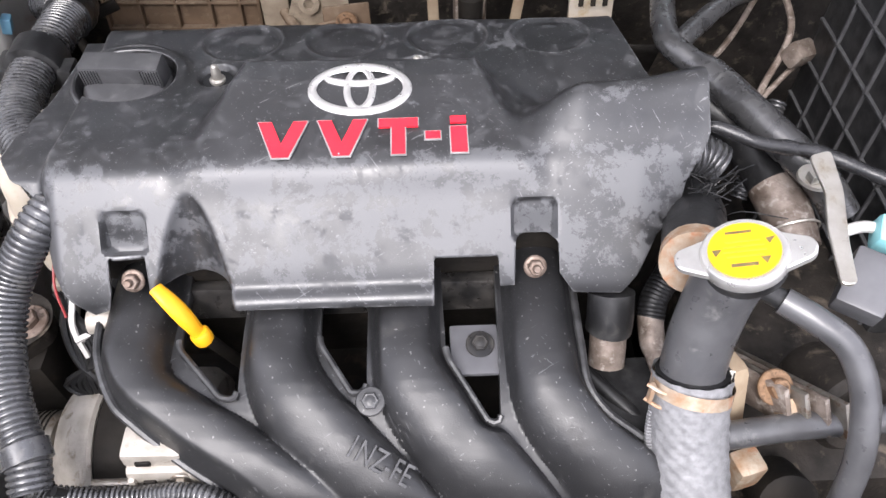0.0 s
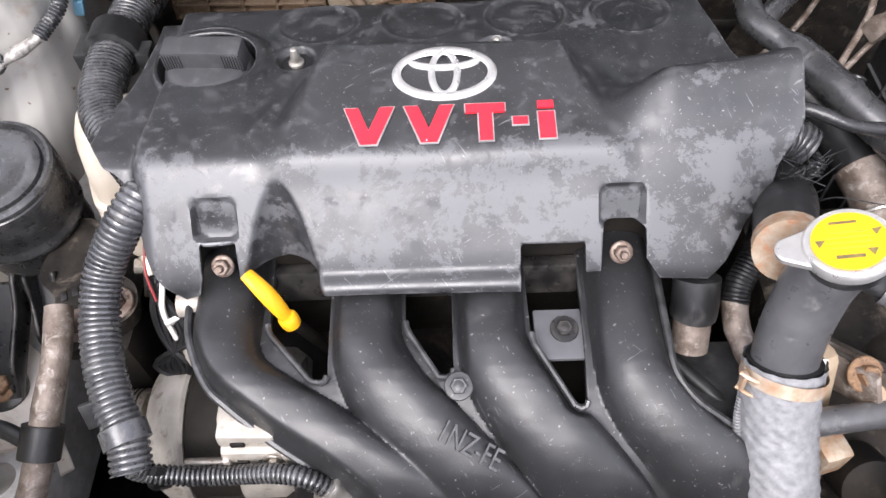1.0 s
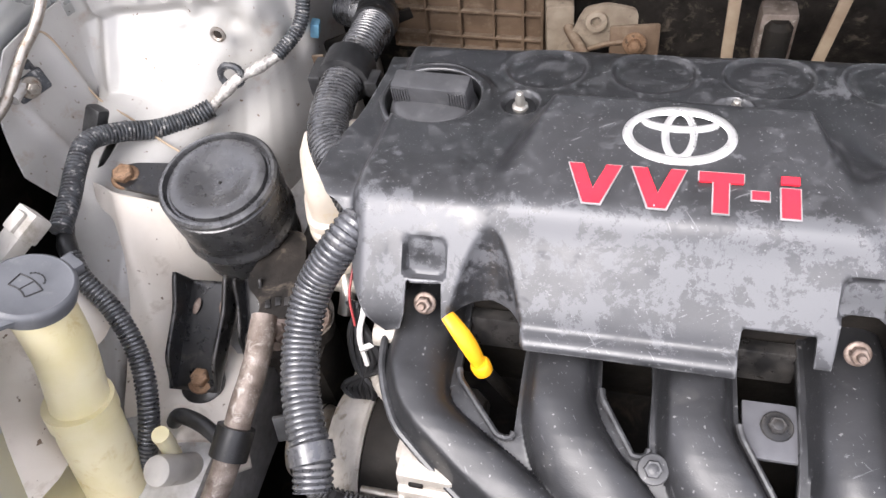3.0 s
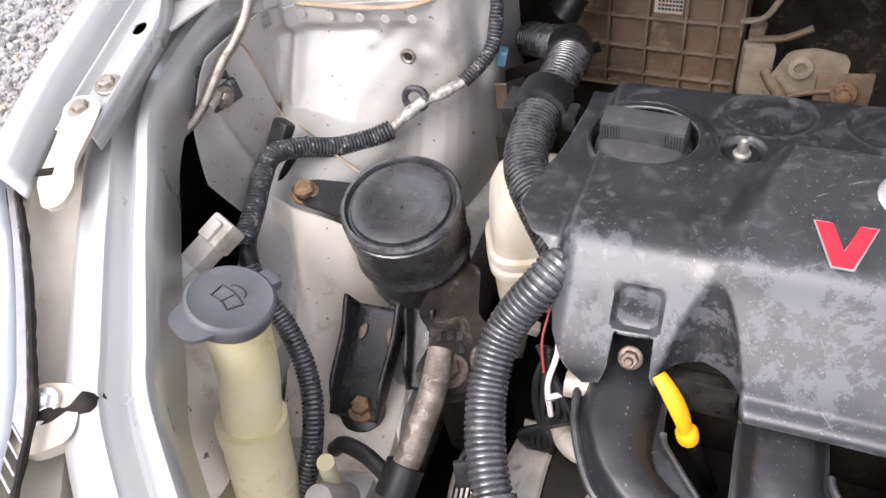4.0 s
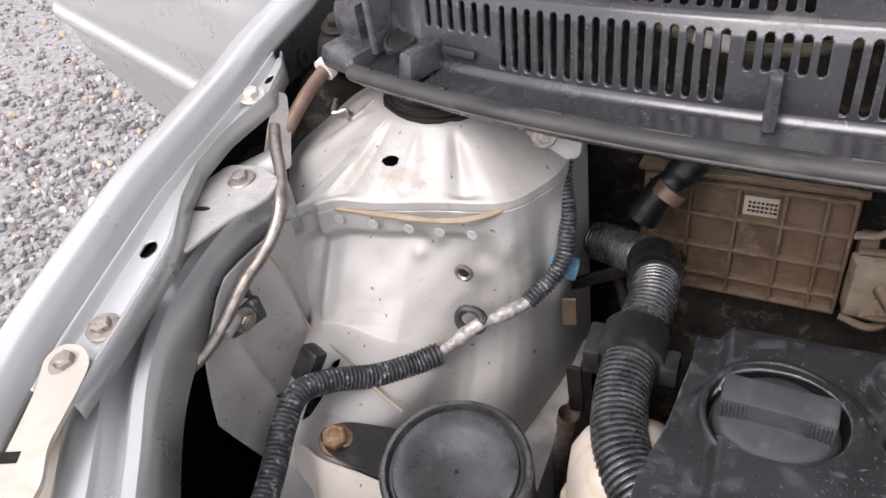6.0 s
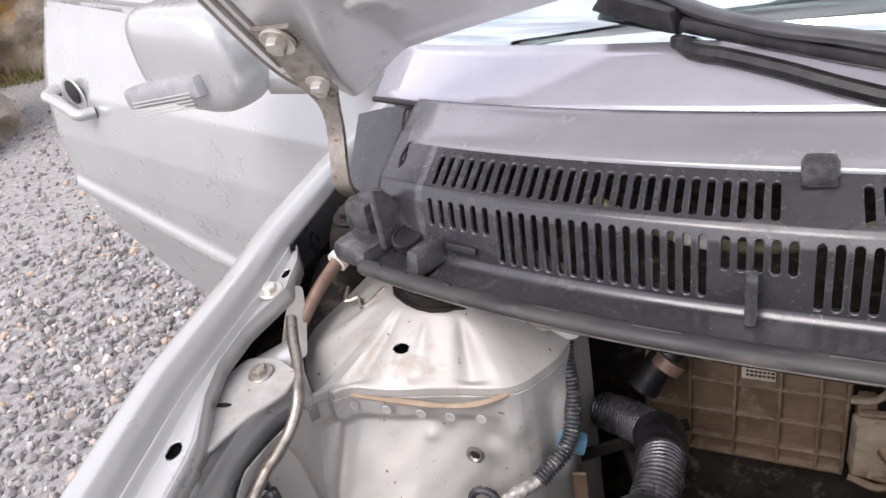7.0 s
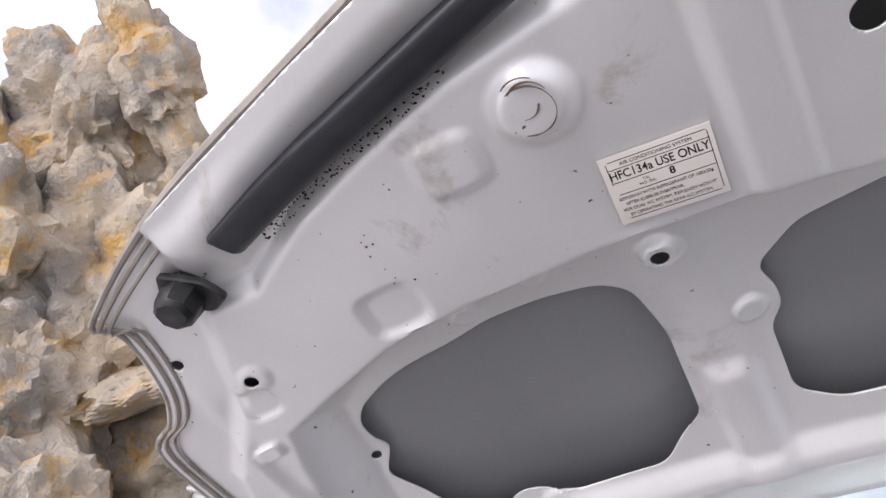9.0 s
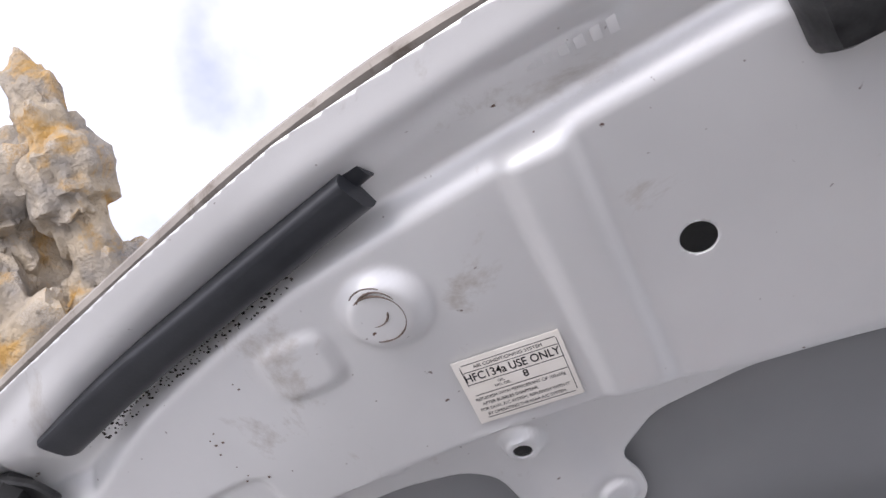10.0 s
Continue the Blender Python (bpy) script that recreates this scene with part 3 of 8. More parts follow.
def gravel_stones():
    rnd = random.Random(5)
    shapes = []
    for s in range(7):
        bm = bmesh.new()
        bmesh.ops.create_icosphere(bm, subdivisions=1, radius=1.0)
        for v in bm.verts:
            v.co *= 0.75 + 0.5 * rnd.random()
        bm.verts.index_update()
        shapes.append(([v.co.copy() for v in bm.verts], [tuple(v.index for v in f.verts) for f in bm.faces]))
        bm.free()
    vs, fs = [], []
    for i in range(12500):
        while True:
            if i < 8800:
                x, y = -1.75 + 0.75 * rnd.gauss(0, 1), 1.45 + 0.85 * rnd.gauss(0, 1)
            else:
                x, y = -3.4 + 1.2 * rnd.gauss(0, 1), 2.6 + 1.3 * rnd.gauss(0, 1)
            if x < -0.78:
                break
        r = 0.006 + 0.013 * rnd.random() ** 2
        m = Euler((rnd.random() * 6, rnd.random() * 6, rnd.random() * 6)).to_matrix()
        sv, sf = rnd.choice(shapes)
        k = len(vs)
        sq = (1, 0.6 + 0.5 * rnd.random(), 0.5 + 0.4 * rnd.random())
        for v in sv:
            w = m @ Vector((v.x * sq[0], v.y * sq[1], v.z * sq[2])) * r
            vs.append((x + w.x, y + w.y, r * 0.35 + w.z))
        fs.extend([tuple(j + k for j in f) for f in sf])
    return vs, fs


tagged(part("gravel", gravel_stones(), STONES, smooth=False), "loose grey and white gravel stones covering the ground", "gravel", kind="stuff")

RL = "weathered tan and grey limestone rock of a rock garden"
rock("boulder", (-4.95, 2.75, 0.36), (0.62, 0.5, 0.72), 1, "squat grey and tan boulder standing on the gravel", jag=0.4)
rock("rock_wall_stone", (-6.1, 4.75, 0.3), (1.3, 0.6, 0.75), 2, "dark shaded limestone at the foot of the rock wall", jag=0.25)
rock("rock_wall_stone", (-5.75, 4.55, 1.05), (0.9, 0.75, 0.2), 3, "flat jutting limestone slab of the rock wall", jag=0.3)
rock("rock_wall_stone", (-6.6, 3.9, 1.2), (0.9, 0.6, 1.0), 4, RL)
rock("rock_wall_stone", (-6.0, 4.8, 2.0), (0.85, 0.6, 1.05), 5, RL, jag=0.5)
rock("rock_wall_stone", (-5.15, 5.5, 1.9), (0.8, 0.6, 1.2), 6, RL, jag=0.45)
rock("rock_wall_stone", (-6.7, 4.1, 2.6), (0.8, 0.6, 1.1), 7, RL, jag=0.5)
rock("rock_spire", (-4.98, 5.15, 3.75), (0.33, 0.32, 1.15), 8, "slender pitted grey limestone spire on top of the rock wall", lean=-0.08, jag=0.42)
rock("rock_spire", (-6.65, 4.35, 3.6), (0.42, 0.4, 0.9), 9, "stubby grey limestone spire on top of the rock wall", jag=0.45)
rock("rock_wall_stone", (-6.0, 5.15, 3.5), (0.75, 0.6, 0.95), 14, RL, jag=0.4)
rock("rock_wall_stone", (-7.4, 2.8, 1.0), (0.9, 0.9, 1.2), 10, RL)
rock("rock_wall_stone", (-4.5, 6.3, 0.9), (0.9, 0.7, 1.3), 11, RL)


def tufts():
    rnd = random.Random(3)
    vs, fs = [], []
    for i in range(1500):
        a = rnd.random()
        x, y = -6.4 + 1.7 * a + 0.3 * rnd.random(), 3.75 + 0.7 * a + 0.5 * rnd.random()
        h, b = 0.04 + 0.1 * rnd.random(), rnd.random() * 6.28
        dx, dy = math.cos(b), math.sin(b)
        k = len(vs)
        vs += [(x - dx * 0.006, y - dy * 0.006, 0), (x + dx * 0.006, y + dy * 0.006, 0), (x + dy * h * 0.4, y + dx * h * 0.4, h)]
        fs.append((k, k + 1, k + 2))
    return vs, fs


tagged(part("grass", tufts(), GRASS, smooth=False), "dry brown and green grass at the foot of the rocks", "grass", kind="stuff")

# ---- car body: wings, aprons, strut tower, bay ----
car = thing("car", "silver car with its bonnet raised and front door open", "car")
car_body = car
XC = 0.10


def wing_z(y):
    return 0.873 + (np.asarray(y) - 0.351) * 0.138 - 0.25 * np.clip(np.asarray(y) - 0.75, 0, 1) ** 2


WING_Y = [-0.2, 0.05, 0.24, 0.274, 0.31, 0.366, 0.431, 0.489, 0.602, 0.663, 1.03]


def wing_edge(y):
    """x of the wing's inner lip along the car."""
    return np.interp(y, WING_Y, [-0.48, -0.545, -0.602, -0.612, -0.623, -0.636, -0.645, -0.652, -0.650, -0.654, -0.63])


def wing_surface(U, V):
    # U: 0 at the inner lip, 1 at the sill; V: along the car
    y = V
    z = wing_z(y)
    front = sm(0.42, 0.05, y)
    s = U
    out = np.interp(y, [0.3, 0.6], [1.0, 0.9])
    prof_x = np.interp(s, [0, 0.06, 0.12, 0.2, 0.32, 0.5, 0.7, 0.85, 1], [0.0, -0.006, -0.014, -0.032, -0.066, -0.10, -0.122, -0.122, -0.107])
    prof_z = np.interp(s, [0, 0.06, 0.12, 0.2, 0.32, 0.5, 0.7, 0.85, 1], [0.002, 0.014, 0.021, 0.019, -0.012, -0.1, -0.28, -0.45, -0.62])
    return wing_edge(y) + prof_x * out, y, z + prof_z - 0.01 * front


wing = part("wing", sheet(wing_surface, np.r_[np.linspace(0, 0.3, 20), np.linspace(0.34, 1, 18)], np.linspace(0.275, 1.03, 60)), PAINT, car_body, "silver metallic front wing panel")
thicken(wing, 0.0025, (0.5, 0, -1))


def flange_surface(U, V):
    y = V
    xo = wing_edge(y)
    xi = np.interp(y, [0.33, 0.347, 0.378, 0.435, 0.453, 0.47, 0.49, 0.522, 0.559, 0.607, 0.643, 0.66], [-0.594, -0.595, -0.598, -0.604, -0.608, -0.617, -0.628, -0.638, -0.637, -0.624, -0.633, -0.645])
    z = wing_z(y)
    # raised bead along the inner edge
    lip = np.interp(U, [0, 0.12, 0.24, 0.74, 0.82, 0.90, 0.96, 1], [0.003, -0.005, -0.003, -0.001, 0.003, 0.004, 0.001, -0.012])
    return xo + U * (xi - xo), y, z + lip


def flange_hole(U, V):
    d = np.full(U.shape, 1.0)
    for u, v, a, b in ((0.42, 0.4455, 0.17, 0.0075), (0.45, 0.630, 0.2, 0.0055)):
        d = np.minimum(d, (np.hypot((U - u) / a, (V - v) / b) - 1) * b)
    return d


flange = part("wing_flange", sheet(flange_surface, np.linspace(0, 1, 30), np.linspace(0.332, 0.66, 170), flange_hole), PAINT, car_body, "silver flange with slots and bolts along the wing")
thicken(flange, 0.0015)

# curved upper rail of the apron
RAIL = [(-0.588, 0.552, 0.873), (-0.603, 0.533, 0.869), (-0.611, 0.502, 0.863), (-0.612, 0.465, 0.858), (-0.606, 0.42, 0.854), (-0.585, 0.375, 0.851), (-0.552, 0.327, 0.849), (-0.516, 0.275, 0.848), (-0.466, 0.206, 0.846), (-0.449, 0.182, 0.845), (-0.425, 0.158, 0.843), (-0.36, 0.10, 0.835), (-0.30, 0.04, 0.825)]


def swept(path, profile, step=0.008):
    """Sweep (across, up) pairs along a path that lies about level."""
    pts = spline(path, step)
    vs, fs = [], []
    n = len(profile)
    for i, c in enumerate(pts):
        d = pts[min(i + 1, len(pts) - 1)] - pts[max(i - 1, 0)]
        side = Vector((d.y, -d.x, 0)).normalized()
        for a, b in profile:
            vs.append(c + side * a + Vector((0, 0, b)))
    for i in range(len(pts) - 1):
        for k in range(n - 1):
            fs.append((i * n + k, (i + 1) * n + k, (i + 1) * n + k + 1, i * n + k + 1))
    return vs, fs


rail = part("apron_rail", swept(RAIL, [(-0.002, -0.05), (-0.001, -0.012), (0.0, -0.002), (0.002, 0.0005), (0.009, 0.002), (0.0125, -0.001), (0.0145, -0.008), (0.018, -0.0105), (0.0215, -0.008), (0.0245, -0.001),
                                       (0.028, 0.003), (0.036, 0.0045), (0.045, 0.003), (0.050, -0.001), (0.053, -0.010), (0.054, -0.04)], 0.005), PAINT, car_body, "ribbed silver upper rail of the inner wing")
thicken(rail, 0.0015)

# lamp-side panel outside the rail
panel = part("lamp_panel", swept([(-0.655, 0.40, 0.856), (-0.637, 0.33, 0.85), (-0.585, 0.25, 0.846), (-0.53, 0.17, 0.84), (-0.46, 0.06, 0.83)],
                                 [(-0.024, -0.03), (-0.018, -0.012), (-0.008, -0.010), (0.004, -0.008), (0.008, -0.004), (0.011, 0.003), (0.014, 0.005), (0.022, 0.0055), (0.028, 0.005), (0.030, 0.002), (0.032, -0.01), (0.034, -0.06)]), CREAM, car_body,
             "cream coloured plastic headlamp frame inside the wing")
thicken(panel, 0.002)


# strut tower and apron: an L in plan that flares forward further down
TOWER_S = np.array([0, 0.05, 0.10, 0.20, 0.24, 0.28, 0.35, 0.44, 0.56])
TOWER_X = np.array([-0.395, -0.40, -0.424, -0.52, -0.565, -0.59, -0.602, -0.607, -0.612])
TOWER_Y = np.array([0.70, 0.632, 0.590, 0.570, 0.567, 0.555, 0.50, 0.42, 0.30])


def shelf_z(x):
    """Height of the flat shelf at the tower's foot."""
    return np.interp(x, [-0.60, -0.578, -0.543, -0.51, -0.482, -0.44], [0.757, 0.750, 0.743, 0.736, 0.729, 0.715])


def tower_surface(U, V):
    x, y = np.interp(U, TOWER_S, TOWER_X), np.interp(U, TOWER_S, TOWER_Y)
    # round the plan's corners
    for k in (-0.012, 0.012):
        x = x + np.interp(U + k, TOWER_S, TOWER_X)
        y = y + np.interp(U + k, TOWER_S, TOWER_Y)
    x, y = x / 3, y / 3
    z = V
    fwd = 0 * z
    for k in (-0.016, -0.008, 0.0, 0.008, 0.016):
        fwd = fwd + 0.2 * np.interp(z + k, [0.45, 0.55, 0.62, 0.67, 0.71, 0.75, 0.80, 0.85], [0.22, 0.16, 0.11, 0.07, 0.030, 0.006, 0.001, 0.0])
    facing = sm(0.03, 0.16, U) * sm(0.33, 0.24, U)
    # the face leans out towards its foot, where a flat shelf runs forward
    lean = np.interp(x, [-0.62, -0.55, -0.51, -0.485, -0.455, -0.42], [0.62, 0.62, 0.52, 0.30, 0.04, 0.0])
    drop = shelf_z(x) - z
    fwd = fwd + lean * np.clip(0.806 - np.maximum(z, shelf_z(x)), 0, 1)
    run = 0 * z
    for k in (-0.004, -0.002, 0.0, 0.002, 0.004):
        run = run + 0.2 * np.interp(drop + k, [0.0, 0.004, 0.009, 0.016, 0.035, 0.09, 0.30], [0.0, 0.045, 0.080, 0.098, 0.112, 0.135, 0.17])
    fwd = fwd + run * sm(-0.462, -0.512, x) * sm(-0.600, -0.565, x)
    y = y - fwd * facing
    x = x + 0.085 * sm(0.80, 0.55, z) * sm(0.24, 0.40, U)
    # pressed shapes: a hollow under the seam, a bulging panel, dents, standing creases
    under = sm(-0.43, -0.47, x)
    y = y + facing * under * (0.007 * sm(0.8205, 0.8065, z) - 0.007 * sm(0.806, 0.755, z))
    y = y - 0.007 * np.exp(-((U - 0.252) / 0.009) ** 2) * sm(0.73, 0.78, z)
    y = y - 0.005 * np.exp(-((U - 0.105) / 0.012) ** 2 - ((z - 0.803) / 0.016) ** 2) + 0.004 * np.exp(-((U - 0.128) / 0.010) ** 2 - ((z - 0.792) / 0.010) ** 2)
    y = y - 0.004 * np.exp(-((U - 0.165) / 0.007) ** 2 - ((z - 0.808) / 0.006) ** 2) - 0.003 * np.exp(-((U - 0.18) / 0.006) ** 2 - ((z - 0.797) / 0.005) ** 2)
    x = x + 0.006 * np.exp(-((U - 0.055) / 0.010) ** 2) * sm(0.70, 0.74, z) * sm(0.83, 0.80, z)
    y = y + 0.006 * np.exp(-((U - 0.075) / 0.009) ** 2) * sm(0.72, 0.75, z) * sm(0.82, 0.79, z)
    x = x + 0.007 * np.exp(-((U - 0.33) / 0.010) ** 2) * sm(0.66, 0.74, z) * sm(0.84, 0.78, z)
    x = x + 0.006 * np.exp(-((U - 0.40) / 0.008) ** 2) * sm(0.60, 0.7, z) * sm(0.82, 0.76, z)
    y = y + 0.0010 * np.sin(U * 60 + z * 35) * facing + 0.0006 * np.sin(U * 170 + 40 * z) * np.sin(z * 150) * facing
    return x, y, z


def tower_cut(U, V):
    return np.interp(V, [0.45, 0.69, 0.75, 0.80, 0.83, 0.85], [0.45, 0.44, 0.452, 0.428, 0.395, 0.36]) - U


def tower_hole(U, V):
    d = np.full(U.shape, 1.0)
    for u, v, r in ((0.225, 0.7385, 0.0038),):
        d = np.minimum(d, np.hypot(U - u, V - v) - r)
    return np.minimum(d, tower_cut(U, V))


apron = part("strut_apron", sheet(tower_surface, np.linspace(0, 0.5, 220), np.r_[np.linspace(0.46, 0.70, 40)[:-1], np.linspace(0.70, 0.762, 90)[:-1], np.linspace(0.762, 0.8385, 60)], tower_hole), BAY, car_body, "pressed silver strut tower wall")
thicken(apron, 0.0015, (-0.3, 1, 0))

TC = Vector((-0.503, 0.672, 0))


RING_U = np.linspace(0.0, 0.30, 120)
RING_X, RING_Y, _ = tower_surface(RING_U, 0 * RING_U + 0.8385)
RING_A = np.unwrap(np.arctan2(RING_Y - TC.y, RING_X - TC.x))
RING_A = RING_A + 2 * math.pi * (RING_A[0] < RING_A[-1] - 9)
RING_R = np.hypot(RING_X - TC.x, RING_Y - TC.y)
ORDER = np.argsort(np.mod(RING_A, 2 * math.pi))


def dome_surface(U, V):
    # from the tower's seam, over a short upright lip, up a cone to the mount's collar
    a = U
    rim = np.interp(a, np.mod(RING_A, 2 * math.pi)[ORDER], RING_R[ORDER], left=0.10, right=0.10)
    k = np.interp(V, [0, 0.03, 0.09, 0.14, 0.5, 0.85, 0.92, 1.0], [0.0, 0.0, 0.01, 0.06, 0.50, 0.93, 1.0, 1.0])
    r = rim * (1 - k) + 0.050 * k
    r = np.where(V > 0.92, 0.050 * (1 - (V - 0.92) / 0.08 * 0.9), r)
    z = 0.8385 + np.interp(V, [0, 0.03, 0.09, 0.14, 0.5, 0.72, 0.85, 0.92, 1.0], [0.0, 0.002, 0.0075, 0.0095, 0.0285, 0.041, 0.0475, 0.0495, 0.050])
    for a0, h in ((4.20, 0.005), (5.17, 0.005), (3.75, -0.004), (4.68, -0.002)):
        z = z - h * np.exp(-(np.abs(a - a0) / (0.06 + 0.10 * np.clip(0.75 - V, 0, 1))) ** 2) * sm(0.12, 0.22, V) * sm(0.85, 0.6, V)
    return TC.x + r * np.cos(a), TC.y + r * np.sin(a), z


def dome_hole(U, V):
    return np.hypot((U - 4.455) * 0.075 / 1.5, (V - 0.50) * 0.070 / 0.8) - 0.0050


dome = part("strut_tower_top", sheet(dome_surface, np.linspace(0, 2 * math.pi, 260), np.linspace(0, 1, 80), dome_hole), BAY, car_body, "domed silver strut tower top with a hole")
thicken(dome, 0.0015)
part("seam_sealer", tube([(-0.606, 0.640, 0.839), (-0.602, 0.590, 0.8385), (-0.58, 0.5685, 0.838), (-0.52, 0.5665, 0.8375), (-0.46, 0.572, 0.838), (-0.425, 0.60, 0.839), (-0.405, 0.645, 0.841)], 0.0023, 8, 0.006, wobble=0.35),
     SEALER, car_body, "bead of yellowed seam sealer")
for i, (x, y) in enumerate(((-0.585, 0.5645), (-0.56, 0.5635), (-0.53, 0.5635), (-0.50, 0.5645), (-0.475, 0.5655), (-0.45, 0.568))):
    part("spot_weld", moved(lathe([(0.0042, 0), (0.0037, 0.0003), (0.0025, 0.0001)], 14), frame_to((x, y, 0.829), (0, -1, 0.05), (0, 0, 1))), BAY, car_body)
# Floor colour carries the deep shade at the bottom of the bay.
part("bay_floor", sheet(lambda U, V: (U, V, 0.33 + 0.02 * np.sin(U * 9) * np.cos(V * 8)), np.linspace(-0.72, 0.92, 12), np.linspace(-0.12, 0.9, 9)), CAVE, car_body, "grimy engine bay floor, near-black standing for deep shade")
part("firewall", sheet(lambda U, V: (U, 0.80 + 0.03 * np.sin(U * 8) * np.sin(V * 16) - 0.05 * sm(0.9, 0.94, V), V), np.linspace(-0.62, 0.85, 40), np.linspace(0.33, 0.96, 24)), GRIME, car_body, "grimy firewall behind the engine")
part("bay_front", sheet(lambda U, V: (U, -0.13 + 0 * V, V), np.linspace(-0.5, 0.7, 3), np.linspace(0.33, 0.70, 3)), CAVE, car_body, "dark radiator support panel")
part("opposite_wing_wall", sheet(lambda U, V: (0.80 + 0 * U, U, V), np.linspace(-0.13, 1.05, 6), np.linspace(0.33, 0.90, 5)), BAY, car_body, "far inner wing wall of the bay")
# Near-black sheet drawn where only shade shows behind the rail.
part("apron_lower", sheet(lambda U, V: (-0.705 + 0.02 * np.sin(V * 9), U, V), np.linspace(-0.02, 1.03, 8), np.linspace(0.33, 0.86, 6)), CAVE, car_body, "near-black sheet standing for the shaded gap behind the apron")
part("seam_line", tube([(-0.594, 0.505, 0.835), (-0.5962, 0.516, 0.821), (-0.592, 0.518, 0.790), (-0.5905, 0.5175, 0.765), (-0.578, 0.512, 0.7495), (-0.543, 0.4985, 0.7425), (-0.510, 0.4825, 0.7355), (-0.482, 0.472, 0.7285)], 0.0011, 6, 0.004), SEALER, car_body, "thin raised seam across the strut apron")
# frame rail under the mount
part("frame_rail", moved(block(0.10, 0.80, 0.12, 0.012), pose(-0.44, 0.28, 0.50)), BAY, car_body, "beige silver chassis leg")
part("mount_pad", moved(block(0.085, 0.10, 0.03, 0.008, taper=0.85), pose(-0.425, 0.285, 0.594, 0, 0, 10)), LEGPAINT, car_body, "welded pad under the engine mount bracket")


# plain outer body that closes the car round the bay
def mirrored(geo):
    return [(2 * XC - x, y, z) for x, y, z in geo[0]], [tuple(reversed(f)) for f in geo[1]]


thicken(part("opposite_wing", mirrored(sheet(wing_surface, np.linspace(0, 1, 24), np.linspace(0.0, 1.03, 30))), PAINT, car, "silver metallic front wing panel"), 0.0025, (0.5, 0, -1))
# Top edge is raised to keep low front light off the bay.
bump = part("bumper", sheet(lambda U, V: (XC + 0.76 * np.sin(U), -0.02 - 0.24 * np.cos(U) - 0.05 * np.sin(V * 3.14), 0.20 + 0.54 * V), np.linspace(-1.5, 1.5, 40), np.linspace(0, 1, 14)), PAINT, car, "silver front bumper below the open bay")
thicken(bump, 0.004, (0, 1, 0))


def body_side(U, V):
    # lower side from the door opening to the tail
    bulge = 0.03 * np.sin(V * 3.0)
    tail = sm(0.8, 1.0, U)
    return XC + 0.79 + bulge - 0.14 * tail - 0.02 * sm(0.7, 1.0, V), 1.03 + 2.75 * U, 0.22 + (0.78 + 0.03 * U) * V


for flip in (False, True):
    g = sheet(body_side, np.linspace(0.0 if not flip else 0.42, 1, 40), np.linspace(0, 1, 14))
    thicken(part("body_side", mirrored(g) if flip else g, PAINT, car, "plain silver lower body side"), 0.004, (1 if flip else -1, 0, 0))
thicken(part("tail_panel", sheet(lambda U, V: (XC + 0.64 * U, 3.78 + 0.03 * np.cos(U * 1.5) - 0.05 * V, 0.25 + 0.78 * V), np.linspace(-1, 1, 20), np.linspace(0, 1, 8)), PAINT, car, "plain silver tail panel"), 0.004, (0, -1, 0))
thicken(part("roof", sheet(lambda U, V: (XC + 0.56 * U, 1.52 + 1.55 * V, 1.40 + 0.05 * np.sin(V * 3.0) - 0.035 * U * U), np.linspace(-1, 1, 20), np.linspace(0, 1, 16)), PAINT, car, "plain silver roof"), 0.004)
thicken(part("boot_lid", sheet(lambda U, V: (XC + 0.62 * U, 3.07 + 0.70 * V, 1.03 + 0.34 * (1 - sm(0.0, 0.5, V)) - 0.02 * U * U), np.linspace(-1, 1, 14), np.linspace(0, 1, 16)), PAINT, car, "plain silver rear deck"), 0.004)
for sx in (-1, 1):
    part("windscreen_pillar", tube([(XC + sx * 0.715, 1.02, 0.99), (XC + sx * 0.65, 1.28, 1.22), (XC + sx * 0.565, 1.53, 1.395)], 0.03, 10, 0.03, flat=0.7), PAINT, car)
    part("middle_pillar", tube([(XC + sx * 0.755, 2.18, 1.0), (XC + sx * 0.66, 2.2, 1.2), (XC + sx * 0.57, 2.22, 1.43)], 0.035, 10, 0.04, flat=0.6), WINDOWK, car)
part("cabin_floor", moved(block(1.45, 2.6, 0.05, 0.01), pose(XC, 2.35, 0.25)), CAVE, car, "dark cabin floor")
for x in (XC - 0.66, XC + 0.66):
    for y in (0.33, 2.95):
        wheel = part("wheel", moved(lathe([(0.19, -0.085), (0.27, -0.085), (0.288, -0.07), (0.292, -0.03), (0.292, 0.03), (0.288, 0.07), (0.27, 0.085), (0.19, 0.085)], 40), pose(x, y, 0.292, 0, 90, 0)), RUBBER, car, "black road tyre")
        part("rim", moved(lathe([(0.0, -0.06), (0.06, -0.07), (0.15, -0.055), (0.19, -0.075), (0.19, 0.075), (0.15, 0.055), (0.06, 0.07), (0.0, 0.06)], 32), pose(x, y, 0.292, 0, 90, 0)), ALLOY, wheel, "plain alloy rim")
# Three unseen blocks, added to keep front light off the lower bay.
part("light_block_panel", moved(block(0.52, 0.03, 0.34, 0.012), pose(0.12, -0.06, 0.46)), CAVE, car, "unseen dark panel added to keep front light off the manifold")
part("light_block_bar", moved(block(1.06, 0.05, 0.42, 0.012), pose(XC, -0.085, 0.30)), PAINT, car, "unseen silver cross panel added to cut low light into the bay")
part("light_block_wall", moved(block(0.86, 0.035, 0.43, 0.01), pose(0.04, 0.035, 0.335)), CAVE, car, "unseen dark wall added to shade the lower bay")

# ---- bonnet, raised ----
bonnet = thing("bonnet", "raised silver bonnet showing its pressed inner panel", "bonnet")
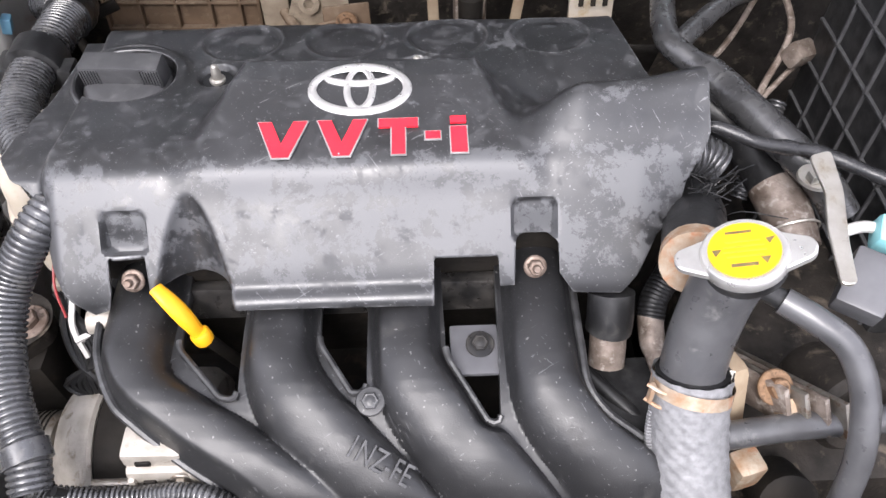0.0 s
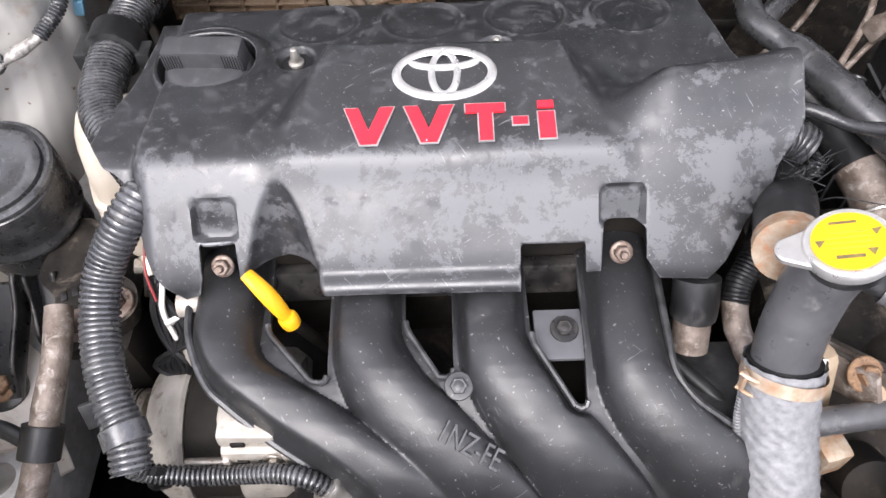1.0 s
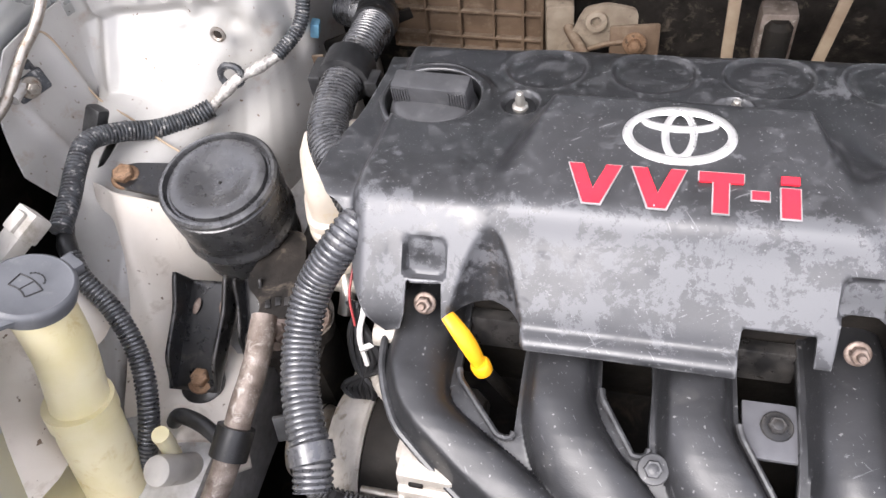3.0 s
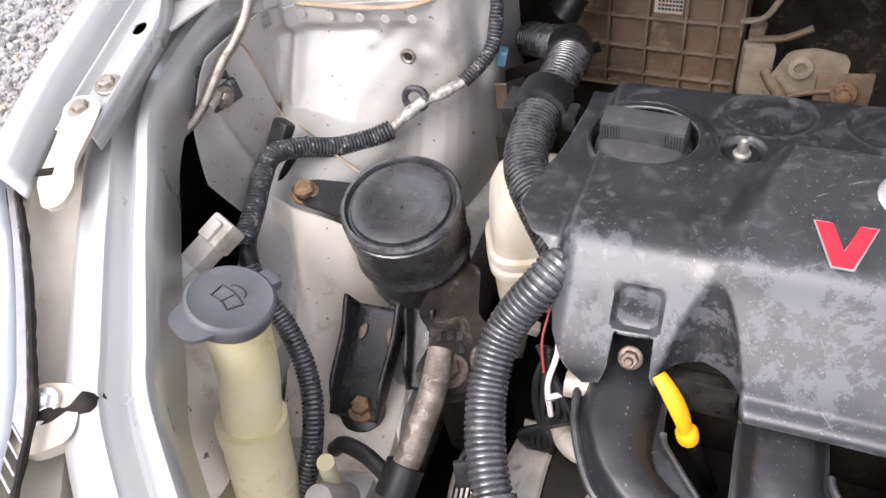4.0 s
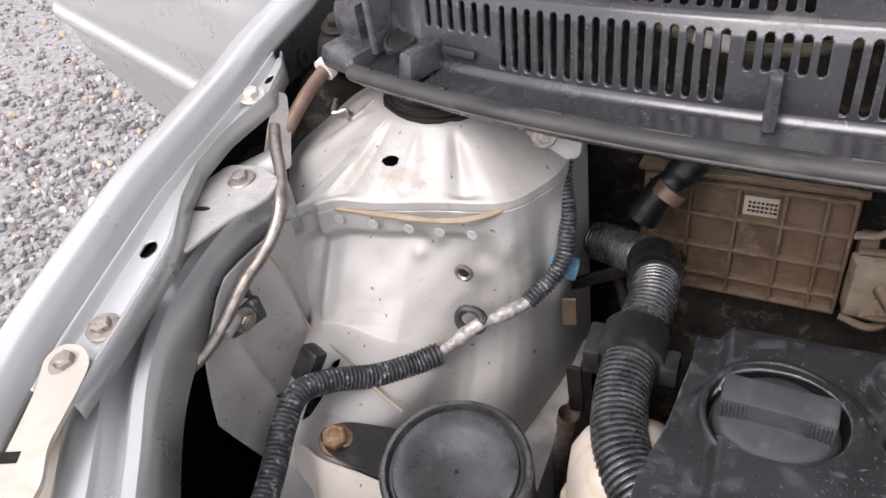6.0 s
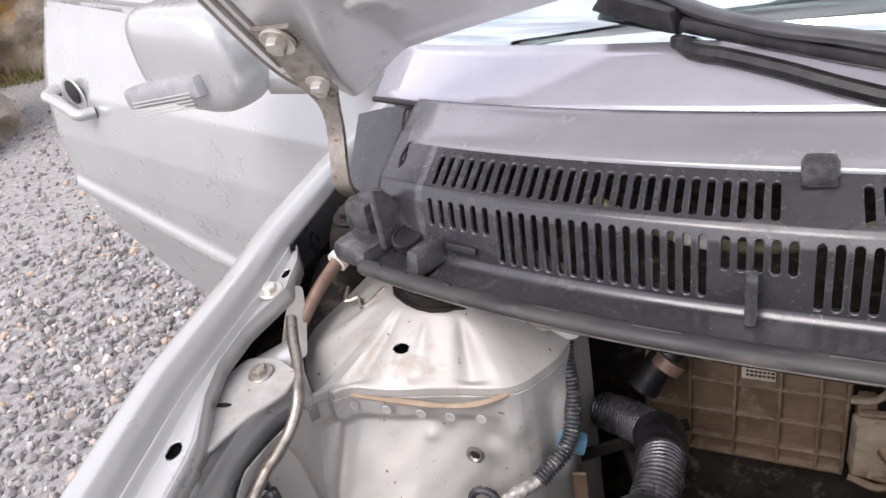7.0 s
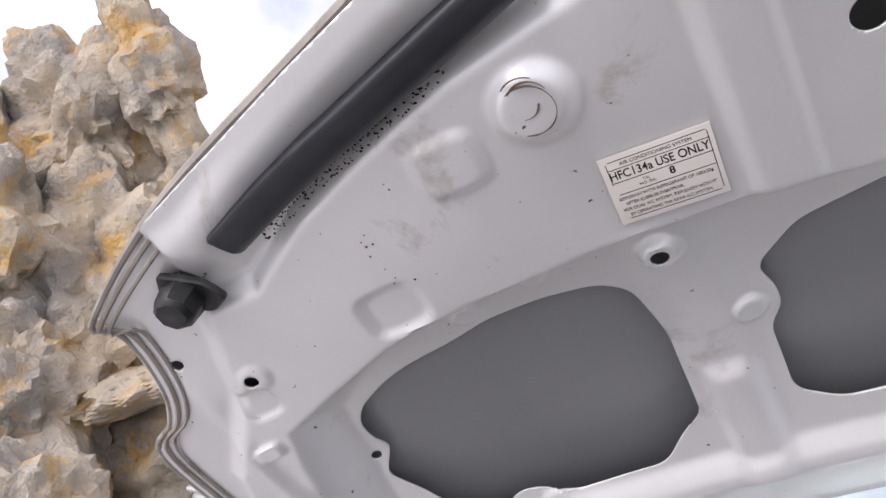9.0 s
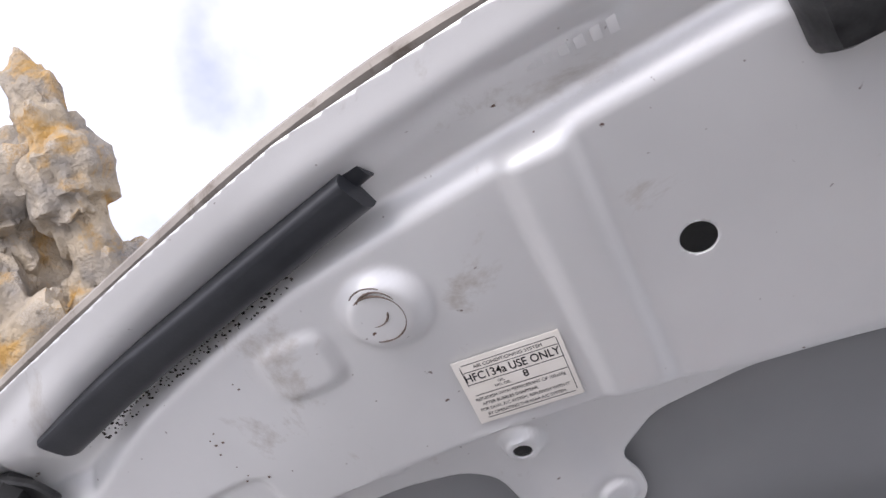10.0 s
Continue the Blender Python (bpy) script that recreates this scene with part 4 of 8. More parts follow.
HM = Matrix(((1, 0, 0, 0), (0, -0.5593, 0.8290, 0.69), (0, 0.8290, 0.5593, 1.06), (0, 0, 0, 1)))   # u across, v towards the front edge, n outwards


def hood_n(u):
    return 0.11 - 0.11 * ((np.asarray(u) - XC) / 0.69) ** 2


def to_hood(U, V, Nn):
    return U, 0.69 - 0.5593 * V + 0.8290 * Nn, 1.06 + 0.8290 * V + 0.5593 * Nn


HALF = [(-0.579, 0.504), (-0.576, 0.489), (-0.578, 0.471), (-0.583, 0.443), (-0.594, 0.410), (-0.611, 0.386), (-0.638, 0.365), (-0.638, 0.327), (-0.640, 0.20), (-0.639, 0.10), (-0.632, 0.02), (-0.614, -0.022), (-0.59, -0.03), (-0.54, -0.032),
        (-0.40, -0.028), (-0.26, -0.021), (-0.1, -0.018)]
FRONT = [(-0.05, 0.638), (-0.103, 0.635), (-0.227, 0.619), (-0.337, 0.592), (-0.478, 0.553)]
HOOD_OUT = HALF + [(2 * XC - u, v) for u, v in reversed(HALF)] + [(2 * XC - u, v) for u, v in reversed(FRONT)] + FRONT
CUT_A = rounded([(-0.503, 0.281), (-0.504, 0.258), (-0.498, 0.243), (-0.504, 0.232), (-0.516, 0.214), (-0.491, 0.178), (-0.478, 0.150), (-0.461, 0.138), (-0.435, 0.131), (-0.416, 0.141), (-0.398, 0.139), (-0.369, 0.123),
                 (-0.282, 0.121), (-0.259, 0.146), (-0.238, 0.160), (-0.236, 0.258), (-0.243, 0.310), (-0.263, 0.328), (-0.305, 0.336), (-0.349, 0.337), (-0.387, 0.329), (-0.431, 0.325), (-0.458, 0.317), (-0.489, 0.301)], 0.012)
CUT_B = rounded([(-0.156, 0.289), (-0.148, 0.262), (-0.149, 0.240), (-0.162, 0.225), (-0.162, 0.158), (-0.13, 0.139), (0.33, 0.139), (0.362, 0.158), (0.362, 0.289), (0.31, 0.325), (0.18, 0.335), (0.10, 0.330), (0.02, 0.336), (-0.05, 0.337), (-0.12, 0.322)], 0.012)
CUT_C = [(2 * XC - u, v) for u, v in reversed(CUT_A)]
REC_HALF = [(0.1, 0.372), (-0.062, 0.372), (-0.113, 0.380), (-0.205, 0.384), (-0.30, 0.382), (-0.379, 0.379), (-0.411, 0.373), (-0.463, 0.357), (-0.525, 0.337), (-0.540, 0.293), (-0.553, 0.221), (-0.556, 0.168), (-0.548, 0.132), (-0.500, 0.106), (-0.393, 0.092), (-0.30, 0.087), (0.1, 0.080)]
RECESS = REC_HALF + [(2 * XC - u, v) for u, v in reversed(REC_HALF[1:-1])]
SIDE = [(-0.480, 0.520), (-0.507, 0.453), (-0.523, 0.417), (-0.533, 0.385), (-0.558, 0.348), (-0.589, 0.312), (-0.604, 0.260), (-0.604, 0.20), (-0.590, 0.15), (-0.573, 0.11), (-0.570, 0.07), (-0.580, 0.02), (-0.585, -0.05), (-0.70, -0.05), (-0.70, 0.60), (-0.50, 0.60)]


def ledge_v(u):
    return np.interp(np.abs(np.asarray(u) - XC), [0, 0.09, 0.182, 0.295, 0.373, 0.44, 0.502, 0.56], [0.579, 0.577, 0.566, 0.551, 0.540, 0.522, 0.501, 0.470])


def inner_panel(U, V):
    n = hood_n(U)
    d = np.abs(U - XC)
    rec = in_poly(U, V, RECESS)
    # sunken field round the cut-outs: a short step in front, long slopes at the side and the rear
    wide = 0.015 + 0.020 * sm(0.48, 0.60, d) * sm(0.36, 0.30, V) + 0.020 * sm(0.20, 0.13, V)
    n = n + np.interp(V, [0.10, 0.17, 0.24, 0.34, 0.38], [0.020, 0.028, 0.042, 0.032, 0.025]) * sm(0.004, -1.0, rec / wide)
    # front channel: a rounded step, a face that turns down, a ridge before the hem
    w = V - ledge_v(U)
    n = n + (0.015 * sm(-0.010, 0.010, w) - 0.0275 * sm(0.004, 0.058, w) + 0.002 * sm(0.060, 0.078, w)) * sm(0.64, 0.57, d)
    n = n + 0.012 * sm(0.006, -0.016, np.minimum(in_poly(U, V, SIDE), in_poly(2 * XC - U, V, SIDE)))
    # hem round the rim
    rim = -in_poly(U, V, HOOD_OUT)
    n = n + 0.003 * sm(0.026, 0.006, rim)
    # pressed ribs, bosses and pads
    for u0 in (-0.203, 2 * XC + 0.203):
        n = n - 0.014 * np.exp(-((U - u0 - 0.04 * np.sign(XC - u0) * (0.2 - V) * 0.6) / 0.021) ** 4) * sm(0.07, 0.11, V) * sm(0.215, 0.195, V)
        n = n - 0.007 * np.exp(-((U - u0 - 0.0) / 0.03) ** 4) * sm(0.195, 0.215, V) * sm(0.39, 0.36, V)
    for u0 in (-0.112, 0.312):
        n = n - 0.007 * (np.exp(-((U - u0) / 0.020) ** 6)) * sm(0.37, 0.385, V) * sm(0.565, 0.55, V)
    for u0, v0, r, h in ((-0.208, 0.345, 0.013, -0.010), (-0.507, 0.093, 0.018, 0.002), (-0.509, 0.400, 0.011, -0.003), (-0.228, 0.501, 0.022, -0.010), (-0.44, 0.175, 0.011, -0.004), (-0.17, 0.25, 0.012, -0.006),
                         (-0.36, 0.352, 0.010, -0.006), (-0.30, 0.364, 0.009, -0.006), (-0.29, 0.135, 0.010, -0.005), (-0.388, 0.12, 0.010, -0.004)):
        n = n + h * sm(1.35, 0.8, np.hypot(U - u0, V - v0) / r)
    for u0, v0, a, b, h in ((-0.293, 0.487, 0.021, 0.019, -0.004), (-0.386, 0.401, 0.021, 0.019, 0.005), (-0.528, 0.052, 0.016, 0.012, -0.004), (-0.524, 0.375, 0.014, 0.014, 0.004), (-0.546, 0.328, 0.010, 0.008, -0.004), (-0.586, 0.115, 0.013, 0.009, -0.004), (-0.078, 0.599, 0.031, 0.009, -0.0016)):
        n = n + h * sm(1.25, 0.85, ((np.abs(U - u0) / a) ** 4 + (np.abs(V - v0) / b) ** 4) ** 0.25)
    # the rear edge rolls over from a ridge to the hem
    n = n + np.interp(V, [-0.05, -0.02, 0.02, 0.06, 0.085, 0.097, 0.109, 0.125, 0.15], [0.043, 0.034, 0.0215, 0.0085, 0.0, -0.0035, -0.005, -0.0035, 0.0]) * sm(0.680, 0.640, d)
    # side roll
    n = n - 0.006 * np.exp(-((U + 0.565 - 0.05 * sm(0.3, 0.05, V)) / 0.010) ** 2) * sm(0.0, 0.08, V) * sm(0.44, 0.36, V)
    return to_hood(U, V, n)


HOLES = ((-0.511, 0.400, 0.0058), (-0.560, 0.4355, 0.0052), (-0.514, 0.238, 0.0048), (-0.507, 0.0935, 0.0112), (-0.208, 0.345, 0.0068), (-0.051, 0.468, 0.0105), (0.25, 0.468, 0.0105), (0.408, 0.345, 0.0068))


def inner_cut(U, V):
    d = -in_poly(U, V, HOOD_OUT)
    for poly in (CUT_A, CUT_B, CUT_C):
        d = np.minimum(d, in_poly(U, V, poly))
    for u, v, r in HOLES:
        d = np.minimum(d, np.hypot(U - u, V - v) - r)
    return d


us = np.r_[np.arange(-0.642, 0.03, 0.0026), np.arange(0.03, 0.85, 0.01)]
ip = part("inner_panel", sheet(inner_panel, us, np.arange(-0.04, 0.65, 0.0026), inner_cut), HOODIN, bonnet, "silver-grey pressed inner panel with large cut-outs and round holes")
thicken(ip, 0.0016, (0, 0.83, 0.56))
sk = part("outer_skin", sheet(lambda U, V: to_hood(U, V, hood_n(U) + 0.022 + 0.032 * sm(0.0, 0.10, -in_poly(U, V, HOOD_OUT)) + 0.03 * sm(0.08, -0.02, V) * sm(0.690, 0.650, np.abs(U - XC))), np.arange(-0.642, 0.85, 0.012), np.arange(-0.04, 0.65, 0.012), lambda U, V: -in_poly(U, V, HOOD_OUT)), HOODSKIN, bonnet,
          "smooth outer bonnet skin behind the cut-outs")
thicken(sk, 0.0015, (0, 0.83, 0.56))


def hood_path(pts, dn):
    return [tuple(float(c) for c in to_hood(np.array(u), np.array(v), hood_n(u) + dn)) for u, v in pts]


hem_pts = [(-0.58, -0.028), (-0.614, -0.02), (-0.631, 0.02), (-0.638, 0.12), (-0.639, 0.25), (-0.637, 0.362), (-0.610, 0.386), (-0.593, 0.410), (-0.582, 0.443), (-0.577, 0.471), (-0.576, 0.489), (-0.578, 0.503), (-0.478, 0.552), (-0.337, 0.591), (-0.227, 0.618), (-0.103, 0.634), (0.1, 0.64)]


def rim_offset(v, off):
    return 0.020 - 0.0125 * float(sm(0.46, 0.53, v)) - off


part("hem", tube([hood_path([(u, v)], rim_offset(v, 0.003))[0] for u, v in hem_pts], lambda t: 0.0026 + 0.0026 * float(sm(0.45, 0.65, t)), 8, 0.006), HEM, bonnet, "folded stained hem along the rim")
for inset, r in ((0.009, 0.0022), (0.019, 0.0016)):
    inner = [(u + inset * (1 if v < 0.5 else 0.45), v - inset * 0.8 * float(sm(0.44, 0.54, v))) for u, v in hem_pts[2:]]
    part("hem_bead", tube([hood_path([(u, v)], rim_offset(v, 0.004 + 0.25 * inset))[0] for u, v in inner], r, 6, 0.008), HEM, bonnet, "raised sealant bead beside the hem")


def on_hood(u, v, dn=-0.001):
    """A pose on the inner panel, z towards the bay, y towards the front edge."""
    return HM @ Matrix.Translation((u, v, float(hood_n(u)) + dn)) @ Matrix(((1, 0, 0, 0), (0, 1, 0, 0), (0, 0, -1, 0), (0, 0, 0, 1)))


# rubber sealing strip in the front channel
STRIP = [(-0.4445, 0.5125), (-0.40, 0.5265), (-0.36, 0.5375), (-0.322, 0.5465), (-0.26, 0.562), (-0.2035, 0.5765)]


def hood_band(pts, half, high, dn):
    """A half-round band lying along a line on the inner panel."""
    path = [Vector((q.x, q.y)) for q in spline([(u, v, 0) for u, v in pts], 0.006)]
    k, vs, fs = 13, [], []
    for i, q in enumerate(path):
        d = (path[min(i + 1, len(path) - 1)] - path[max(i - 1, 0)]).normalized()
        side = Vector((-d.y, d.x))
        for a in np.linspace(0, math.pi, k):
            r = q + side * (half * math.copysign(abs(math.cos(a)) ** 0.55, math.cos(a)))
            vs.append(tuple(float(c) for c in to_hood(np.array(r.x), np.array(r.y), hood_n(r.x) + dn - high * math.sin(a) ** 0.55 * (0.8 + 0.3 * math.cos(a)))))
    for i in range(len(path) - 1):
        for m in range(k - 1):
            fs.append((i * k + m, i * k + m + 1, (i + 1) * k + m + 1, (i + 1) * k + m))
        fs.append((i * k + k - 1, i * k, (i + 1) * k, (i + 1) * k + k - 1))
    fs += [tuple(range(k)), tuple((len(path) - 1) * k + m for m in range(k))[::-1]]
    return vs, fs


strip = part("sealing_strip", hood_band(STRIP, 0.0135, 0.0190, 0.002), SEALB, bonnet, "smooth black rubber sealing strip")
part("strip_end", hood_band([(-0.206, 0.5825), (-0.196, 0.585)], 0.0075, 0.009, 0.004), SEALB, strip, "folded end of the strip")
for u, v in ((-0.503, 0.489), (0.703, 0.489)):
    buffer_ = part("rubber_buffer", moved(lathe([(0.0, 0.016), (0.0125, 0.0155), (0.0165, 0.012), (0.0185, -0.002), (0.0195, -0.012)], 8, sy=0.92), on_hood(u, v, -0.004) @ pose(0, 0, 0, 0, 0, 20)), BLACK, bonnet, "black rubber bonnet buffer")
    part("buffer_foot", moved(prism(rounded([(-0.020, -0.012), (0.020, -0.014), (0.034, 0.004), (0.018, 0.016), (-0.018, 0.016)], 0.006), 0.005, 0.0015), on_hood(u, v, 0.004) @ pose(0.002, 0.002, 0, 0, 0, -30)), BLACK, buffer_, "moulded foot of the buffer")
part("striker", moved(block(0.085, 0.05, 0.026, 0.008, taper=0.75), on_hood(0.062, 0.572, 0.002) @ pose(0, 0, 0, 0, 0, 8)), BLACK, bonnet, "black bonnet lock striker plate")

# ---- scuttle, windscreen, wipers ----
def cowl_y(x):
    return 0.533 + 0.31 * np.abs(np.asarray(x) - XC) ** 2.8


cowl = thing("scuttle_panel", "dark grey slotted plastic scuttle panel below the windscreen", "cowl grille")
CP_D = [0.004, 0.012, 0.040, 0.044, 0.050, 0.0545, 0.058, 0.0925, 0.096, 0.105, 0.14, 0.165]
CP_Z = [0.921, 0.926, 0.929, 0.934, 0.976, 0.984, 0.987, 0.9995, 1.001, 1.004, 1.013, 1.016]


def cowl_point(x, d):
    z = np.interp(d, CP_D, CP_Z) - 0.035 * np.abs(np.asarray(x) - XC) ** 2 + 0.004
    return x, cowl_y(x) + d, z


ROW_A = ((-0.506, -0.246), (-0.206, 0.02))
ROW_B = ((-0.508, -0.445), (-0.443, -0.287), (-0.283, -0.235), (-0.230, 0.02))
CS = np.r_[0, np.cumsum(np.hypot(np.diff(CP_D), np.diff(CP_Z)))]


def run_of(d):
    """Length along the moulding's section at a depth d."""
    return np.interp(d, CP_D, CS)


def slot_row(U, S, a, b, s0, s1):
    """Signed distance to a row of slots with round ends."""
    n = int(round((b - a) / 0.0097))
    p = (b - a) / n
    x = np.abs(np.mod(U - a, p) - p / 2)
    r = p * 0.285
    d = np.hypot(x, np.maximum(np.abs(S - (s0 + s1) / 2) - (s1 - s0) / 2 + r, 0)) - r
    return np.where((U < a) | (U > b), np.maximum(d, 0.002), d)


def slot_open(U, S):
    d = np.full(U.shape, 1.0)
    for a, b in ROW_A:
        d = np.minimum(d, slot_row(U, S, a, b, run_of(0.0605), run_of(0.0912)))
    for (a, b), lo in zip(ROW_B, (0.0473, 0.0444, 0.0473, 0.0444)):
        d = np.minimum(d, slot_row(U, S, a, b, run_of(lo), run_of(0.0520)))
    return d


vs_c = np.r_[np.linspace(0, run_of(0.044), 16)[:-1], np.arange(run_of(0.044), run_of(0.094), 0.00115), np.linspace(run_of(0.094), CS[-1], 16)]
us_c = np.r_[np.arange(-0.56, -0.512, 0.004), np.arange(-0.512, 0.024, 0.00115), np.arange(0.024, 0.80, 0.02)]
pan = part("panel", sheet(lambda U, S: cowl_point(U, np.interp(S, CS, CP_D)), us_c, vs_c, slot_open), COWL, cowl, "moulded dark grey scuttle panel with rows of round-ended slots")
thicken(pan, 0.005, (0, 0.3, -1))


def cowl_path(xs, d, dz=0.0):
    out = []
    for x in xs:
        p = cowl_point(np.array(x), np.array(d))
        out.append((float(p[0]), float(p[1]), float(p[2]) + dz))
    return out


strip_x = [-0.562, -0.545, -0.50, -0.42, -0.32, -0.2, -0.05, 0.1, 0.3, 0.5, 0.65]
seal = single("weather_strip", tube(cowl_path(strip_x, 0.004, 0.009), 0.0088, 14, 0.01, flat=0.72), SEAL, "worn grey rubber weather strip along the scuttle edge", "weather strip")
lip = part("lip", tube(cowl_path(strip_x, -0.0015, 0.0065), 0.0022, 8, 0.012), STRIPLIP, seal)
tagged(lip, "thin dirty lip of the strip")
for x0, w in ((-0.548, 0.007), (-0.528, 0.014), (-0.475, 0.005), (-0.40, 0.02), (-0.33, 0.03), (-0.22, 0.05)):
    part("gouge", tube(cowl_path([x0, x0 + w / 2, x0 + w], 0.0045, 0.0150), 0.0012, 6, 0.003, wobble=0.8), INK, seal, "black gouge worn into the strip")
part("knob", moved(block(0.024, 0.026, 0.010, 0.005, taper=0.8), frame_to(cowl_path([-0.227], 0.097)[0], (0, -0.35, 1))), COWL, cowl, "rounded plug beside the slots")
part("rib_post", moved(block(0.008, 0.012, 0.036, 0.003), pose(*cowl_path([-0.262], 0.036)[0])), COWL, cowl)
part("clip", moved(lathe([(0.0135, 0), (0.0135, 0.005), (0.0122, 0.0068), (0.0105, 0.0068), (0.0100, 0.0056), (0.004, 0.0060), (0.001, 0.0062)], 28), frame_to((-0.529, 0.658, 0.932), (0, -0.35, 1))), BLACK, cowl, "round black push clip")
part("end_block", moved(block(0.048, 0.052, 0.020, 0.009, taper=0.92), pose(-0.575, 0.668, 0.910, 0, 0, -22)), COWL, cowl, "moulded end block of the scuttle")
part("end_lobe", moved(block(0.036, 0.034, 0.036, 0.012, taper=0.9), pose(-0.578, 0.684, 0.924, 0, 0, -22)), COWL, cowl, "rounded upper lobe of the end block")
part("end_fin", moved(prism([(0.0, 0.0), (0.050, 0.0), (0.034, 0.020), (0.012, 0.052), (0.0, 0.056)], 0.006, 0.0015), Matrix.Translation((-0.553, 0.652, 0.926)) @ pose(0, 0, 0, 90, 0, 68)), COWL, cowl, "upright gusset fin")
part("clip_box", moved(block(0.016, 0.046, 0.022, 0.004, taper=0.8), pose(-0.502, 0.640, 0.921, 0, 0, -24)), COWL, cowl, "sloping rib beside the clip")
# Black strip painted for the shade inside a slot.
part("clip_slot_strip", moved(block(0.030, 0.003, 0.006, 0.001), pose(-0.475, 0.640, 0.934, -20, 0, -16)), INK, cowl, "black strip standing for a shaded slot in the scuttle step")
part("end_cap", sheet(lambda U, V: (U, 0.70 + 0.055 * V - 0.25 * (U + 0.56), 0.955 + 0.055 * V - 0.25 * np.clip(-0.575 - U, 0, 1)), np.linspace(-0.615, -0.558, 10), np.linspace(0, 1, 10)), COWL, cowl, "smooth end cap of the scuttle")
for x0, d0, x1, d1 in ((-0.543, 0.046, -0.543, 0.098), (-0.543, 0.098, -0.520, 0.112), (-0.520, 0.112, -0.524, 0.150)):
    part("joint_line", tube([cowl_path([x0 + (x1 - x0) * k], d0 + (d1 - d0) * k, -0.0002)[0] for k in (0, 0.5, 1)], 0.0011, 6, 0.004), WINDOWK, cowl, "dark joint line between panel and end cap")
# trim band and glass
def band_point(U, V):
    x, y, z = cowl_point(U, 0.0985 + 0.050 * V)
    return x, y, z + 0.003 * np.sin(np.minimum(V * 4, 1) * 1.57) + 0.003 * sm(0.85, 1.0, V)


band = single("windscreen_band", sheet(band_point, np.linspace(-0.545, 0.80, 60), np.linspace(0, 1, 14)), BANDPL, "smooth trim band under the windscreen, sky sheen put into its grey", "trim", kind="structure")
thicken(band, 0.002)


def screen(U, V):
    y = cowl_y(U) + 0.158 + 0.62 * V
    return U * (1 - 0.10 * V) + 0.01 * V, y - 0.12 * V * np.abs(U - XC) ** 2, 1.0175 + 0.32 * V - 0.035 * np.abs(U - XC) ** 2 + 0.05 * V * (1 - V)


windscreen = thing("windscreen", "large clear windscreen reflecting pale sky", "windscreen")
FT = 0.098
pane = part("pane", sheet(screen, np.linspace(-0.62, 0.82, 40), np.linspace(FT, 1, 20)), GLASS, windscreen, "clear glass with a pale cyan mirror share mixed in")
thicken(pane, 0.004)
pane.visible_shadow = False
thicken(part("reflection_border", sheet(screen, np.linspace(-0.62, 0.82, 40), np.linspace(0, FT, 6)), SKY_BORDER, windscreen, "lower border of the glass, sky reflection put into its grey-lavender"), 0.004)
part("edge_rubber", tube([tuple(float(c) for c in screen(np.array(x), np.array(-0.004))) for x in np.linspace(-0.62, 0.8, 16)], 0.003, 8, 0.02), WINDOWK, windscreen, "thin black rubber along the glass edge")
part("dashboard", sheet(lambda U, V: (U, 0.92 + 0.55 * V, 0.98 + 0.05 * V - 0.12 * V * V), np.linspace(-0.62, 0.82, 6), np.linspace(0, 1, 8)), CAVE, car_body, "dark dashboard behind the glass")

# ---- open front door ----
DH, DD, DN = Vector((-0.72, 1.03, 0)), Vector((-0.9436, 0.3312, 0)), Vector((0.3312, 0.9436, 0))


def door_point(a, z, off=0.0):
    # barrel-shaped side: leans inward above the belt, tucks in below
    back = np.interp(z, [0.28, 0.37, 0.52, 0.63, 0.73, 0.83, 0.94, 1.005, 1.12, 1.23, 1.45], [0.035, 0.014, -0.027, -0.038, -0.036, -0.016, 0.024, 0.047, 0.087, 0.123, 0.20]) + off
    a = np.asarray(a)
    return DH.x + DD.x * a + DN.x * back, DH.y + DD.y * a + DN.y * back, z + 0 * a


DOOR_OUT = rounded([(0.0, 0.36), (0.0, 0.93), (0.10, 1.00), (1.16, 1.035), (1.18, 0.85), (1.17, 0.62), (1.10, 0.45), (0.95, 0.335), (0.85, 0.31)], 0.05)
door = part("door", sheet(lambda U, V: door_point(U, V, -0.014 * sm(-0.022, -0.004, V - 0.535 - 0.13 * (U - 0.74)) * sm(0.040, 0.004, V - 0.535 - 0.13 * (U - 0.74)) + 0.006 * sm(0.9, 0.98, V)), np.linspace(-0.02, 1.2, 60), np.linspace(0.29, 1.05, 130), lambda U, V: -in_poly(U, V, DOOR_OUT)), PAINT, car,
            "open silver front door with a raised lower moulding line")
thicken(door, 0.03, DN)
FRAME = [(0.02, 0.96), (0.40, 1.36), (1.00, 1.42), (1.12, 1.36), (1.155, 1.02)]
WIN = rounded([(0.14, 1.015), (0.44, 1.315), (0.96, 1.375), (1.04, 1.33), (1.065, 1.045)], 0.02)
fr = part("window_frame", sheet(lambda U, V: door_point(U, V, 0.004), np.linspace(0, 1.18, 90), np.linspace(0.95, 1.44, 50), lambda U, V: np.maximum(-in_poly(U, V, FRAME), -in_poly(U, V, WIN)) * 0 + np.minimum(-in_poly(U, V, rounded(FRAME, 0.03)), in_poly(U, V, WIN))), PAINT, door, "silver window frame")
thicken(fr, 0.02, DN)
pane = part("window_pane", sheet(lambda U, V: door_point(U, V, 0.014), np.linspace(0.1, 1.1, 30), np.linspace(1.0, 1.38, 20), lambda U, V: -in_poly(U, V, WIN)), TINTED, door, "brown tinted window pane")
thicken(pane, 0.004, DN)
pane.visible_shadow = False


def door_path(pts, off):
    return [tuple(float(c) for c in door_point(np.array(a), np.array(z), off)) for a, z in pts]


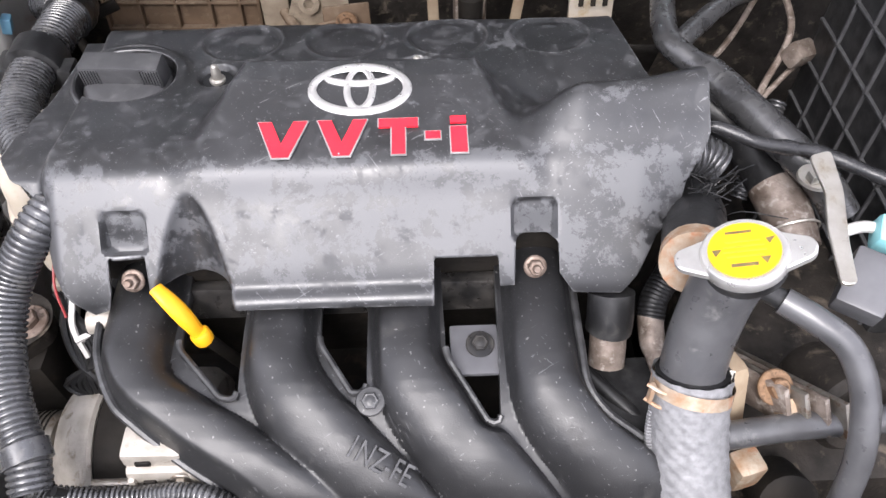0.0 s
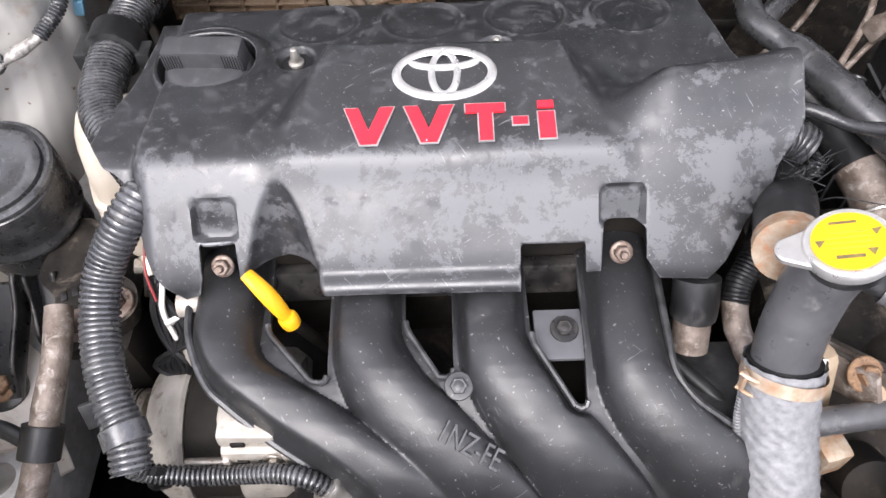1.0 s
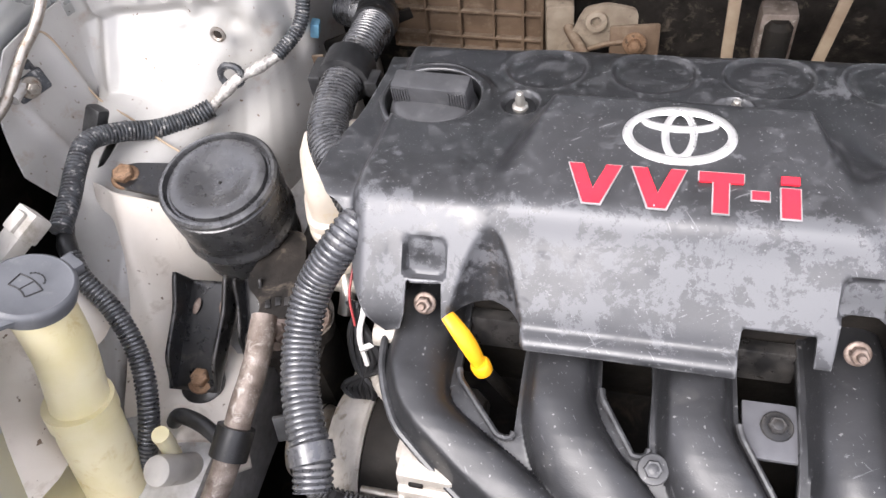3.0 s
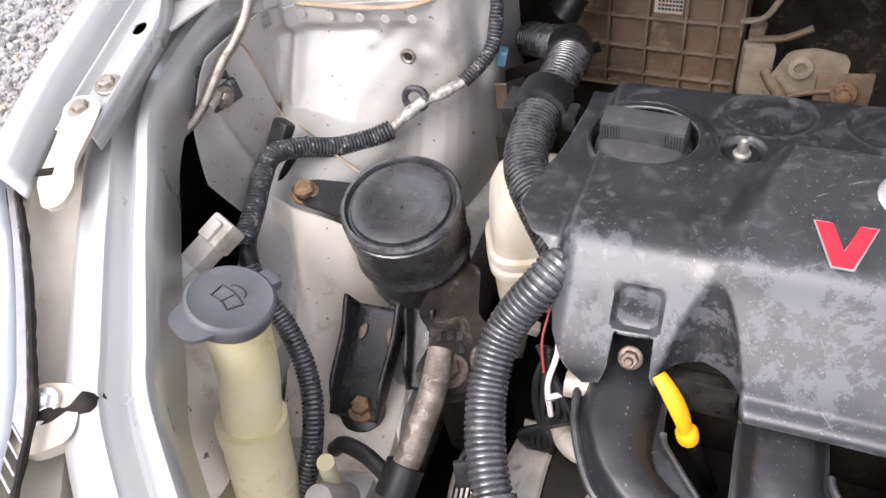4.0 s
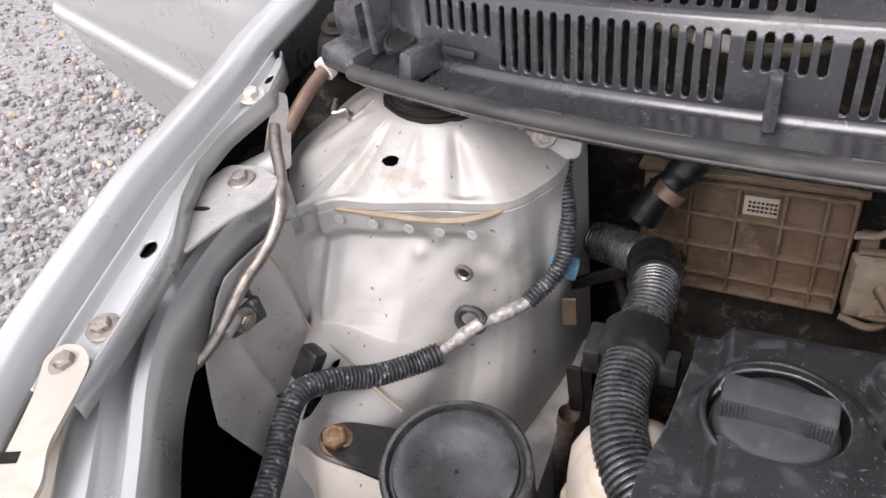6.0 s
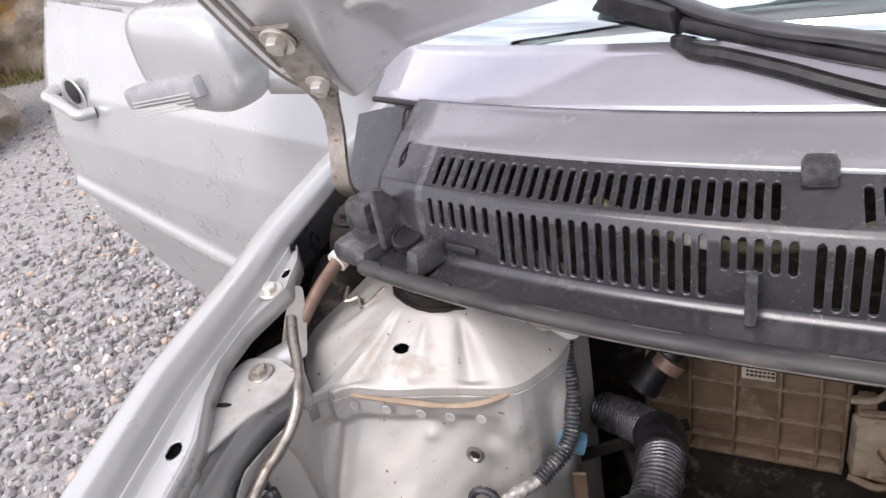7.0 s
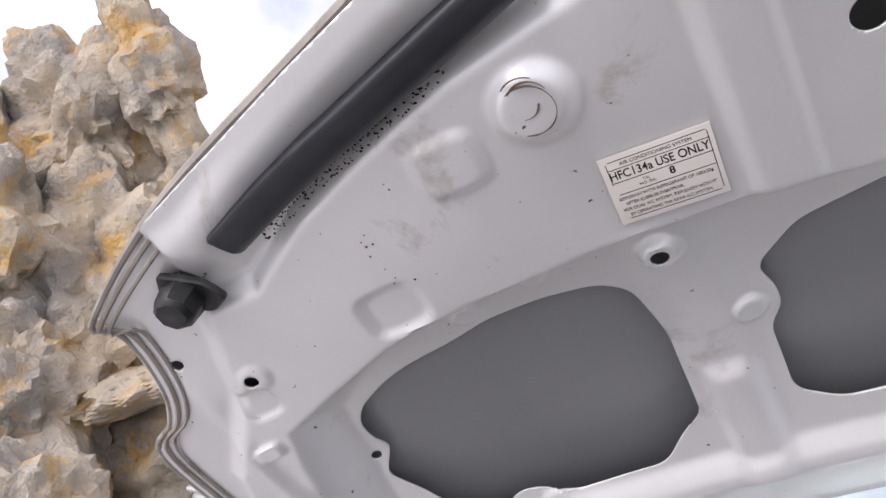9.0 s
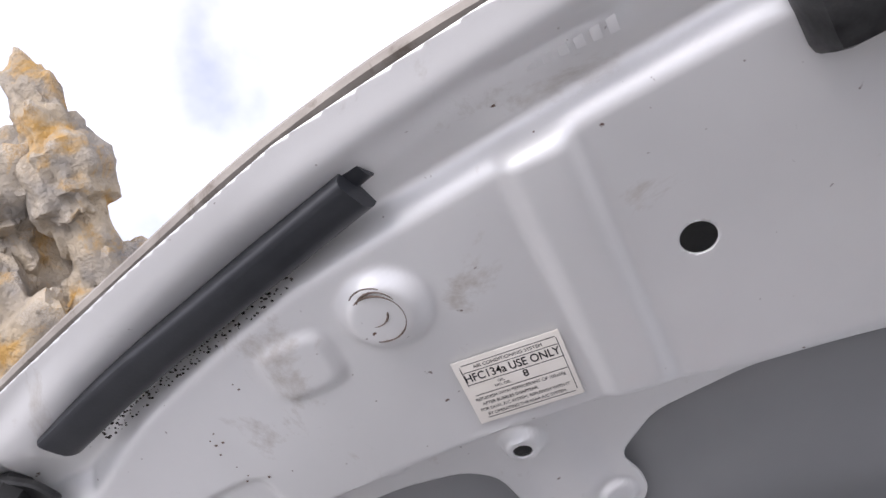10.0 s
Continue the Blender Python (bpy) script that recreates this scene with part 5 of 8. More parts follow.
part("window_rubber", tube(door_path(WIN + WIN[:1], 0.006), 0.007, 6, 0.02), WINDOWK, door, "black window rubber")
part("belt_moulding", tube(door_path([(0.12, 1.0), (0.6, 1.018), (1.155, 1.035)], -0.004), 0.009, 8, 0.03), PAINT, door, "bright belt moulding")
hp = door_path([(0.945, 0.806), (0.975, 0.812), (1.065, 0.828), (1.095, 0.833)], -0.030)
hq = door_path([(0.932, 0.803), (1.112, 0.836)], 0.0)
part("handle", tube([hq[0], hp[0], hp[1], hp[2], hp[3], hq[1]], 0.0165, 12, 0.008, flat=0.8), PAINT, door, "silver pull handle")
cup_m = frame_to(door_path([(1.012, 0.826)], -0.002)[0], -DN, (0, 0, 1))
part("handle_cup", moved(lathe([(0.052, 0.0), (0.05, 0.003), (0.042, 0.001), (0.03, -0.004)], 28, sy=0.9), cup_m), PAINT, door, "round recess behind the handle")
# Flat black disc paints the shade of the recess behind the handle.
part("handle_shade_disc", moved(lathe([(0.03, 0.0008), (0.026, 0.0014), (0.01, 0.001)], 20, sy=0.9), cup_m @ Matrix.Translation((0, 0.014, 0.002))), WINDOWK, door, "black disc standing for the shade in the handle recess")
# door mirror


def mirror_shell():
    bm = bmesh.new()
    bmesh.ops.create_icosphere(bm, subdivisions=4, radius=1.0)
    for v in bm.verts:
        d = v.co
        p = [math.copysign(abs(c) ** 0.62, c) for c in d]
        v.co = Vector((p[0] * 0.108, p[1] * 0.055 * (1 - 0.25 * (p[1] < 0)), p[2] * 0.07 - 0.012 * p[0]))
    bm.verts.index_update()
    geo = [tuple(v.co) for v in bm.verts], [tuple(v.index for v in f.verts) for f in bm.faces]
    bm.free()
    return geo


MM = pose(-0.955, 0.955, 1.014, 0, -5, -16)
mirror = part("door_mirror", moved(mirror_shell(), MM), PAINT, door, "silver door mirror housing")
lamp = part("turn_lamp", moved(block(0.168, 0.034, 0.030, 0.009), MM @ pose(-0.020, -0.042, -0.047, 0, -4, 4)), GREYRIB, door, "clear ribbed turn lamp with an amber bulb")
for i in range(5):
    part("lens_rib", moved(block(0.135, 0.003, 0.0020, 0.0006), MM @ pose(-0.018, -0.0592, -0.056 + 0.0046 * i, 0, -4, 4)), GREYPL2, lamp)
part("bulb", moved(block(0.016, 0.003, 0.010, 0.002), MM @ pose(-0.064, -0.0590, -0.050, 0, -4, 4)), AMBER, lamp, "amber bulb spot")
part("mirror_arm", tube([(-0.86, 0.975, 0.975), (-0.80, 1.0, 0.965), (-0.75, 1.03, 0.965)], 0.025, 10, 0.02), PAINT, door)

# ---- engine cover ----
cover = thing("engine_cover", "scuffed dusty black plastic engine cover with red lettering", "engine cover")
PROF = [(0.560, 0.770), (0.557, 0.795), (0.548, 0.800), (0.48, 0.803), (0.42, 0.812), (0.385, 0.818), (0.366, 0.816), (0.352, 0.803), (0.318, 0.766), (0.308, 0.752), (0.305, 0.744), (0.303, 0.725)]
PS = np.r_[0, np.cumsum([math.hypot(b[0] - a[0], b[1] - a[1]) for a, b in zip(PROF, PROF[1:])])]
PY, PZ = np.array([p[0] for p in PROF]), np.array([p[1] for p in PROF])
FINE = np.linspace(0, PS[-1], 400)
KERN = np.exp(-np.linspace(-2, 2, 35) ** 2)
KERN /= KERN.sum()
FY = np.convolve(np.pad(np.interp(FINE, PS, PY), 17, mode="reflect", reflect_type="odd"), KERN, "valid")
FZ = np.convolve(np.pad(np.interp(FINE, PS, PZ), 17, mode="reflect", reflect_type="odd"), KERN, "valid")
TY, TZ = np.gradient(FY), np.gradient(FZ)
NY, NZ = -TZ / np.hypot(TY, TZ), TY / np.hypot(TY, TZ)
NY, NZ = -NY, -NZ
COVER_OUT = [(-0.284, 0.0), (-0.285, 0.06), (-0.292, 0.12), (-0.300, 0.155), (-0.3015, 0.187), (-0.288, 0.212), (-0.270, 0.236), (-0.266, 0.262), (-0.262, 0.285), (-0.250, 0.305), (-0.2366, 0.317), (-0.226, 0.313), (-0.2225, 0.300),
             (-0.2215, 0.2745), (-0.1965, 0.2735), (-0.1955, 0.300), (-0.1905, 0.309), (-0.1895, 0.298), (-0.180, 0.2935), (-0.165, 0.291), (-0.150, 0.2945), (-0.1415, 0.300), (-0.1405, 0.3105), (-0.0030, 0.3115), (-0.0022, 0.2825), (0.0415, 0.2825),
             (0.0425, 0.304), (0.0525, 0.304), (0.0535, 0.2725), (0.0600, 0.2685), (0.0760, 0.2685), (0.0825, 0.2740), (0.0835, 0.296), (0.0935, 0.311), (0.126, 0.313), (0.136, 0.300), (0.150, 0.272), (0.168, 0.256), (0.172, 0.235),
             (0.187, 0.205), (0.1905, 0.165), (0.183, 0.148), (0.169, 0.125), (0.158, 0.07), (0.151, 0.03), (0.150, 0.0)]
PANEL = [(-0.1412, 0.472), (0.0396, 0.467), (0.052, 0.42), (0.066, 0.385), (0.07, 0.355), (-0.172, 0.355), (-0.165, 0.39)]
COILS = [(-0.151 + 0.083 * i, 0.5265) for i in range(4)]
FILLER, STUDS = (-0.2335, 0.482), ((-0.165, 0.482), (-0.010, 0.485))


def cover_point(X, S):
    y, z = np.interp(S, FINE, FY), np.interp(S, FINE, FZ)
    ny, nz = np.interp(S, FINE, NY), np.interp(S, FINE, NZ)
    o = np.zeros(np.shape(X))
    flat = sm(0.235, 0.20, S)
    o = o - 0.010 * sm(-0.259, -0.268, X + 0.10 * np.clip(0.15 - S, 0, 1) * 0.3) * sm(0.25, 0.20, S) - 0.012 * sm(-0.252, -0.268, X) * sm(0.20, 0.25, S)
    for cx, cy in COILS:
        r = np.hypot((X - cx) / 0.031, (y - cy) / 0.0255)
        o = o - 0.0028 * sm(1.04, 0.90, r) * flat + 0.0008 * np.exp(-((r - 1.07) / 0.05) ** 2) * flat
    for cx, cy in STUDS:
        r = np.hypot(X - cx, y - cy)
        o = o - 0.007 * sm(0.0155, 0.0115, r)
    r = np.hypot(X - FILLER[0], (y - FILLER[1]) / 0.84)
    o = o + 0.004 * sm(0.052, 0.044, r) * sm(0.0, 0.03, y - FILLER[1] + 0.02)
    # rounded lobe at the corner, with a hollow behind it
    ax = np.clip((X - 0.06) / 0.12, 0, 1)
    cs = 0.185 - 0.018 * ax
    o = o + 0.030 * np.exp(-((S - cs) / (0.021 + 0.009 * ax)) ** 2) * sm(0.050, 0.105, X)
    o = o - 0.012 * np.exp(-((S - 0.135) / 0.028) ** 2) * sm(0.05, 0.085, X) * sm(0.19, 0.14, X)
    # the right flank falls away
    o = o - 0.016 * sm(0.135, 0.19, X) * sm(0.20, 0.26, S)
    # pockets above the bolts
    for cx in (-0.209, 0.0665):
        d = ((np.abs(X - cx) / 0.0150) ** 5 + (np.abs(S - 0.2585) / 0.0150) ** 5) ** 0.2
        o = o - 0.0105 * sm(1.08, 0.86, d) * (0.35 + 0.65 * sm(0.244, 0.272, S))
    # arch over the dipstick
    k = np.clip((S - 0.2345) / 0.058, 0, 1.4)
    w = 0.0262 * np.sqrt(k + 1e-6)
    q = np.clip(1 - (np.abs(X + 0.1655) / (w + 1e-6)) ** 2, 0, 1)
    o = o - 0.025 * k ** 0.9 * q ** 1.1 * sm(0.0, 0.45, q)
    # lip along the lower edge
    o = o + 0.0085 * sm(0.2975, 0.3075, S) * sm(-0.142, -0.140, X) * sm(-0.001, -0.003, X)
    o = o + 0.0006 * np.sin(X * 41 + S * 17) * np.sin(S * 33)
    y, z = y + ny * o, z + nz * o
    # raised plateau under emblem and lettering
    pw = sm(0.010, -0.012, in_poly(X, np.interp(S, FINE, FY), PANEL)) * sm(0.246, 0.206, S)
    top = np.minimum(0.8245 + 0.165 * (y - 0.397), 0.8315)
    z = z + (np.maximum(top, z) - z) * pw
    return X, y, z


def cover_cut(X, S):
    d = -in_poly(X, S, COVER_OUT)
    y = np.interp(S, FINE, FY)
    d = np.minimum(d, (np.hypot(X - FILLER[0], (y - FILLER[1]) / 0.86) - 0.0385))
    return d


xs = np.arange(-0.305, 0.194, 0.0016)
ss = np.arange(0, 0.330, 0.0018)
shell = part("shell", sheet(cover_point, xs, ss, cover_cut), COVER, cover, "black plastic cover moulding dulled by dust and scratches")
thicken(shell, 0.0028, (0, 0.5, -1))


def on_cover(x, s):
    """A pose on the cover's surface, y pointing to the back."""
    e = 0.004
    p = [Vector([float(np.ravel(c)[0]) for c in cover_point(np.array([a]), np.array([b]))]) for a, b in ((x, s), (x + e, s), (x, s - e))]
    ex, ey = (p[1] - p[0]).normalized(), (p[2] - p[0]).normalized()
    ez = ex.cross(ey).normalized()
    ey = ez.cross(ex)
    m = Matrix((ex, ey, ez)).transposed().to_4x4()
    m.translation = p[0]
    return m


def s_of_y(y):
    return float(np.interp(-y, -FY, FINE))


LM = on_cover(-0.05, s_of_y(0.385))
LM.translation = Vector((0, 0.385, LM.translation.z + 0.0006))
VEE = [(0, 1), (0.28, 1), (0.5, 0.36), (0.72, 1), (1, 1), (0.66, 0), (0.34, 0)]
GLYPHS = (("V", -0.1185, 0.0335, VEE), ("V", -0.0780, 0.0335, VEE),
          ("T", -0.0365, 0.0265, [(0, 1), (1, 1), (1, 0.76), (0.67, 0.76), (0.67, 0), (0.33, 0), (0.33, 0.76), (0, 0.76)]),
          ("dash", -0.0050, 0.0100, [(0, 0.60), (1, 0.60), (1, 0.40), (0, 0.40)]),
          ("i", 0.0120, 0.0108, [(0, 0.72), (1, 0.72), (1, 0), (0, 0)]))
OUTL = mat("letter_edge", (0.32, 0.31, 0.31), (0.2, 0.2, 0.2), 60, (0.5, 0.6), bump=0.05)
LH = 0.0295


def lettering():
    for name, x0, w, pts in GLYPHS:
        out = [(x0 + px_ * w, (py_ - 0.5) * LH) for px_, py_ in pts][::-1]
        cx, cy = x0 + w / 2, 0
        grow = [(x + (0.0009 if x > cx else -0.0009), y + (0.0009 if y > 0 else -0.0009)) for x, y in out]
        base = part("letter", moved(prism(out, 0.0020, 0.0), LM), RED, cover, "red raised letter", smooth=False)
        part("letter_border", moved(prism(grow, 0.0013), LM), OUTL, base, smooth=False)
    dot = [(0.0120, 0.33 * LH), (0.0228, 0.33 * LH), (0.0228, 0.52 * LH), (0.0120, 0.52 * LH)]
    base = part("letter", moved(prism(dot, 0.0020), LM), RED, cover, "red raised dot of the letter", smooth=False)


lettering()
EM = on_cover(-0.05, s_of_y(0.428))
EM.translation = EM.translation + EM.to_3x3() @ Vector((0, 0, 0.0008))
emblem = part("emblem", moved(tube([(0.0335 * math.cos(a), 0.0205 * math.sin(a), 0) for a in np.linspace(0, 2 * math.pi, 41)], 0.0033, 10, 0.003, flat=0.45), EM), SILVERP, cover, "oval silver ring badge")
part("badge_oval", moved(tube([(0.009 * math.cos(a), 0.0185 * math.sin(a), 0) for a in np.linspace(0, 2 * math.pi, 31)], 0.0026, 10, 0.003, flat=0.5), EM), SILVERP, emblem, "upright inner oval of the badge")
part("badge_oval", moved(tube([(0.024 * math.cos(a), 0.0115 + 0.007 * math.sin(a), 0) for a in np.linspace(0, 2 * math.pi, 31)], 0.0026, 10, 0.003, flat=0.5), EM), SILVERP, emblem, "flat inner oval of the badge")
for x in (-0.209, 0.0675):
    b = bolt((x, 0.322, 0.757), (0, -0.72, 0.62), 0.0058, NUT, cover, washer=1.4, stud=0.005, name="cover_nut", label="rusty flange nut on its stud")
for x, y in STUDS:
    z = 0.797
    # Black disc in the shallow dish paints a deep hole's shade.
    part("stud_hole_disc", moved(lathe([(0.0122, 0.0), (0.0118, 0.0012), (0.004, 0.0008)], 24), frame_to((x, y, z), (0, 0, 1))), WINDOWK, cover, "black disc standing for the shade in the stud's hole")
    part("stud", moved(lathe([(0.0062, 0.001), (0.0062, 0.003), (0.0038, 0.004), (0.0038, 0.009), (0.0030, 0.012), (0.0026, 0.0150), (0.001, 0.016)], 16), frame_to((x, y, z), (0, 0, 1))), ZINC, cover, "bright threaded stud in a dished hole")

# oil filler cap
cap = thing("oil_filler_cap", "black plastic oil filler cap with a ribbed grip bar", "oil cap")
CM = pose(-0.2335, 0.480, 0.786, 4, 0, -4)
part("disc", moved(lathe([(0.031, -0.03), (0.034, 0.0), (0.0355, 0.004), (0.0358, 0.0075), (0.0345, 0.0090), (0.0345, 0.0105), (0.0335, 0.0135), (0.029, 0.0185), (0.022, 0.0200)], 44), CM), GRIPM, cap, "round skirt of the cap")
grip = part("grip", moved(block(0.063, 0.020, 0.022, 0.0025, taper=0.97), CM @ pose(0, 0.004, 0.0125)), GRIPM, cap, "upright grip bar of the cap")
for sx in (-1, 1):
    for i in range(7):
        part("grip_rib", moved(block(0.0012, 0.0016, 0.016, 0.0004), CM @ pose(sx * (0.0165 + 0.0021 * i), -0.0062, 0.0165)), GRIPM, grip)
part("well_lip", moved(lathe([(0.0380, 0.000), (0.0385, 0.0016), (0.0400, 0.0022), (0.0420, 0.0014), (0.0430, -0.002)], 40, close=False), pose(-0.2335, 0.482, 0.803)), COVER, cover, "scuffed lip of the filler well")
well = part("filler_well", moved(lathe([(0.0385, 0.0), (0.037, -0.012), (0.036, -0.035)], 40, close=False), pose(-0.2335, 0.482, 0.803)), COVER, cover, "sunken well round the filler cap")

# ---- intake manifold ----
manifold = thing("intake_manifold", "satin black plastic intake manifold with four curved runners", "intake manifold")
MY = [0.10, 0.13, 0.155, 0.18, 0.21, 0.24, 0.27, 0.33, 0.40]
MZ = [0.52, 0.585, 0.635, 0.672, 0.702, 0.721, 0.7275, 0.728, 0.726]


def man_z(y):
    y = np.asarray(y, float)
    return (np.interp(y, MY, MZ) + np.interp(y - 0.008, MY, MZ) + np.interp(y + 0.008, MY, MZ)) / 3


RUNNERS = ([(-0.204, 0.345), (-0.204, 0.31), (-0.205, 0.276), (-0.193, 0.248), (-0.160, 0.222), (-0.118, 0.196), (-0.075, 0.170), (-0.035, 0.140)],
           [(-0.109, 0.345), (-0.109, 0.305), (-0.108, 0.274), (-0.093, 0.242), (-0.068, 0.213), (-0.040, 0.186), (-0.012, 0.160), (0.015, 0.130)],
           [(-0.0215, 0.345), (-0.0215, 0.305), (-0.021, 0.272), (-0.007, 0.240), (0.0175, 0.209), (0.041, 0.184), (0.065, 0.158), (0.088, 0.130)],
           [(0.0675, 0.345), (0.067, 0.31), (0.0655, 0.270), (0.0735, 0.239), (0.098, 0.212), (0.122, 0.190), (0.148, 0.163), (0.17, 0.135)])
WINS = [rounded(p, 0.006) for p in ([(-0.1835, 0.36), (-0.1805, 0.285), (-0.147, 0.2475), (-0.137, 0.2475), (-0.1385, 0.36)], [(-0.087, 0.36), (-0.083, 0.284), (-0.060, 0.2475), (-0.0505, 0.2495), (-0.0510, 0.36)],
                                    [(0.002, 0.36), (0.0038, 0.272), (0.030, 0.228), (0.0385, 0.228), (0.0430, 0.36)])]
WEB_OUT = rounded([(-0.243, 0.37), (-0.2425, 0.308), (-0.2365, 0.278), (-0.222, 0.249), (-0.206, 0.2335), (-0.175, 0.2125), (-0.142, 0.194), (-0.105, 0.170), (-0.075, 0.13), (-0.065, 0.11), (0.23, 0.11), (0.21, 0.16), (0.165, 0.196), (0.134, 0.2165), (0.112, 0.231), (0.100, 0.249), (0.0985, 0.275), (0.0995, 0.37)], 0.008)


def web_cut(U, V):
    d = -in_poly(U, V, WEB_OUT)
    for w in WINS:
        d = np.minimum(d, in_poly(U, V, w))
    return d


def line_distance(U, V, path):
    d = np.full(U.shape, 1e9)
    for (ax, ay), (bx, by) in zip(path, path[1:]):
        ex, ey = bx - ax, by - ay
        k = np.clip(((U - ax) * ex + (V - ay) * ey) / (ex * ex + ey * ey), 0, 1)
        d = np.minimum(d, np.hypot(U - ax - k * ex, V - ay - k * ey))
    return d


SHIFT = (-0.0065, -0.0025, -0.003, 0.004)
CENTRES = [[tuple(p)[:2] for p in spline([(x + dx * float(sm(0.20, 0.26, y)), y, 0) for x, y in path], 0.008)] for path, dx in zip(RUNNERS, SHIFT)]


def moulding(U, V):
    h = 0 * U
    for path in CENTRES:
        d = line_distance(U, V, path)
        h = np.maximum(h, np.clip(1 - (d / (0.0275 - 0.0022 * sm(0.23, 0.27, V))) ** 2.4, 0, 1) ** 0.62)
    base = man_z(V) - 0.005 + 0.006 * sm(0.235, 0.18, V)
    h = 0.021 * h * (1 - 0.35 * sm(0.20, 0.13, V)) * sm(0.0005, 0.011, web_cut(U, V))
    return U, V, base + h + 0.0005 * np.sin(U * 120) * np.sin(V * 110)


body = part("runner_moulding", sheet(moulding, np.arange(-0.25, 0.225, 0.0014), np.arange(0.105, 0.372, 0.0015), web_cut), MANIFOLD, manifold, "four smooth curved black runners joined by a web")
thicken(body, 0.010)
for w in WINS:
    part("opening_rim", tube([(x, y, float(man_z(y)) - 0.0015) for x, y in w if y < 0.345], 0.0024, 8, 0.004), MANIFOLD, manifold)
part("edge_rim", tube([(x, y, float(man_z(y)) - 0.003) for x, y in [(-0.241, 0.34), (-0.2405, 0.308), (-0.2345, 0.278), (-0.220, 0.249), (-0.204, 0.2345), (-0.173, 0.2135), (-0.14, 0.195), (-0.104, 0.171)]], 0.003, 8, 0.005), MANIFOLD, manifold)
part("edge_rim", tube([(x, y, float(man_z(y)) - 0.003) for x, y in [(0.098, 0.34), (0.097, 0.275), (0.0985, 0.249), (0.110, 0.2315), (0.132, 0.217), (0.163, 0.197)]], 0.003, 8, 0.005), MANIFOLD, manifold)
bolt((-0.0475, 0.2415, 0.722), (0, -0.35, 0.95), 0.0062, MANIFOLD, manifold, washer=1.6, high=0.35, name="boss")
CASTL = mat("scuffed_letters", (0.09, 0.09, 0.092), (0.05, 0.05, 0.051), 200, (0.4, 0.55), bump=0.1)
words("1NZ-FE", 0.0142, 0.0016, CASTL, frame_to((-0.0418, 0.2028, 0.7142), (0.25, -0.39, 0.88), (0.479, 0.84, 0.236)) @ Matrix.Diagonal((1, 1.5, 1, 1)), "moulded_lettering", manifold, "engine code moulded in raised letters", spacing=1.02)
for x, w in ((-0.005, 0.04), (0.08, 0.025)):
    part("plenum_lug", moved(block(w, 0.03, 0.02, 0.005), pose(x, 0.128, 0.59, -60, 0, 0)), MANIFOLD, manifold)
part("plenum", moved(lathe([(0.0, -0.17), (0.05, -0.165), (0.058, -0.15), (0.058, 0.15), (0.05, 0.165), (0.0, 0.17)], 32), pose(0.07, 0.12, 0.545, 0, 90, 0)), MANIFOLD, manifold, "black plenum chamber below the runners")

# engine block under the cover
# Blackened mass closes the view through the manifold, with shade in its colour.
engine = thing("engine_block", "grimy engine block below the cover, blackened for deep shade", "engine")
part("block", moved(block(0.40, 0.21, 0.42, 0.015), pose(-0.055, 0.455, 0.345)), CAVE, engine, "grimy cast engine block, deep shade put into its colour")
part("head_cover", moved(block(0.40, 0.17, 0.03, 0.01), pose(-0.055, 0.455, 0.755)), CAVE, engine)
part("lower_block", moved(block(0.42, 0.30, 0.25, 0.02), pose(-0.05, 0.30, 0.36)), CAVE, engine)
for x in (-0.164, -0.07, 0.02):
    part("bracket", moved(block(0.05, 0.012, 0.03, 0.003), pose(x, 0.337, 0.69, -12, 0, 0)), DARKMETAL, engine)
bolt((0.028, 0.285, 0.7165), (0, -0.1, 1), 0.006, DARKMETAL, engine, high=0.5, name="stay_bolt")
part("stay", moved(block(0.034, 0.04, 0.004, 0.0015), pose(0.024, 0.282, 0.7125)), GREYDK, engine, "small alloy stay behind the manifold")

# ---- left of the engine: looms, mount, washer bottle, alternator ----
big_loom = thing("wiring_loom", "thick ribbed black conduit loom beside the engine cover", "wiring loom", "wiring looms")
part("conduit", tube([(-0.385, 0.690, 0.735), (-0.356, 0.668, 0.748), (-0.328, 0.634, 0.768), (-0.320, 0.58, 0.783), (-0.323, 0.528, 0.785), (-0.322, 0.482, 0.785), (-0.313, 0.446, 0.785), (-0.292, 0.414, 0.783), (-0.268, 0.385, 0.775)],
                     0.0178, 20, ribs=0.0042, depth=0.13), LOOMB, big_loom, "ribbed black plastic conduit")
lc = part("loom_clip", tube([(-0.3235, 0.542, 0.7845), (-0.3235, 0.516, 0.7850)], 0.0228, 20, 0.004), BLACK, big_loom, "wide black plastic clip round the conduit")
part("clip_tab", moved(block(0.012, 0.03, 0.022, 0.003), pose(-0.349, 0.528, 0.768)), BLACK, lc)
part("clip_tab", moved(block(0.012, 0.02, 0.016, 0.003), pose(-0.298, 0.522, 0.772)), BLACK, lc)
part("taped_joint", tube([(-0.330, 0.640, 0.766), (-0.325, 0.622, 0.771), (-0.322, 0.600, 0.778)], 0.0205, 16, 0.004, wobble=0.12), TAPE, big_loom, "black tape wrapped round the elbow")

front_loom = thing("wiring_loom", "long ribbed grey-black conduit hanging in front of the alternator", "wiring loom", "wiring looms")
part("conduit", tube([(-0.262, 0.368, 0.788), (-0.273, 0.348, 0.783), (-0.294, 0.325, 0.755), (-0.2985, 0.295, 0.735), (-0.292, 0.262, 0.722), (-0.282, 0.237, 0.713), (-0.273, 0.219, 0.706), (-0.268, 0.198, 0.696)],
                     0.0142, 18, ribs=0.0044, depth=0.12), LOOM, front_loom, "ribbed conduit, scuffed grey")
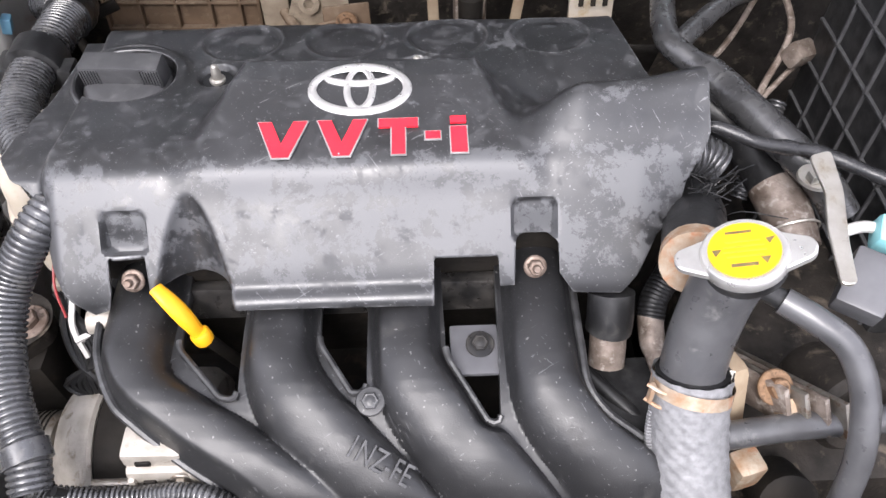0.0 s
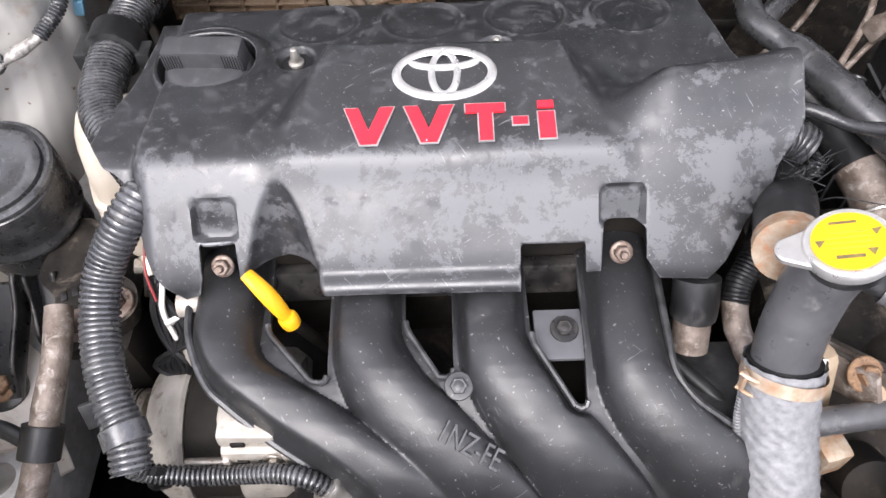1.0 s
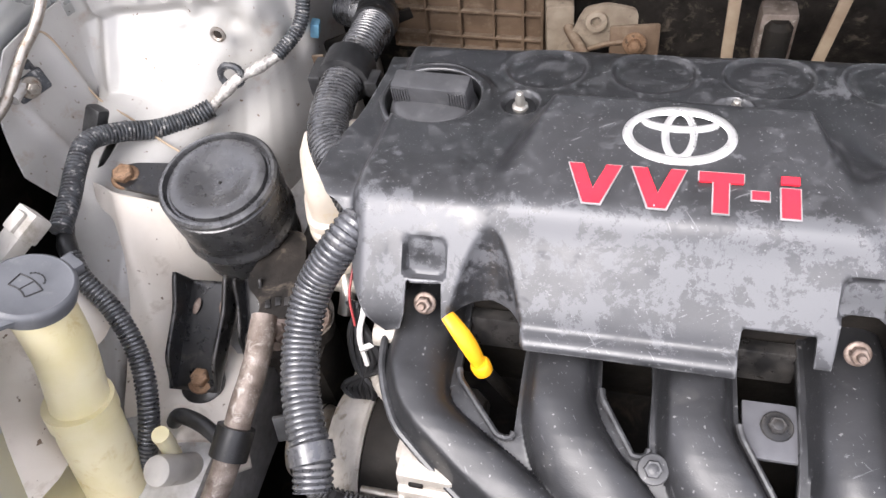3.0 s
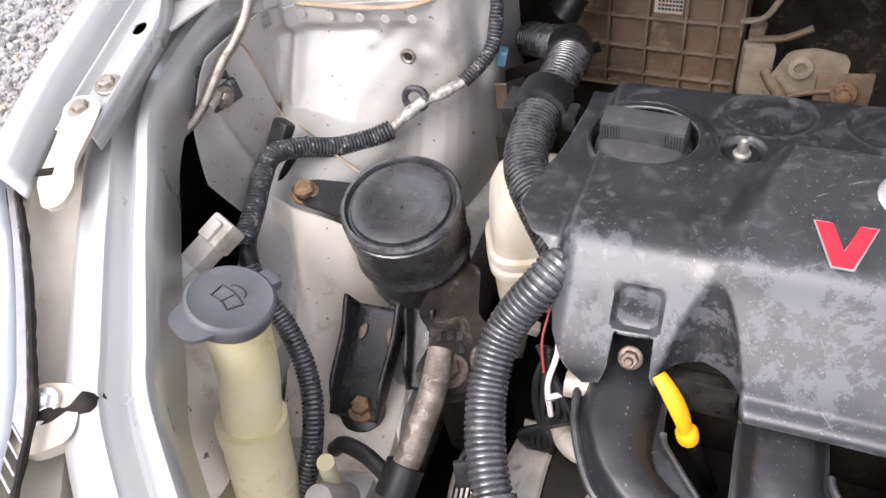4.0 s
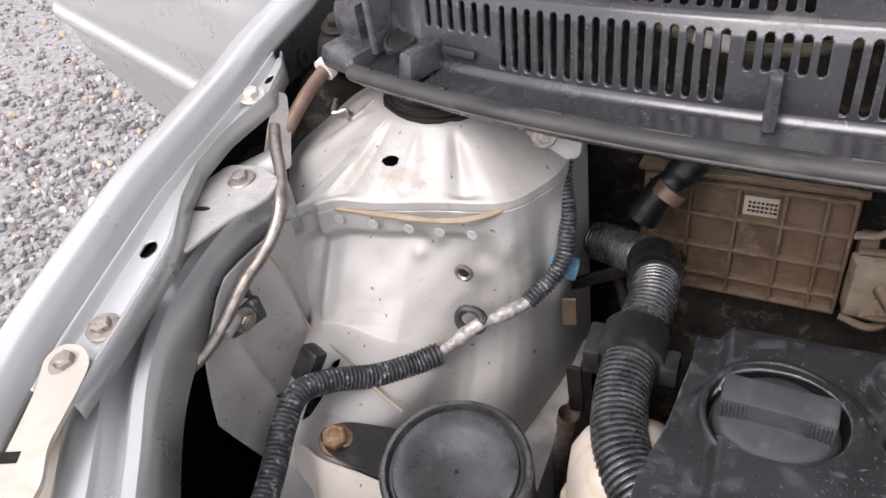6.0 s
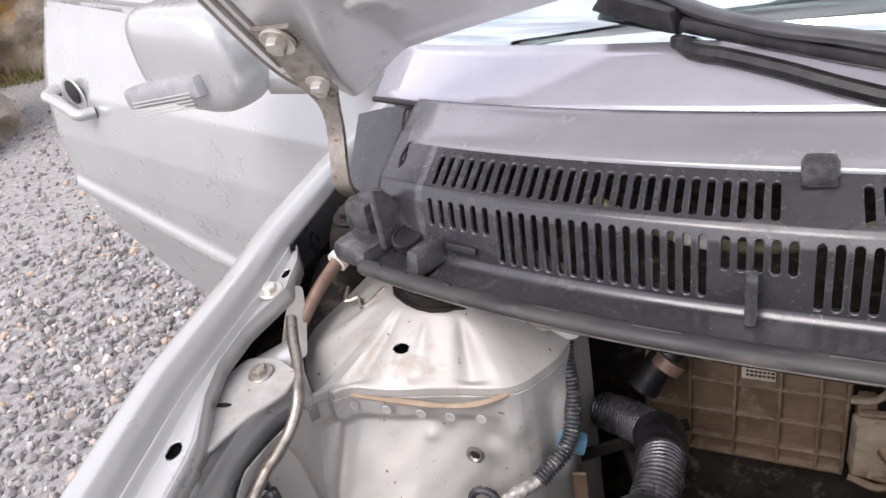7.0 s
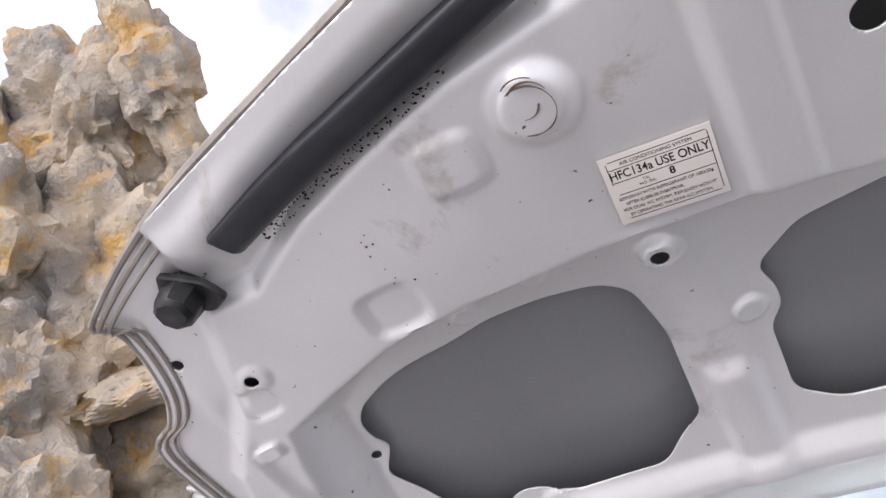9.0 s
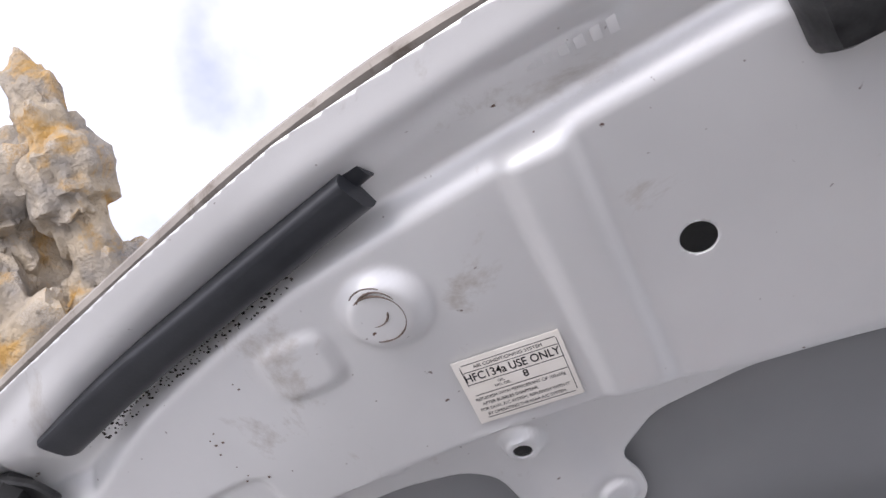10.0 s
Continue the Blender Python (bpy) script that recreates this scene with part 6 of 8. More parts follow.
part("band_clip", tube([(-0.2765, 0.226, 0.709), (-0.2715, 0.215, 0.704)], 0.0163, 18, 0.003), LOOM, front_loom, "ribbed band round the conduit")
part("loom_tongue", moved(block(0.022, 0.004, 0.02, 0.001), pose(-0.293, 0.232, 0.70, -30, 0, 20)), BLACK, front_loom)
low_loom = thing("wiring_loom", "thin ribbed black conduit running along below the manifold", "wiring loom", "wiring looms")
part("conduit", tube([(-0.268, 0.200, 0.700), (-0.258, 0.200, 0.688), (-0.235, 0.200, 0.681), (-0.203, 0.200, 0.681), (-0.172, 0.197, 0.690), (-0.150, 0.192, 0.692), (-0.134, 0.186, 0.680), (-0.124, 0.180, 0.66)], 0.0072, 12, ribs=0.0036, depth=0.2), LOOMB, low_loom)
part("foil_wrap", tube([(-0.139, 0.188, 0.685), (-0.130, 0.184, 0.674), (-0.126, 0.181, 0.664)], 0.0095, 10, 0.003, wobble=0.3), ZINC, low_loom, "crumpled foil tape on the loom's end")
for i, (r, m_, off) in enumerate(((0.006, RUBBER, 0), (0.004, TAPE, 0.008), (0.0035, TAPE, 0.014))):
    part("branch", tube([(-0.268 + off, 0.199, 0.697), (-0.262 + off, 0.203, 0.675), (-0.272 + off * 0.3, 0.21, 0.64), (-0.26, 0.23, 0.60)], r, 8, 0.005), m_, low_loom)

# sensor wires behind the loom
wires = thing("sensor_wires", "tangle of thin black, red and white wires beside the engine", "wires")
part("wire", tube([(-0.262, 0.345, 0.765), (-0.258, 0.325, 0.742), (-0.262, 0.31, 0.72), (-0.258, 0.30, 0.695)], 0.0022, 6, 0.004), WIRE_W, wires, "white wire")
part("wire", tube([(-0.268, 0.345, 0.762), (-0.270, 0.328, 0.744), (-0.266, 0.315, 0.725)], 0.001, 6, 0.004), WIRE_R, wires, "red wire")
for k in range(6):
    part("wire", tube([(-0.264 - 0.002 * k, 0.33, 0.735), (-0.272 + 0.006 * k, 0.315 - 0.003 * k, 0.715 - 0.003 * k), (-0.268 + 0.004 * k, 0.30, 0.69), (-0.255 - 0.005 * k, 0.29, 0.672), (-0.262 + 0.003 * k, 0.283, 0.652)], 0.0026, 6, 0.005), TAPE, wires)
part("tape_tag", moved(block(0.012, 0.004, 0.014, 0.001), pose(-0.259, 0.31, 0.700, 20, 0, 30)), WIRE_W, wires, "pale tape tag")
part("plug", moved(block(0.022, 0.018, 0.014, 0.003), pose(-0.238, 0.318, 0.690, 0, 10, 0)), BLACK, wires, "black connector plug")

# engine mount
mount = thing("engine_mount", "round black rubber engine mount with bolted steel brackets", "engine mount")
MNT = frame_to((-0.4195, 0.4285, 0.748), (0.03, -0.10, 1.0))
part("rubber_body", moved(lathe([(0.03, -0.110), (0.045, -0.105), (0.0475, -0.095), (0.0478, -0.066), (0.0505, -0.0635), (0.0520, -0.0600), (0.0516, -0.0560), (0.0496, -0.0535), (0.0490, -0.0500), (0.0505, -0.040), (0.0518, -0.028), (0.0522, -0.012), (0.0520, -0.0075), (0.0505, -0.0065), (0.0505, -0.0052), (0.0522, -0.0042), (0.0520, -0.0012), (0.0500, 0.0010), (0.0475, 0.0012),
                                 (0.0452, -0.0034), (0.0436, -0.0034), (0.0424, 0.0004), (0.039, 0.0015), (0.029, -0.0010), (0.018, -0.0048), (0.009, -0.0068), (0.003, -0.0070)], 56), MNT), RUBBERS, mount, "ribbed black rubber body with a dished top")
part("centre_dimple", moved(lathe([(0.0016, 0.0), (0.0012, 0.0006)], 10), MNT @ Matrix.Translation((0, 0, -0.007))), CAVE, mount)
arm = part("arm", moved(prism(rounded([(0.0, -0.020), (0.0, 0.022), (-0.055, 0.018), (-0.085, 0.013), (-0.10, 0.0), (-0.085, -0.014), (-0.05, -0.018)][::-1], 0.010), 0.005, 0.0012), pose(-0.430, 0.435, 0.7235, 0, 8, 3)), DARKMETAL, mount, "black steel arm")
bolt((-0.514, 0.429, 0.737), (0.1, -0.15, 1), 0.0095, RUST, mount, washer=1.35, high=0.75, name="mount_bolt", label="rusty hexagon bolt")


def channel(length, w0, w1, wall, t=0.004):
    """A pressed U-channel along -y: floor and two standing walls, flared at the far end."""
    def f(U, V):
        w = w0 + (w1 - w0) * V
        k = np.clip((np.abs(U) - 0.6) / 0.4, 0, 1)
        x = np.sign(U) * np.minimum(np.abs(U) / 0.6, 1) * w * 0.5
        zz = wall * k * (1 - 0.75 * sm(0.70, 1.0, V)) * (1.0 + 0.45 * sm(0.35, 0.0, V))
        return x, -V * length, zz
    return sheet(f, np.linspace(-1, 1, 41), np.linspace(0, 1, 25))


CHM = pose(-0.4300, 0.376, 0.667, 23, 0, 3)
ch = part("lower_bracket", moved(channel(0.098, 0.044, 0.038, 0.021), CHM), DARKMETAL, mount, "black U-shaped steel bracket")
thicken(ch, 0.0035)
for sx in (-1, 1):
    part("bracket_slot", moved(lathe([(0.0035, 0.0), (0.003, 0.0006)], 14, sy=2.2), CHM @ pose(0.0125 * sx, -0.024, 0.0022, 0, 0, 8 * sx)), NUT, mount, "worn slot in the bracket")
part("bracket_foot", moved(lathe([(0.020, 0.0), (0.020, 0.003), (0.0185, 0.004)], 28), frame_to((-0.4235, 0.2965, 0.6255), (0.02, -0.25, 1))), DARKMETAL, mount)
bolt((-0.4235, 0.2975, 0.6295), (0.02, -0.25, 1), 0.0086, RUST, mount, washer=1.6, high=0.7, name="mount_bolt", label="rusty hexagon bolt")
ch2 = part("side_bracket", moved(channel(0.07, 0.020, 0.016, 0.016), pose(-0.394, 0.384, 0.666, 36, 0, 10)), DARKMETAL, mount, "black steel side bracket")
thicken(ch2, 0.0035)
plate = part("engine_side_bracket", moved(prism(rounded([(-0.385, 0.43), (-0.392, 0.372), (-0.368, 0.352), (-0.372, 0.315), (-0.352, 0.301), (-0.330, 0.312), (-0.305, 0.338), (-0.312, 0.362), (-0.345, 0.378), (-0.36, 0.43)][::-1], 0.01), 0.018, 0.003), pose(0, 0, 0.660)), GRIME, mount,
             "cast black engine-side bracket with raised marks")
for p in ((-0.346, 0.324, 0.678), (-0.321, 0.343, 0.678)):
    bolt(p, (0.02, -0.12, 1), 0.0088, NUT, mount, washer=1.7, high=0.75, name="mount_bolt", label="dark hexagon bolt")
for i, (x, y) in enumerate(((-0.366, 0.352), (-0.358, 0.356), (-0.350, 0.357), (-0.344, 0.346))):
    part("cast_mark", moved(block(0.005, 0.009, 0.0012, 0.0004), pose(x, y, 0.678, 0, 0, 20)), DARKMETAL, plate)
part("bracket_drop", moved(block(0.05, 0.05, 0.10, 0.012), pose(-0.335, 0.335, 0.560)), CAVE, mount)

# white plastic reservoir
res = thing("fluid_reservoir", "aged cream plastic reservoir tucked beside the engine cover", "reservoir")


def reservoir_body():
    prof = [(0.0, 0.004), (0.022, 0.0), (0.031, 0.006), (0.0335, 0.016), (0.0360, 0.050), (0.0402, 0.053), (0.0406, 0.056), (0.0402, 0.059), (0.0372, 0.061), (0.0372, 0.064), (0.0404, 0.066), (0.0408, 0.069), (0.0404, 0.072), (0.0368, 0.075), (0.0362, 0.100), (0.0345, 0.120), (0.028, 0.136), (0.014, 0.145), (0.0, 0.147)]
    v, f = lathe(prof, 40)
    out = []
    for x, y, z in v:
        r = max(math.hypot(x, y), 1e-6)
        x = x if abs(x) + abs(y) > 1e-6 else 1e-6
        k = (abs(x / r) ** 4 + abs(y / r) ** 4) ** -0.25
        out.append((x * k * 0.98, y * k * 0.86, z))
    return out, f


part("body", moved(reservoir_body(), pose(-0.312, 0.436, 0.645, -6, 4, 25)), TANK, res, "cream plastic body with a moulded seam")
part("hose_tail", tube([(-0.314, 0.40, 0.665), (-0.310, 0.388, 0.655), (-0.312, 0.375, 0.64)], 0.007, 10, 0.004), ZINC, res, "small metal clip end")
for sx in (-1, 1):
    part("bracket_bolt", moved(block(0.012, 0.010, 0.010, 0.002), pose(-0.311 + 0.009 * sx, 0.392, 0.655, 0, 20, 10)), ALLOY, res)
fill = thing("filler_pipe", "thin dirty metal pipe with an open end behind the engine", "pipe")
part("pipe", tube([(-0.3773, 0.548, 0.664), (-0.3805, 0.547, 0.640), (-0.389, 0.543, 0.585), (-0.41, 0.53, 0.48)], 0.0078, 14, 0.006, ends=False), PIPE, fill)
part("pipe_mouth", tube([(-0.3765, 0.548, 0.669), (-0.3785, 0.548, 0.655)], 0.0092, 14, 0.004, ends=False), COPPER, fill, "copper-coloured open mouth")
part("stay", moved(block(0.012, 0.004, 0.06, 0.001), pose(-0.372, 0.556, 0.665, 5, 0, 0)), CAVE, fill)

# washer bottle
washer = thing("washer_bottle", "yellowed washer bottle neck with a dark grey flip cap", "washer bottle")
CAPM = frame_to((-0.4487, 0.2555, 0.8262), (0.30, 0.22, 1.0), (0.25, 1, 0)) @ Matrix.Scale(0.835, 4)
part("neck", tube([(-0.4515, 0.2530, 0.815), (-0.4530, 0.2510, 0.795), (-0.457, 0.244, 0.755), (-0.462, 0.225, 0.70), (-0.462, 0.208, 0.645), (-0.462, 0.19, 0.58), (-0.464, 0.17, 0.50)], lambda t: 0.0215 + 0.0035 * float(sm(0.3, 0.42, t)) + 0.006 * float(sm(0.6, 0.9, t)), 24, 0.006), NECK, washer, "yellowed translucent filler neck")
part("neck_collar", tube([(-0.4615, 0.2285, 0.715), (-0.462, 0.2245, 0.70)], 0.0262, 24, 0.003), NECK, washer)
part("bottle", moved(block(0.16, 0.10, 0.20, 0.03, taper=0.9), pose(-0.53, 0.17, 0.42)), NECK, washer, "yellowed bottle body below")
lid = part("lid", moved(lathe([(0.0, -0.017), (0.027, -0.017), (0.0325, -0.014), (0.0348, -0.004), (0.0348, 0.0), (0.0335, 0.0022), (0.0315, 0.0030), (0.0300, 0.0022), (0.015, 0.0032), (0.0, 0.0036)], 48), CAPM), GREYCAP, washer, "dark grey round flip lid")
part("lid_tab", moved(prism(rounded([(-0.024, -0.012), (0.024, -0.012), (0.015, -0.047), (-0.012, -0.047)], 0.01), 0.006, 0.0015), CAPM @ pose(0.002, 0, -0.005, 4, 0, -14)), GREYCAP, lid)
part("lid_hinge", moved(block(0.018, 0.012, 0.010, 0.002), CAPM @ pose(0.006, 0.036, -0.008, 0, 0, -10)), GREYCAP, lid)
# raised symbol: a screen outline with spray drops
SY = CAPM @ pose(0, 0, 0.0034, 0, 0, -8) @ Matrix.Diagonal((1.05, 1.05, 1, 1))
for a, b in (((-0.012, 0.002), (0.012, 0.002)), ((-0.009, -0.010), (0.009, -0.010)), ((-0.012, 0.002), (-0.009, -0.010)), ((0.012, 0.002), (0.009, -0.010)), ((0.0, -0.009), (0.001, 0.004))):
    part("symbol_line", moved(tube([(a[0], a[1], 0), ((a[0] + b[0]) / 2, (a[1] + b[1]) / 2 + (0.002 if a[1] == b[1] else 0), 0), (b[0], b[1], 0)], 0.0007, 6, 0.002), SY), INK, lid)
for k in range(7):
    a = math.pi * (0.15 + 0.7 * k / 6)
    part("symbol_drop", moved(block(0.002, 0.001, 0.0008, 0.0003), SY @ pose(0.008 * math.cos(a), 0.004 + 0.007 * math.sin(a), 0, 0, 0, math.degrees(a) - 90)), INK, lid)

# spare connector
conn = thing("wiring_connector", "loose grey-beige plastic wiring connector with green and white wires", "connector")
CNM = Matrix.Translation((-0.5215, 0.291, 0.792)) @ Matrix.Scale(0.82, 4) @ (Vector((-0.42, -0.86, -0.30)).to_track_quat("Y", "Z").to_matrix().to_4x4())
part("shell", moved(block(0.026, 0.036, 0.016, 0.0025), CNM @ pose(0, -0.022, -0.008)), GREYPL, conn, "ribbed connector housing")
part("front_collar", moved(block(0.030, 0.026, 0.020, 0.003), CNM @ pose(0, -0.042, -0.010)), GREYPL, conn)
part("latch", moved(block(0.012, 0.020, 0.005, 0.0015), CNM @ pose(0, -0.040, 0.009)), GREYPL, conn)
part("rear_barrel", moved(block(0.022, 0.026, 0.015, 0.003), CNM @ pose(0, 0.006, -0.0075)), GREYPL2, conn, "paler rear part of the connector")
for k in range(6):
    part("wire", tube([tuple(CNM @ Vector((-0.008 + 0.0032 * k, 0.018, -0.002 + 0.003 * (k % 2)))), tuple(CNM @ Vector((-0.010 + 0.003 * k, 0.032, -0.006))), (-0.545 + 0.001 * k, 0.272 + 0.003 * k, 0.772), (-0.562, 0.282 + 0.002 * k, 0.772), (-0.58, 0.29, 0.76)], 0.0014, 6, 0.003), (WIRE_G, WIRE_W, TAPE, WIRE_G, WIRE_W, TAPE)[k], conn)

# loom along the strut tower
tl = thing("tower_loom", "worn taped wiring loom clipped along the strut tower", "wiring loom", "wiring looms")
part("upper_conduit", tube([(-0.4010, 0.6835, 0.8880), (-0.4040, 0.6655, 0.8580), (-0.4030, 0.6485, 0.8310), (-0.3950, 0.6285, 0.8030), (-0.3960, 0.6035, 0.7770), (-0.4140, 0.5755, 0.7615)], 0.0072, 12, ribs=0.0034, depth=0.2), LOOM_WORN, tl, "dark ribbed conduit flecked with old paint")
part("foil_part", tube([(-0.4140, 0.5755, 0.7615), (-0.4320, 0.5595, 0.7570), (-0.4480, 0.5485, 0.7530), (-0.4640, 0.5375, 0.7410), (-0.4780, 0.5305, 0.7300)], 0.0055, 10, 0.003, wobble=0.45), FOIL, tl, "crumpled bright taped section")
part("mid_conduit", tube([(-0.4760, 0.5315, 0.7315), (-0.4930, 0.5155, 0.7300), (-0.5130, 0.4915, 0.7380), (-0.5330, 0.4655, 0.7560), (-0.5440, 0.4405, 0.7670), (-0.5410, 0.4135, 0.7640), (-0.5310, 0.3805, 0.7600), (-0.5220, 0.3485, 0.7590)], 0.0094, 14, ribs=0.0036, depth=0.2), LOOM_WORN, tl, "worn grey ribbed conduit")
part("taped_tail", tube([(-0.526, 0.357, 0.751), (-0.518, 0.342, 0.748), (-0.507, 0.330, 0.742)], 0.0075, 10, 0.004, wobble=0.2), TAPE, tl)
part("tail_conduit", tube([(-0.512, 0.335, 0.746), (-0.50, 0.322, 0.735), (-0.475, 0.308, 0.715), (-0.452, 0.286, 0.695), (-0.437, 0.258, 0.675), (-0.437, 0.225, 0.64), (-0.46, 0.19, 0.59)], 0.0088, 12, ribs=0.0036, depth=0.16), LOOM, tl, "dark ribbed conduit going down")
part("ring_clip", moved(tube([(0.0105 * math.cos(a), 0.0105 * math.sin(a), 0) for a in np.linspace(0, 6.2, 14)], 0.0035, 8, 0.004, wobble=0.4), frame_to((-0.4530, 0.5495, 0.7570), (0.1, -0.9, 0.2))), LOOM_WORN, tl, "taped ring clip on the tower")
part("blue_clip", moved(block(0.009, 0.012, 0.016, 0.002), pose(-0.393, 0.622, 0.752, 0, 15, 10)), BLUE, tl, "pale blue plastic clip")
part("blue_clip", moved(block(0.006, 0.010, 0.020, 0.002), pose(-0.410, 0.622, 0.755, 0, 15, 10)), BLUE, tl)
part("push_clip", moved(block(0.018, 0.014, 0.030, 0.004), pose(-0.5575, 0.4615, 0.752, -35, 10, -20)), BLACK, tl, "dark clip with cable tie")
part("cable_tie", tube([(-0.560, 0.452, 0.752), (-0.566, 0.440, 0.756)], 0.0012, 6, 0.003), TAPE, tl)

# brace with bolt on the apron, stay rod
stay = thing("bonnet_stay_rod", "grey metal rod looped through a fork clip on the apron", "rod")
part("rod", tube([(-0.6245, 0.598, 0.886), (-0.6120, 0.5775, 0.8790), (-0.5950, 0.5542, 0.8739), (-0.5790, 0.5294, 0.8743), (-0.5770, 0.5169, 0.8638), (-0.5790, 0.5040, 0.8533), (-0.5870, 0.4924, 0.8404), (-0.5940, 0.4798, 0.8313), (-0.604, 0.44, 0.806), (-0.612, 0.41, 0.800), (-0.64, 0.35, 0.785)], 0.0048, 12, 0.006), STEEL, stay)
part("rod_sleeve", tube([(-0.603, 0.480, 0.8075), (-0.602, 0.448, 0.8055)], 0.0068, 12, 0.004), BAY, stay)
part("fork_clip", moved(prism(rounded([(-0.009, 0.0), (-0.011, 0.030), (-0.006, 0.034), (-0.004, 0.016), (0.004, 0.014), (0.006, 0.034), (0.011, 0.030), (0.009, 0.0), (0.004, -0.028), (-0.004, -0.028)], 0.003), 0.003, 0.0006), frame_to((-0.6245, 0.602, 0.882), (0.75, -0.35, 0.5), (0.2, 0.6, 1)) @ pose(0, 0, 0, 0, 0, 180)), ZINC, stay, "bent silver fork clip")
br = thing("apron_clip_plate", "small black clip plate bolted to the apron", "bracket")
part("plate", moved(prism(rounded([(-0.014, -0.009), (0.018, -0.011), (0.018, 0.010), (-0.012, 0.011)], 0.003), 0.003, 0.0006), frame_to((-0.600, 0.4685, 0.802), (1, -0.35, 0.15), (0, 0, 1))), LOOM_WORN, br)
bolt((-0.597, 0.4675, 0.8025), (1, -0.35, 0.15), 0.0058, STEEL, br, name="bolt", high=0.8)
part("roll", moved(tube([(0, -0.012, 0), (0, 0.012, 0)], 0.0052, 10, 0.004), frame_to((-0.602, 0.482, 0.8055), (1, -0.35, 0.15), (0, 0, 1))), LOOM_WORN, br)

# bolts along the wing and the apron bracket plate
plate = thing("apron_bracket", "silver pressed bracket plate bolted beside the strut tower", "bracket")
part("plate", moved(prism(rounded([(-0.650, 0.515), (-0.641, 0.553), (-0.612, 0.556), (-0.586, 0.543), (-0.584, 0.520), (-0.600, 0.49), (-0.61, 0.45), (-0.628, 0.45)][::-1], 0.008), 0.003, 0.001), pose(0, 0.0, 0.8755)), BAY, plate)
bolt((-0.617, 0.536, 0.8785), (0, -0.1, 1), 0.0062, STEEL, plate, high=0.7)
# Dark disc painted for the shade in the plate's slot.
part("slot_mark", moved(lathe([(0.006, 0), (0.005, 0.0004)], 16, sx=1.2, sy=0.45), pose(-0.6265, 0.498, 0.8787, 0, 0, 10)), CAVE, plate)
wb = thing("wing_bolts", "row of plated hexagon bolts along the wing flange", "bolts")
for p, m_ in (((-0.6175, 0.352, 0.8765), STEEL), ((-0.616, 0.382, 0.8765), STEEL), ((-0.643, 0.606, 0.907), ZINC)):
    bolt(p, (0.05, -0.12, 1), 0.0064, m_, wb, high=0.7)
lb = thing("lamp_bracket", "cream plastic headlamp bracket bolted under the wing", "bracket")
tongue = part("tongue", moved(prism(rounded([(-0.632, 0.352), (-0.628, 0.362), (-0.614, 0.364), (-0.602, 0.356), (-0.598, 0.343), (-0.590, 0.305), (-0.577, 0.286), (-0.576, 0.272), (-0.586, 0.266), (-0.606, 0.285), (-0.616, 0.318), (-0.622, 0.335)], 0.006), 0.005, 0.0015), pose(0, 0.003, 0.8256, 7.86, 0, 0)), CREAM, lb, "cream plastic tongue")
# Dark patch painted for the shade in a square hole.
part("square_hole_patch", moved(block(0.012, 0.007, 0.001, 0.0003), pose(-0.606, 0.293, 0.8705, 0, 0, 20)), CAVE, lb)
part("foot", moved(prism(rounded([(-0.508, 0.158), (-0.484, 0.164), (-0.468, 0.138), (-0.488, 0.122), (-0.512, 0.132)], 0.008), 0.012, 0.003), pose(0, 0, 0.838)), TANK, lb)
bolt((-0.497, 0.148, 0.850), (0, 0, 1), 0.008, SILVERP, lb, washer=1.5, high=0.2, name="screw")

for x, y, w in ((-0.566, 0.206, 0.016), (-0.535, 0.152, 0.012)):
    part("frame_tab", moved(prism(rounded([(-w, -0.006), (w, -0.009), (w, 0.004), (-0.2 * w, 0.010)], 0.003), 0.006, 0.001), pose(x, y, 0.8465, 0, 0, -52)), TANK, lb, "cream moulded tab")
part("grime", tube([(-0.500, 0.140, 0.8485), (-0.488, 0.146, 0.8485), (-0.476, 0.156, 0.846), (-0.470, 0.166, 0.842)], 0.0055, 10, 0.0025, wobble=1.1), CAVE, lb, "dark flaking dirt round the screw")
# headlamp edge
lamp = thing("headlamp", "clear headlamp with a ribbed inner edge below the wing", "headlamp")


LAMP_EDGE = [(-0.645, 0.3, 0.858), (-0.6501, 0.2871, 0.856), (-0.6039, 0.2447, 0.856), (-0.5684, 0.2097, 0.856), (-0.5389, 0.1788, 0.856), (-0.5136, 0.1516, 0.856), (-0.498, 0.1312, 0.856), (-0.44, 0.02, 0.848)]


def lamp_shell(U, V):
    k = np.asarray(V) * (len(LAMP_EDGE) - 1)
    n = np.arange(len(LAMP_EDGE))
    x, y, z = (np.interp(k, n, [p[i] for p in LAMP_EDGE]) for i in range(3))
    return x - 0.10 * U, y - 0.075 * U, z + 0.012 * np.sin(np.minimum(U, 0.3) * 5) - 0.085 * U ** 2


ls = part("lens", sheet(lamp_shell, np.linspace(0, 1, 24), np.linspace(0, 1, 40)), LAMPMAT, lamp, "glossy lens, white sky reflection put into its colour")
thicken(ls, 0.003)
for i in range(90):
    v = 0.02 + 0.9 * i / 89
    a = [float(c) for c in lamp_shell(np.array(0.0), np.array(v))]
    part("lens_rib", moved(block(0.0135, 0.0013, 0.0014, 0.0003), pose(a[0] + 0.0045, a[1], a[2] - 0.0008, 0, 6, -28)), GREYRIB, lamp)
part("gasket", tube([(float(lamp_shell(np.array(0.0), np.array(v))[0]) + 0.0135, float(lamp_shell(np.array(0.0), np.array(v))[1]), float(lamp_shell(np.array(0.0), np.array(v))[2]) + 0.001) for v in np.linspace(0.02, 0.95, 9)], 0.0025, 8, 0.006, wobble=0.5), CAVE, lamp, "ragged dark gasket")

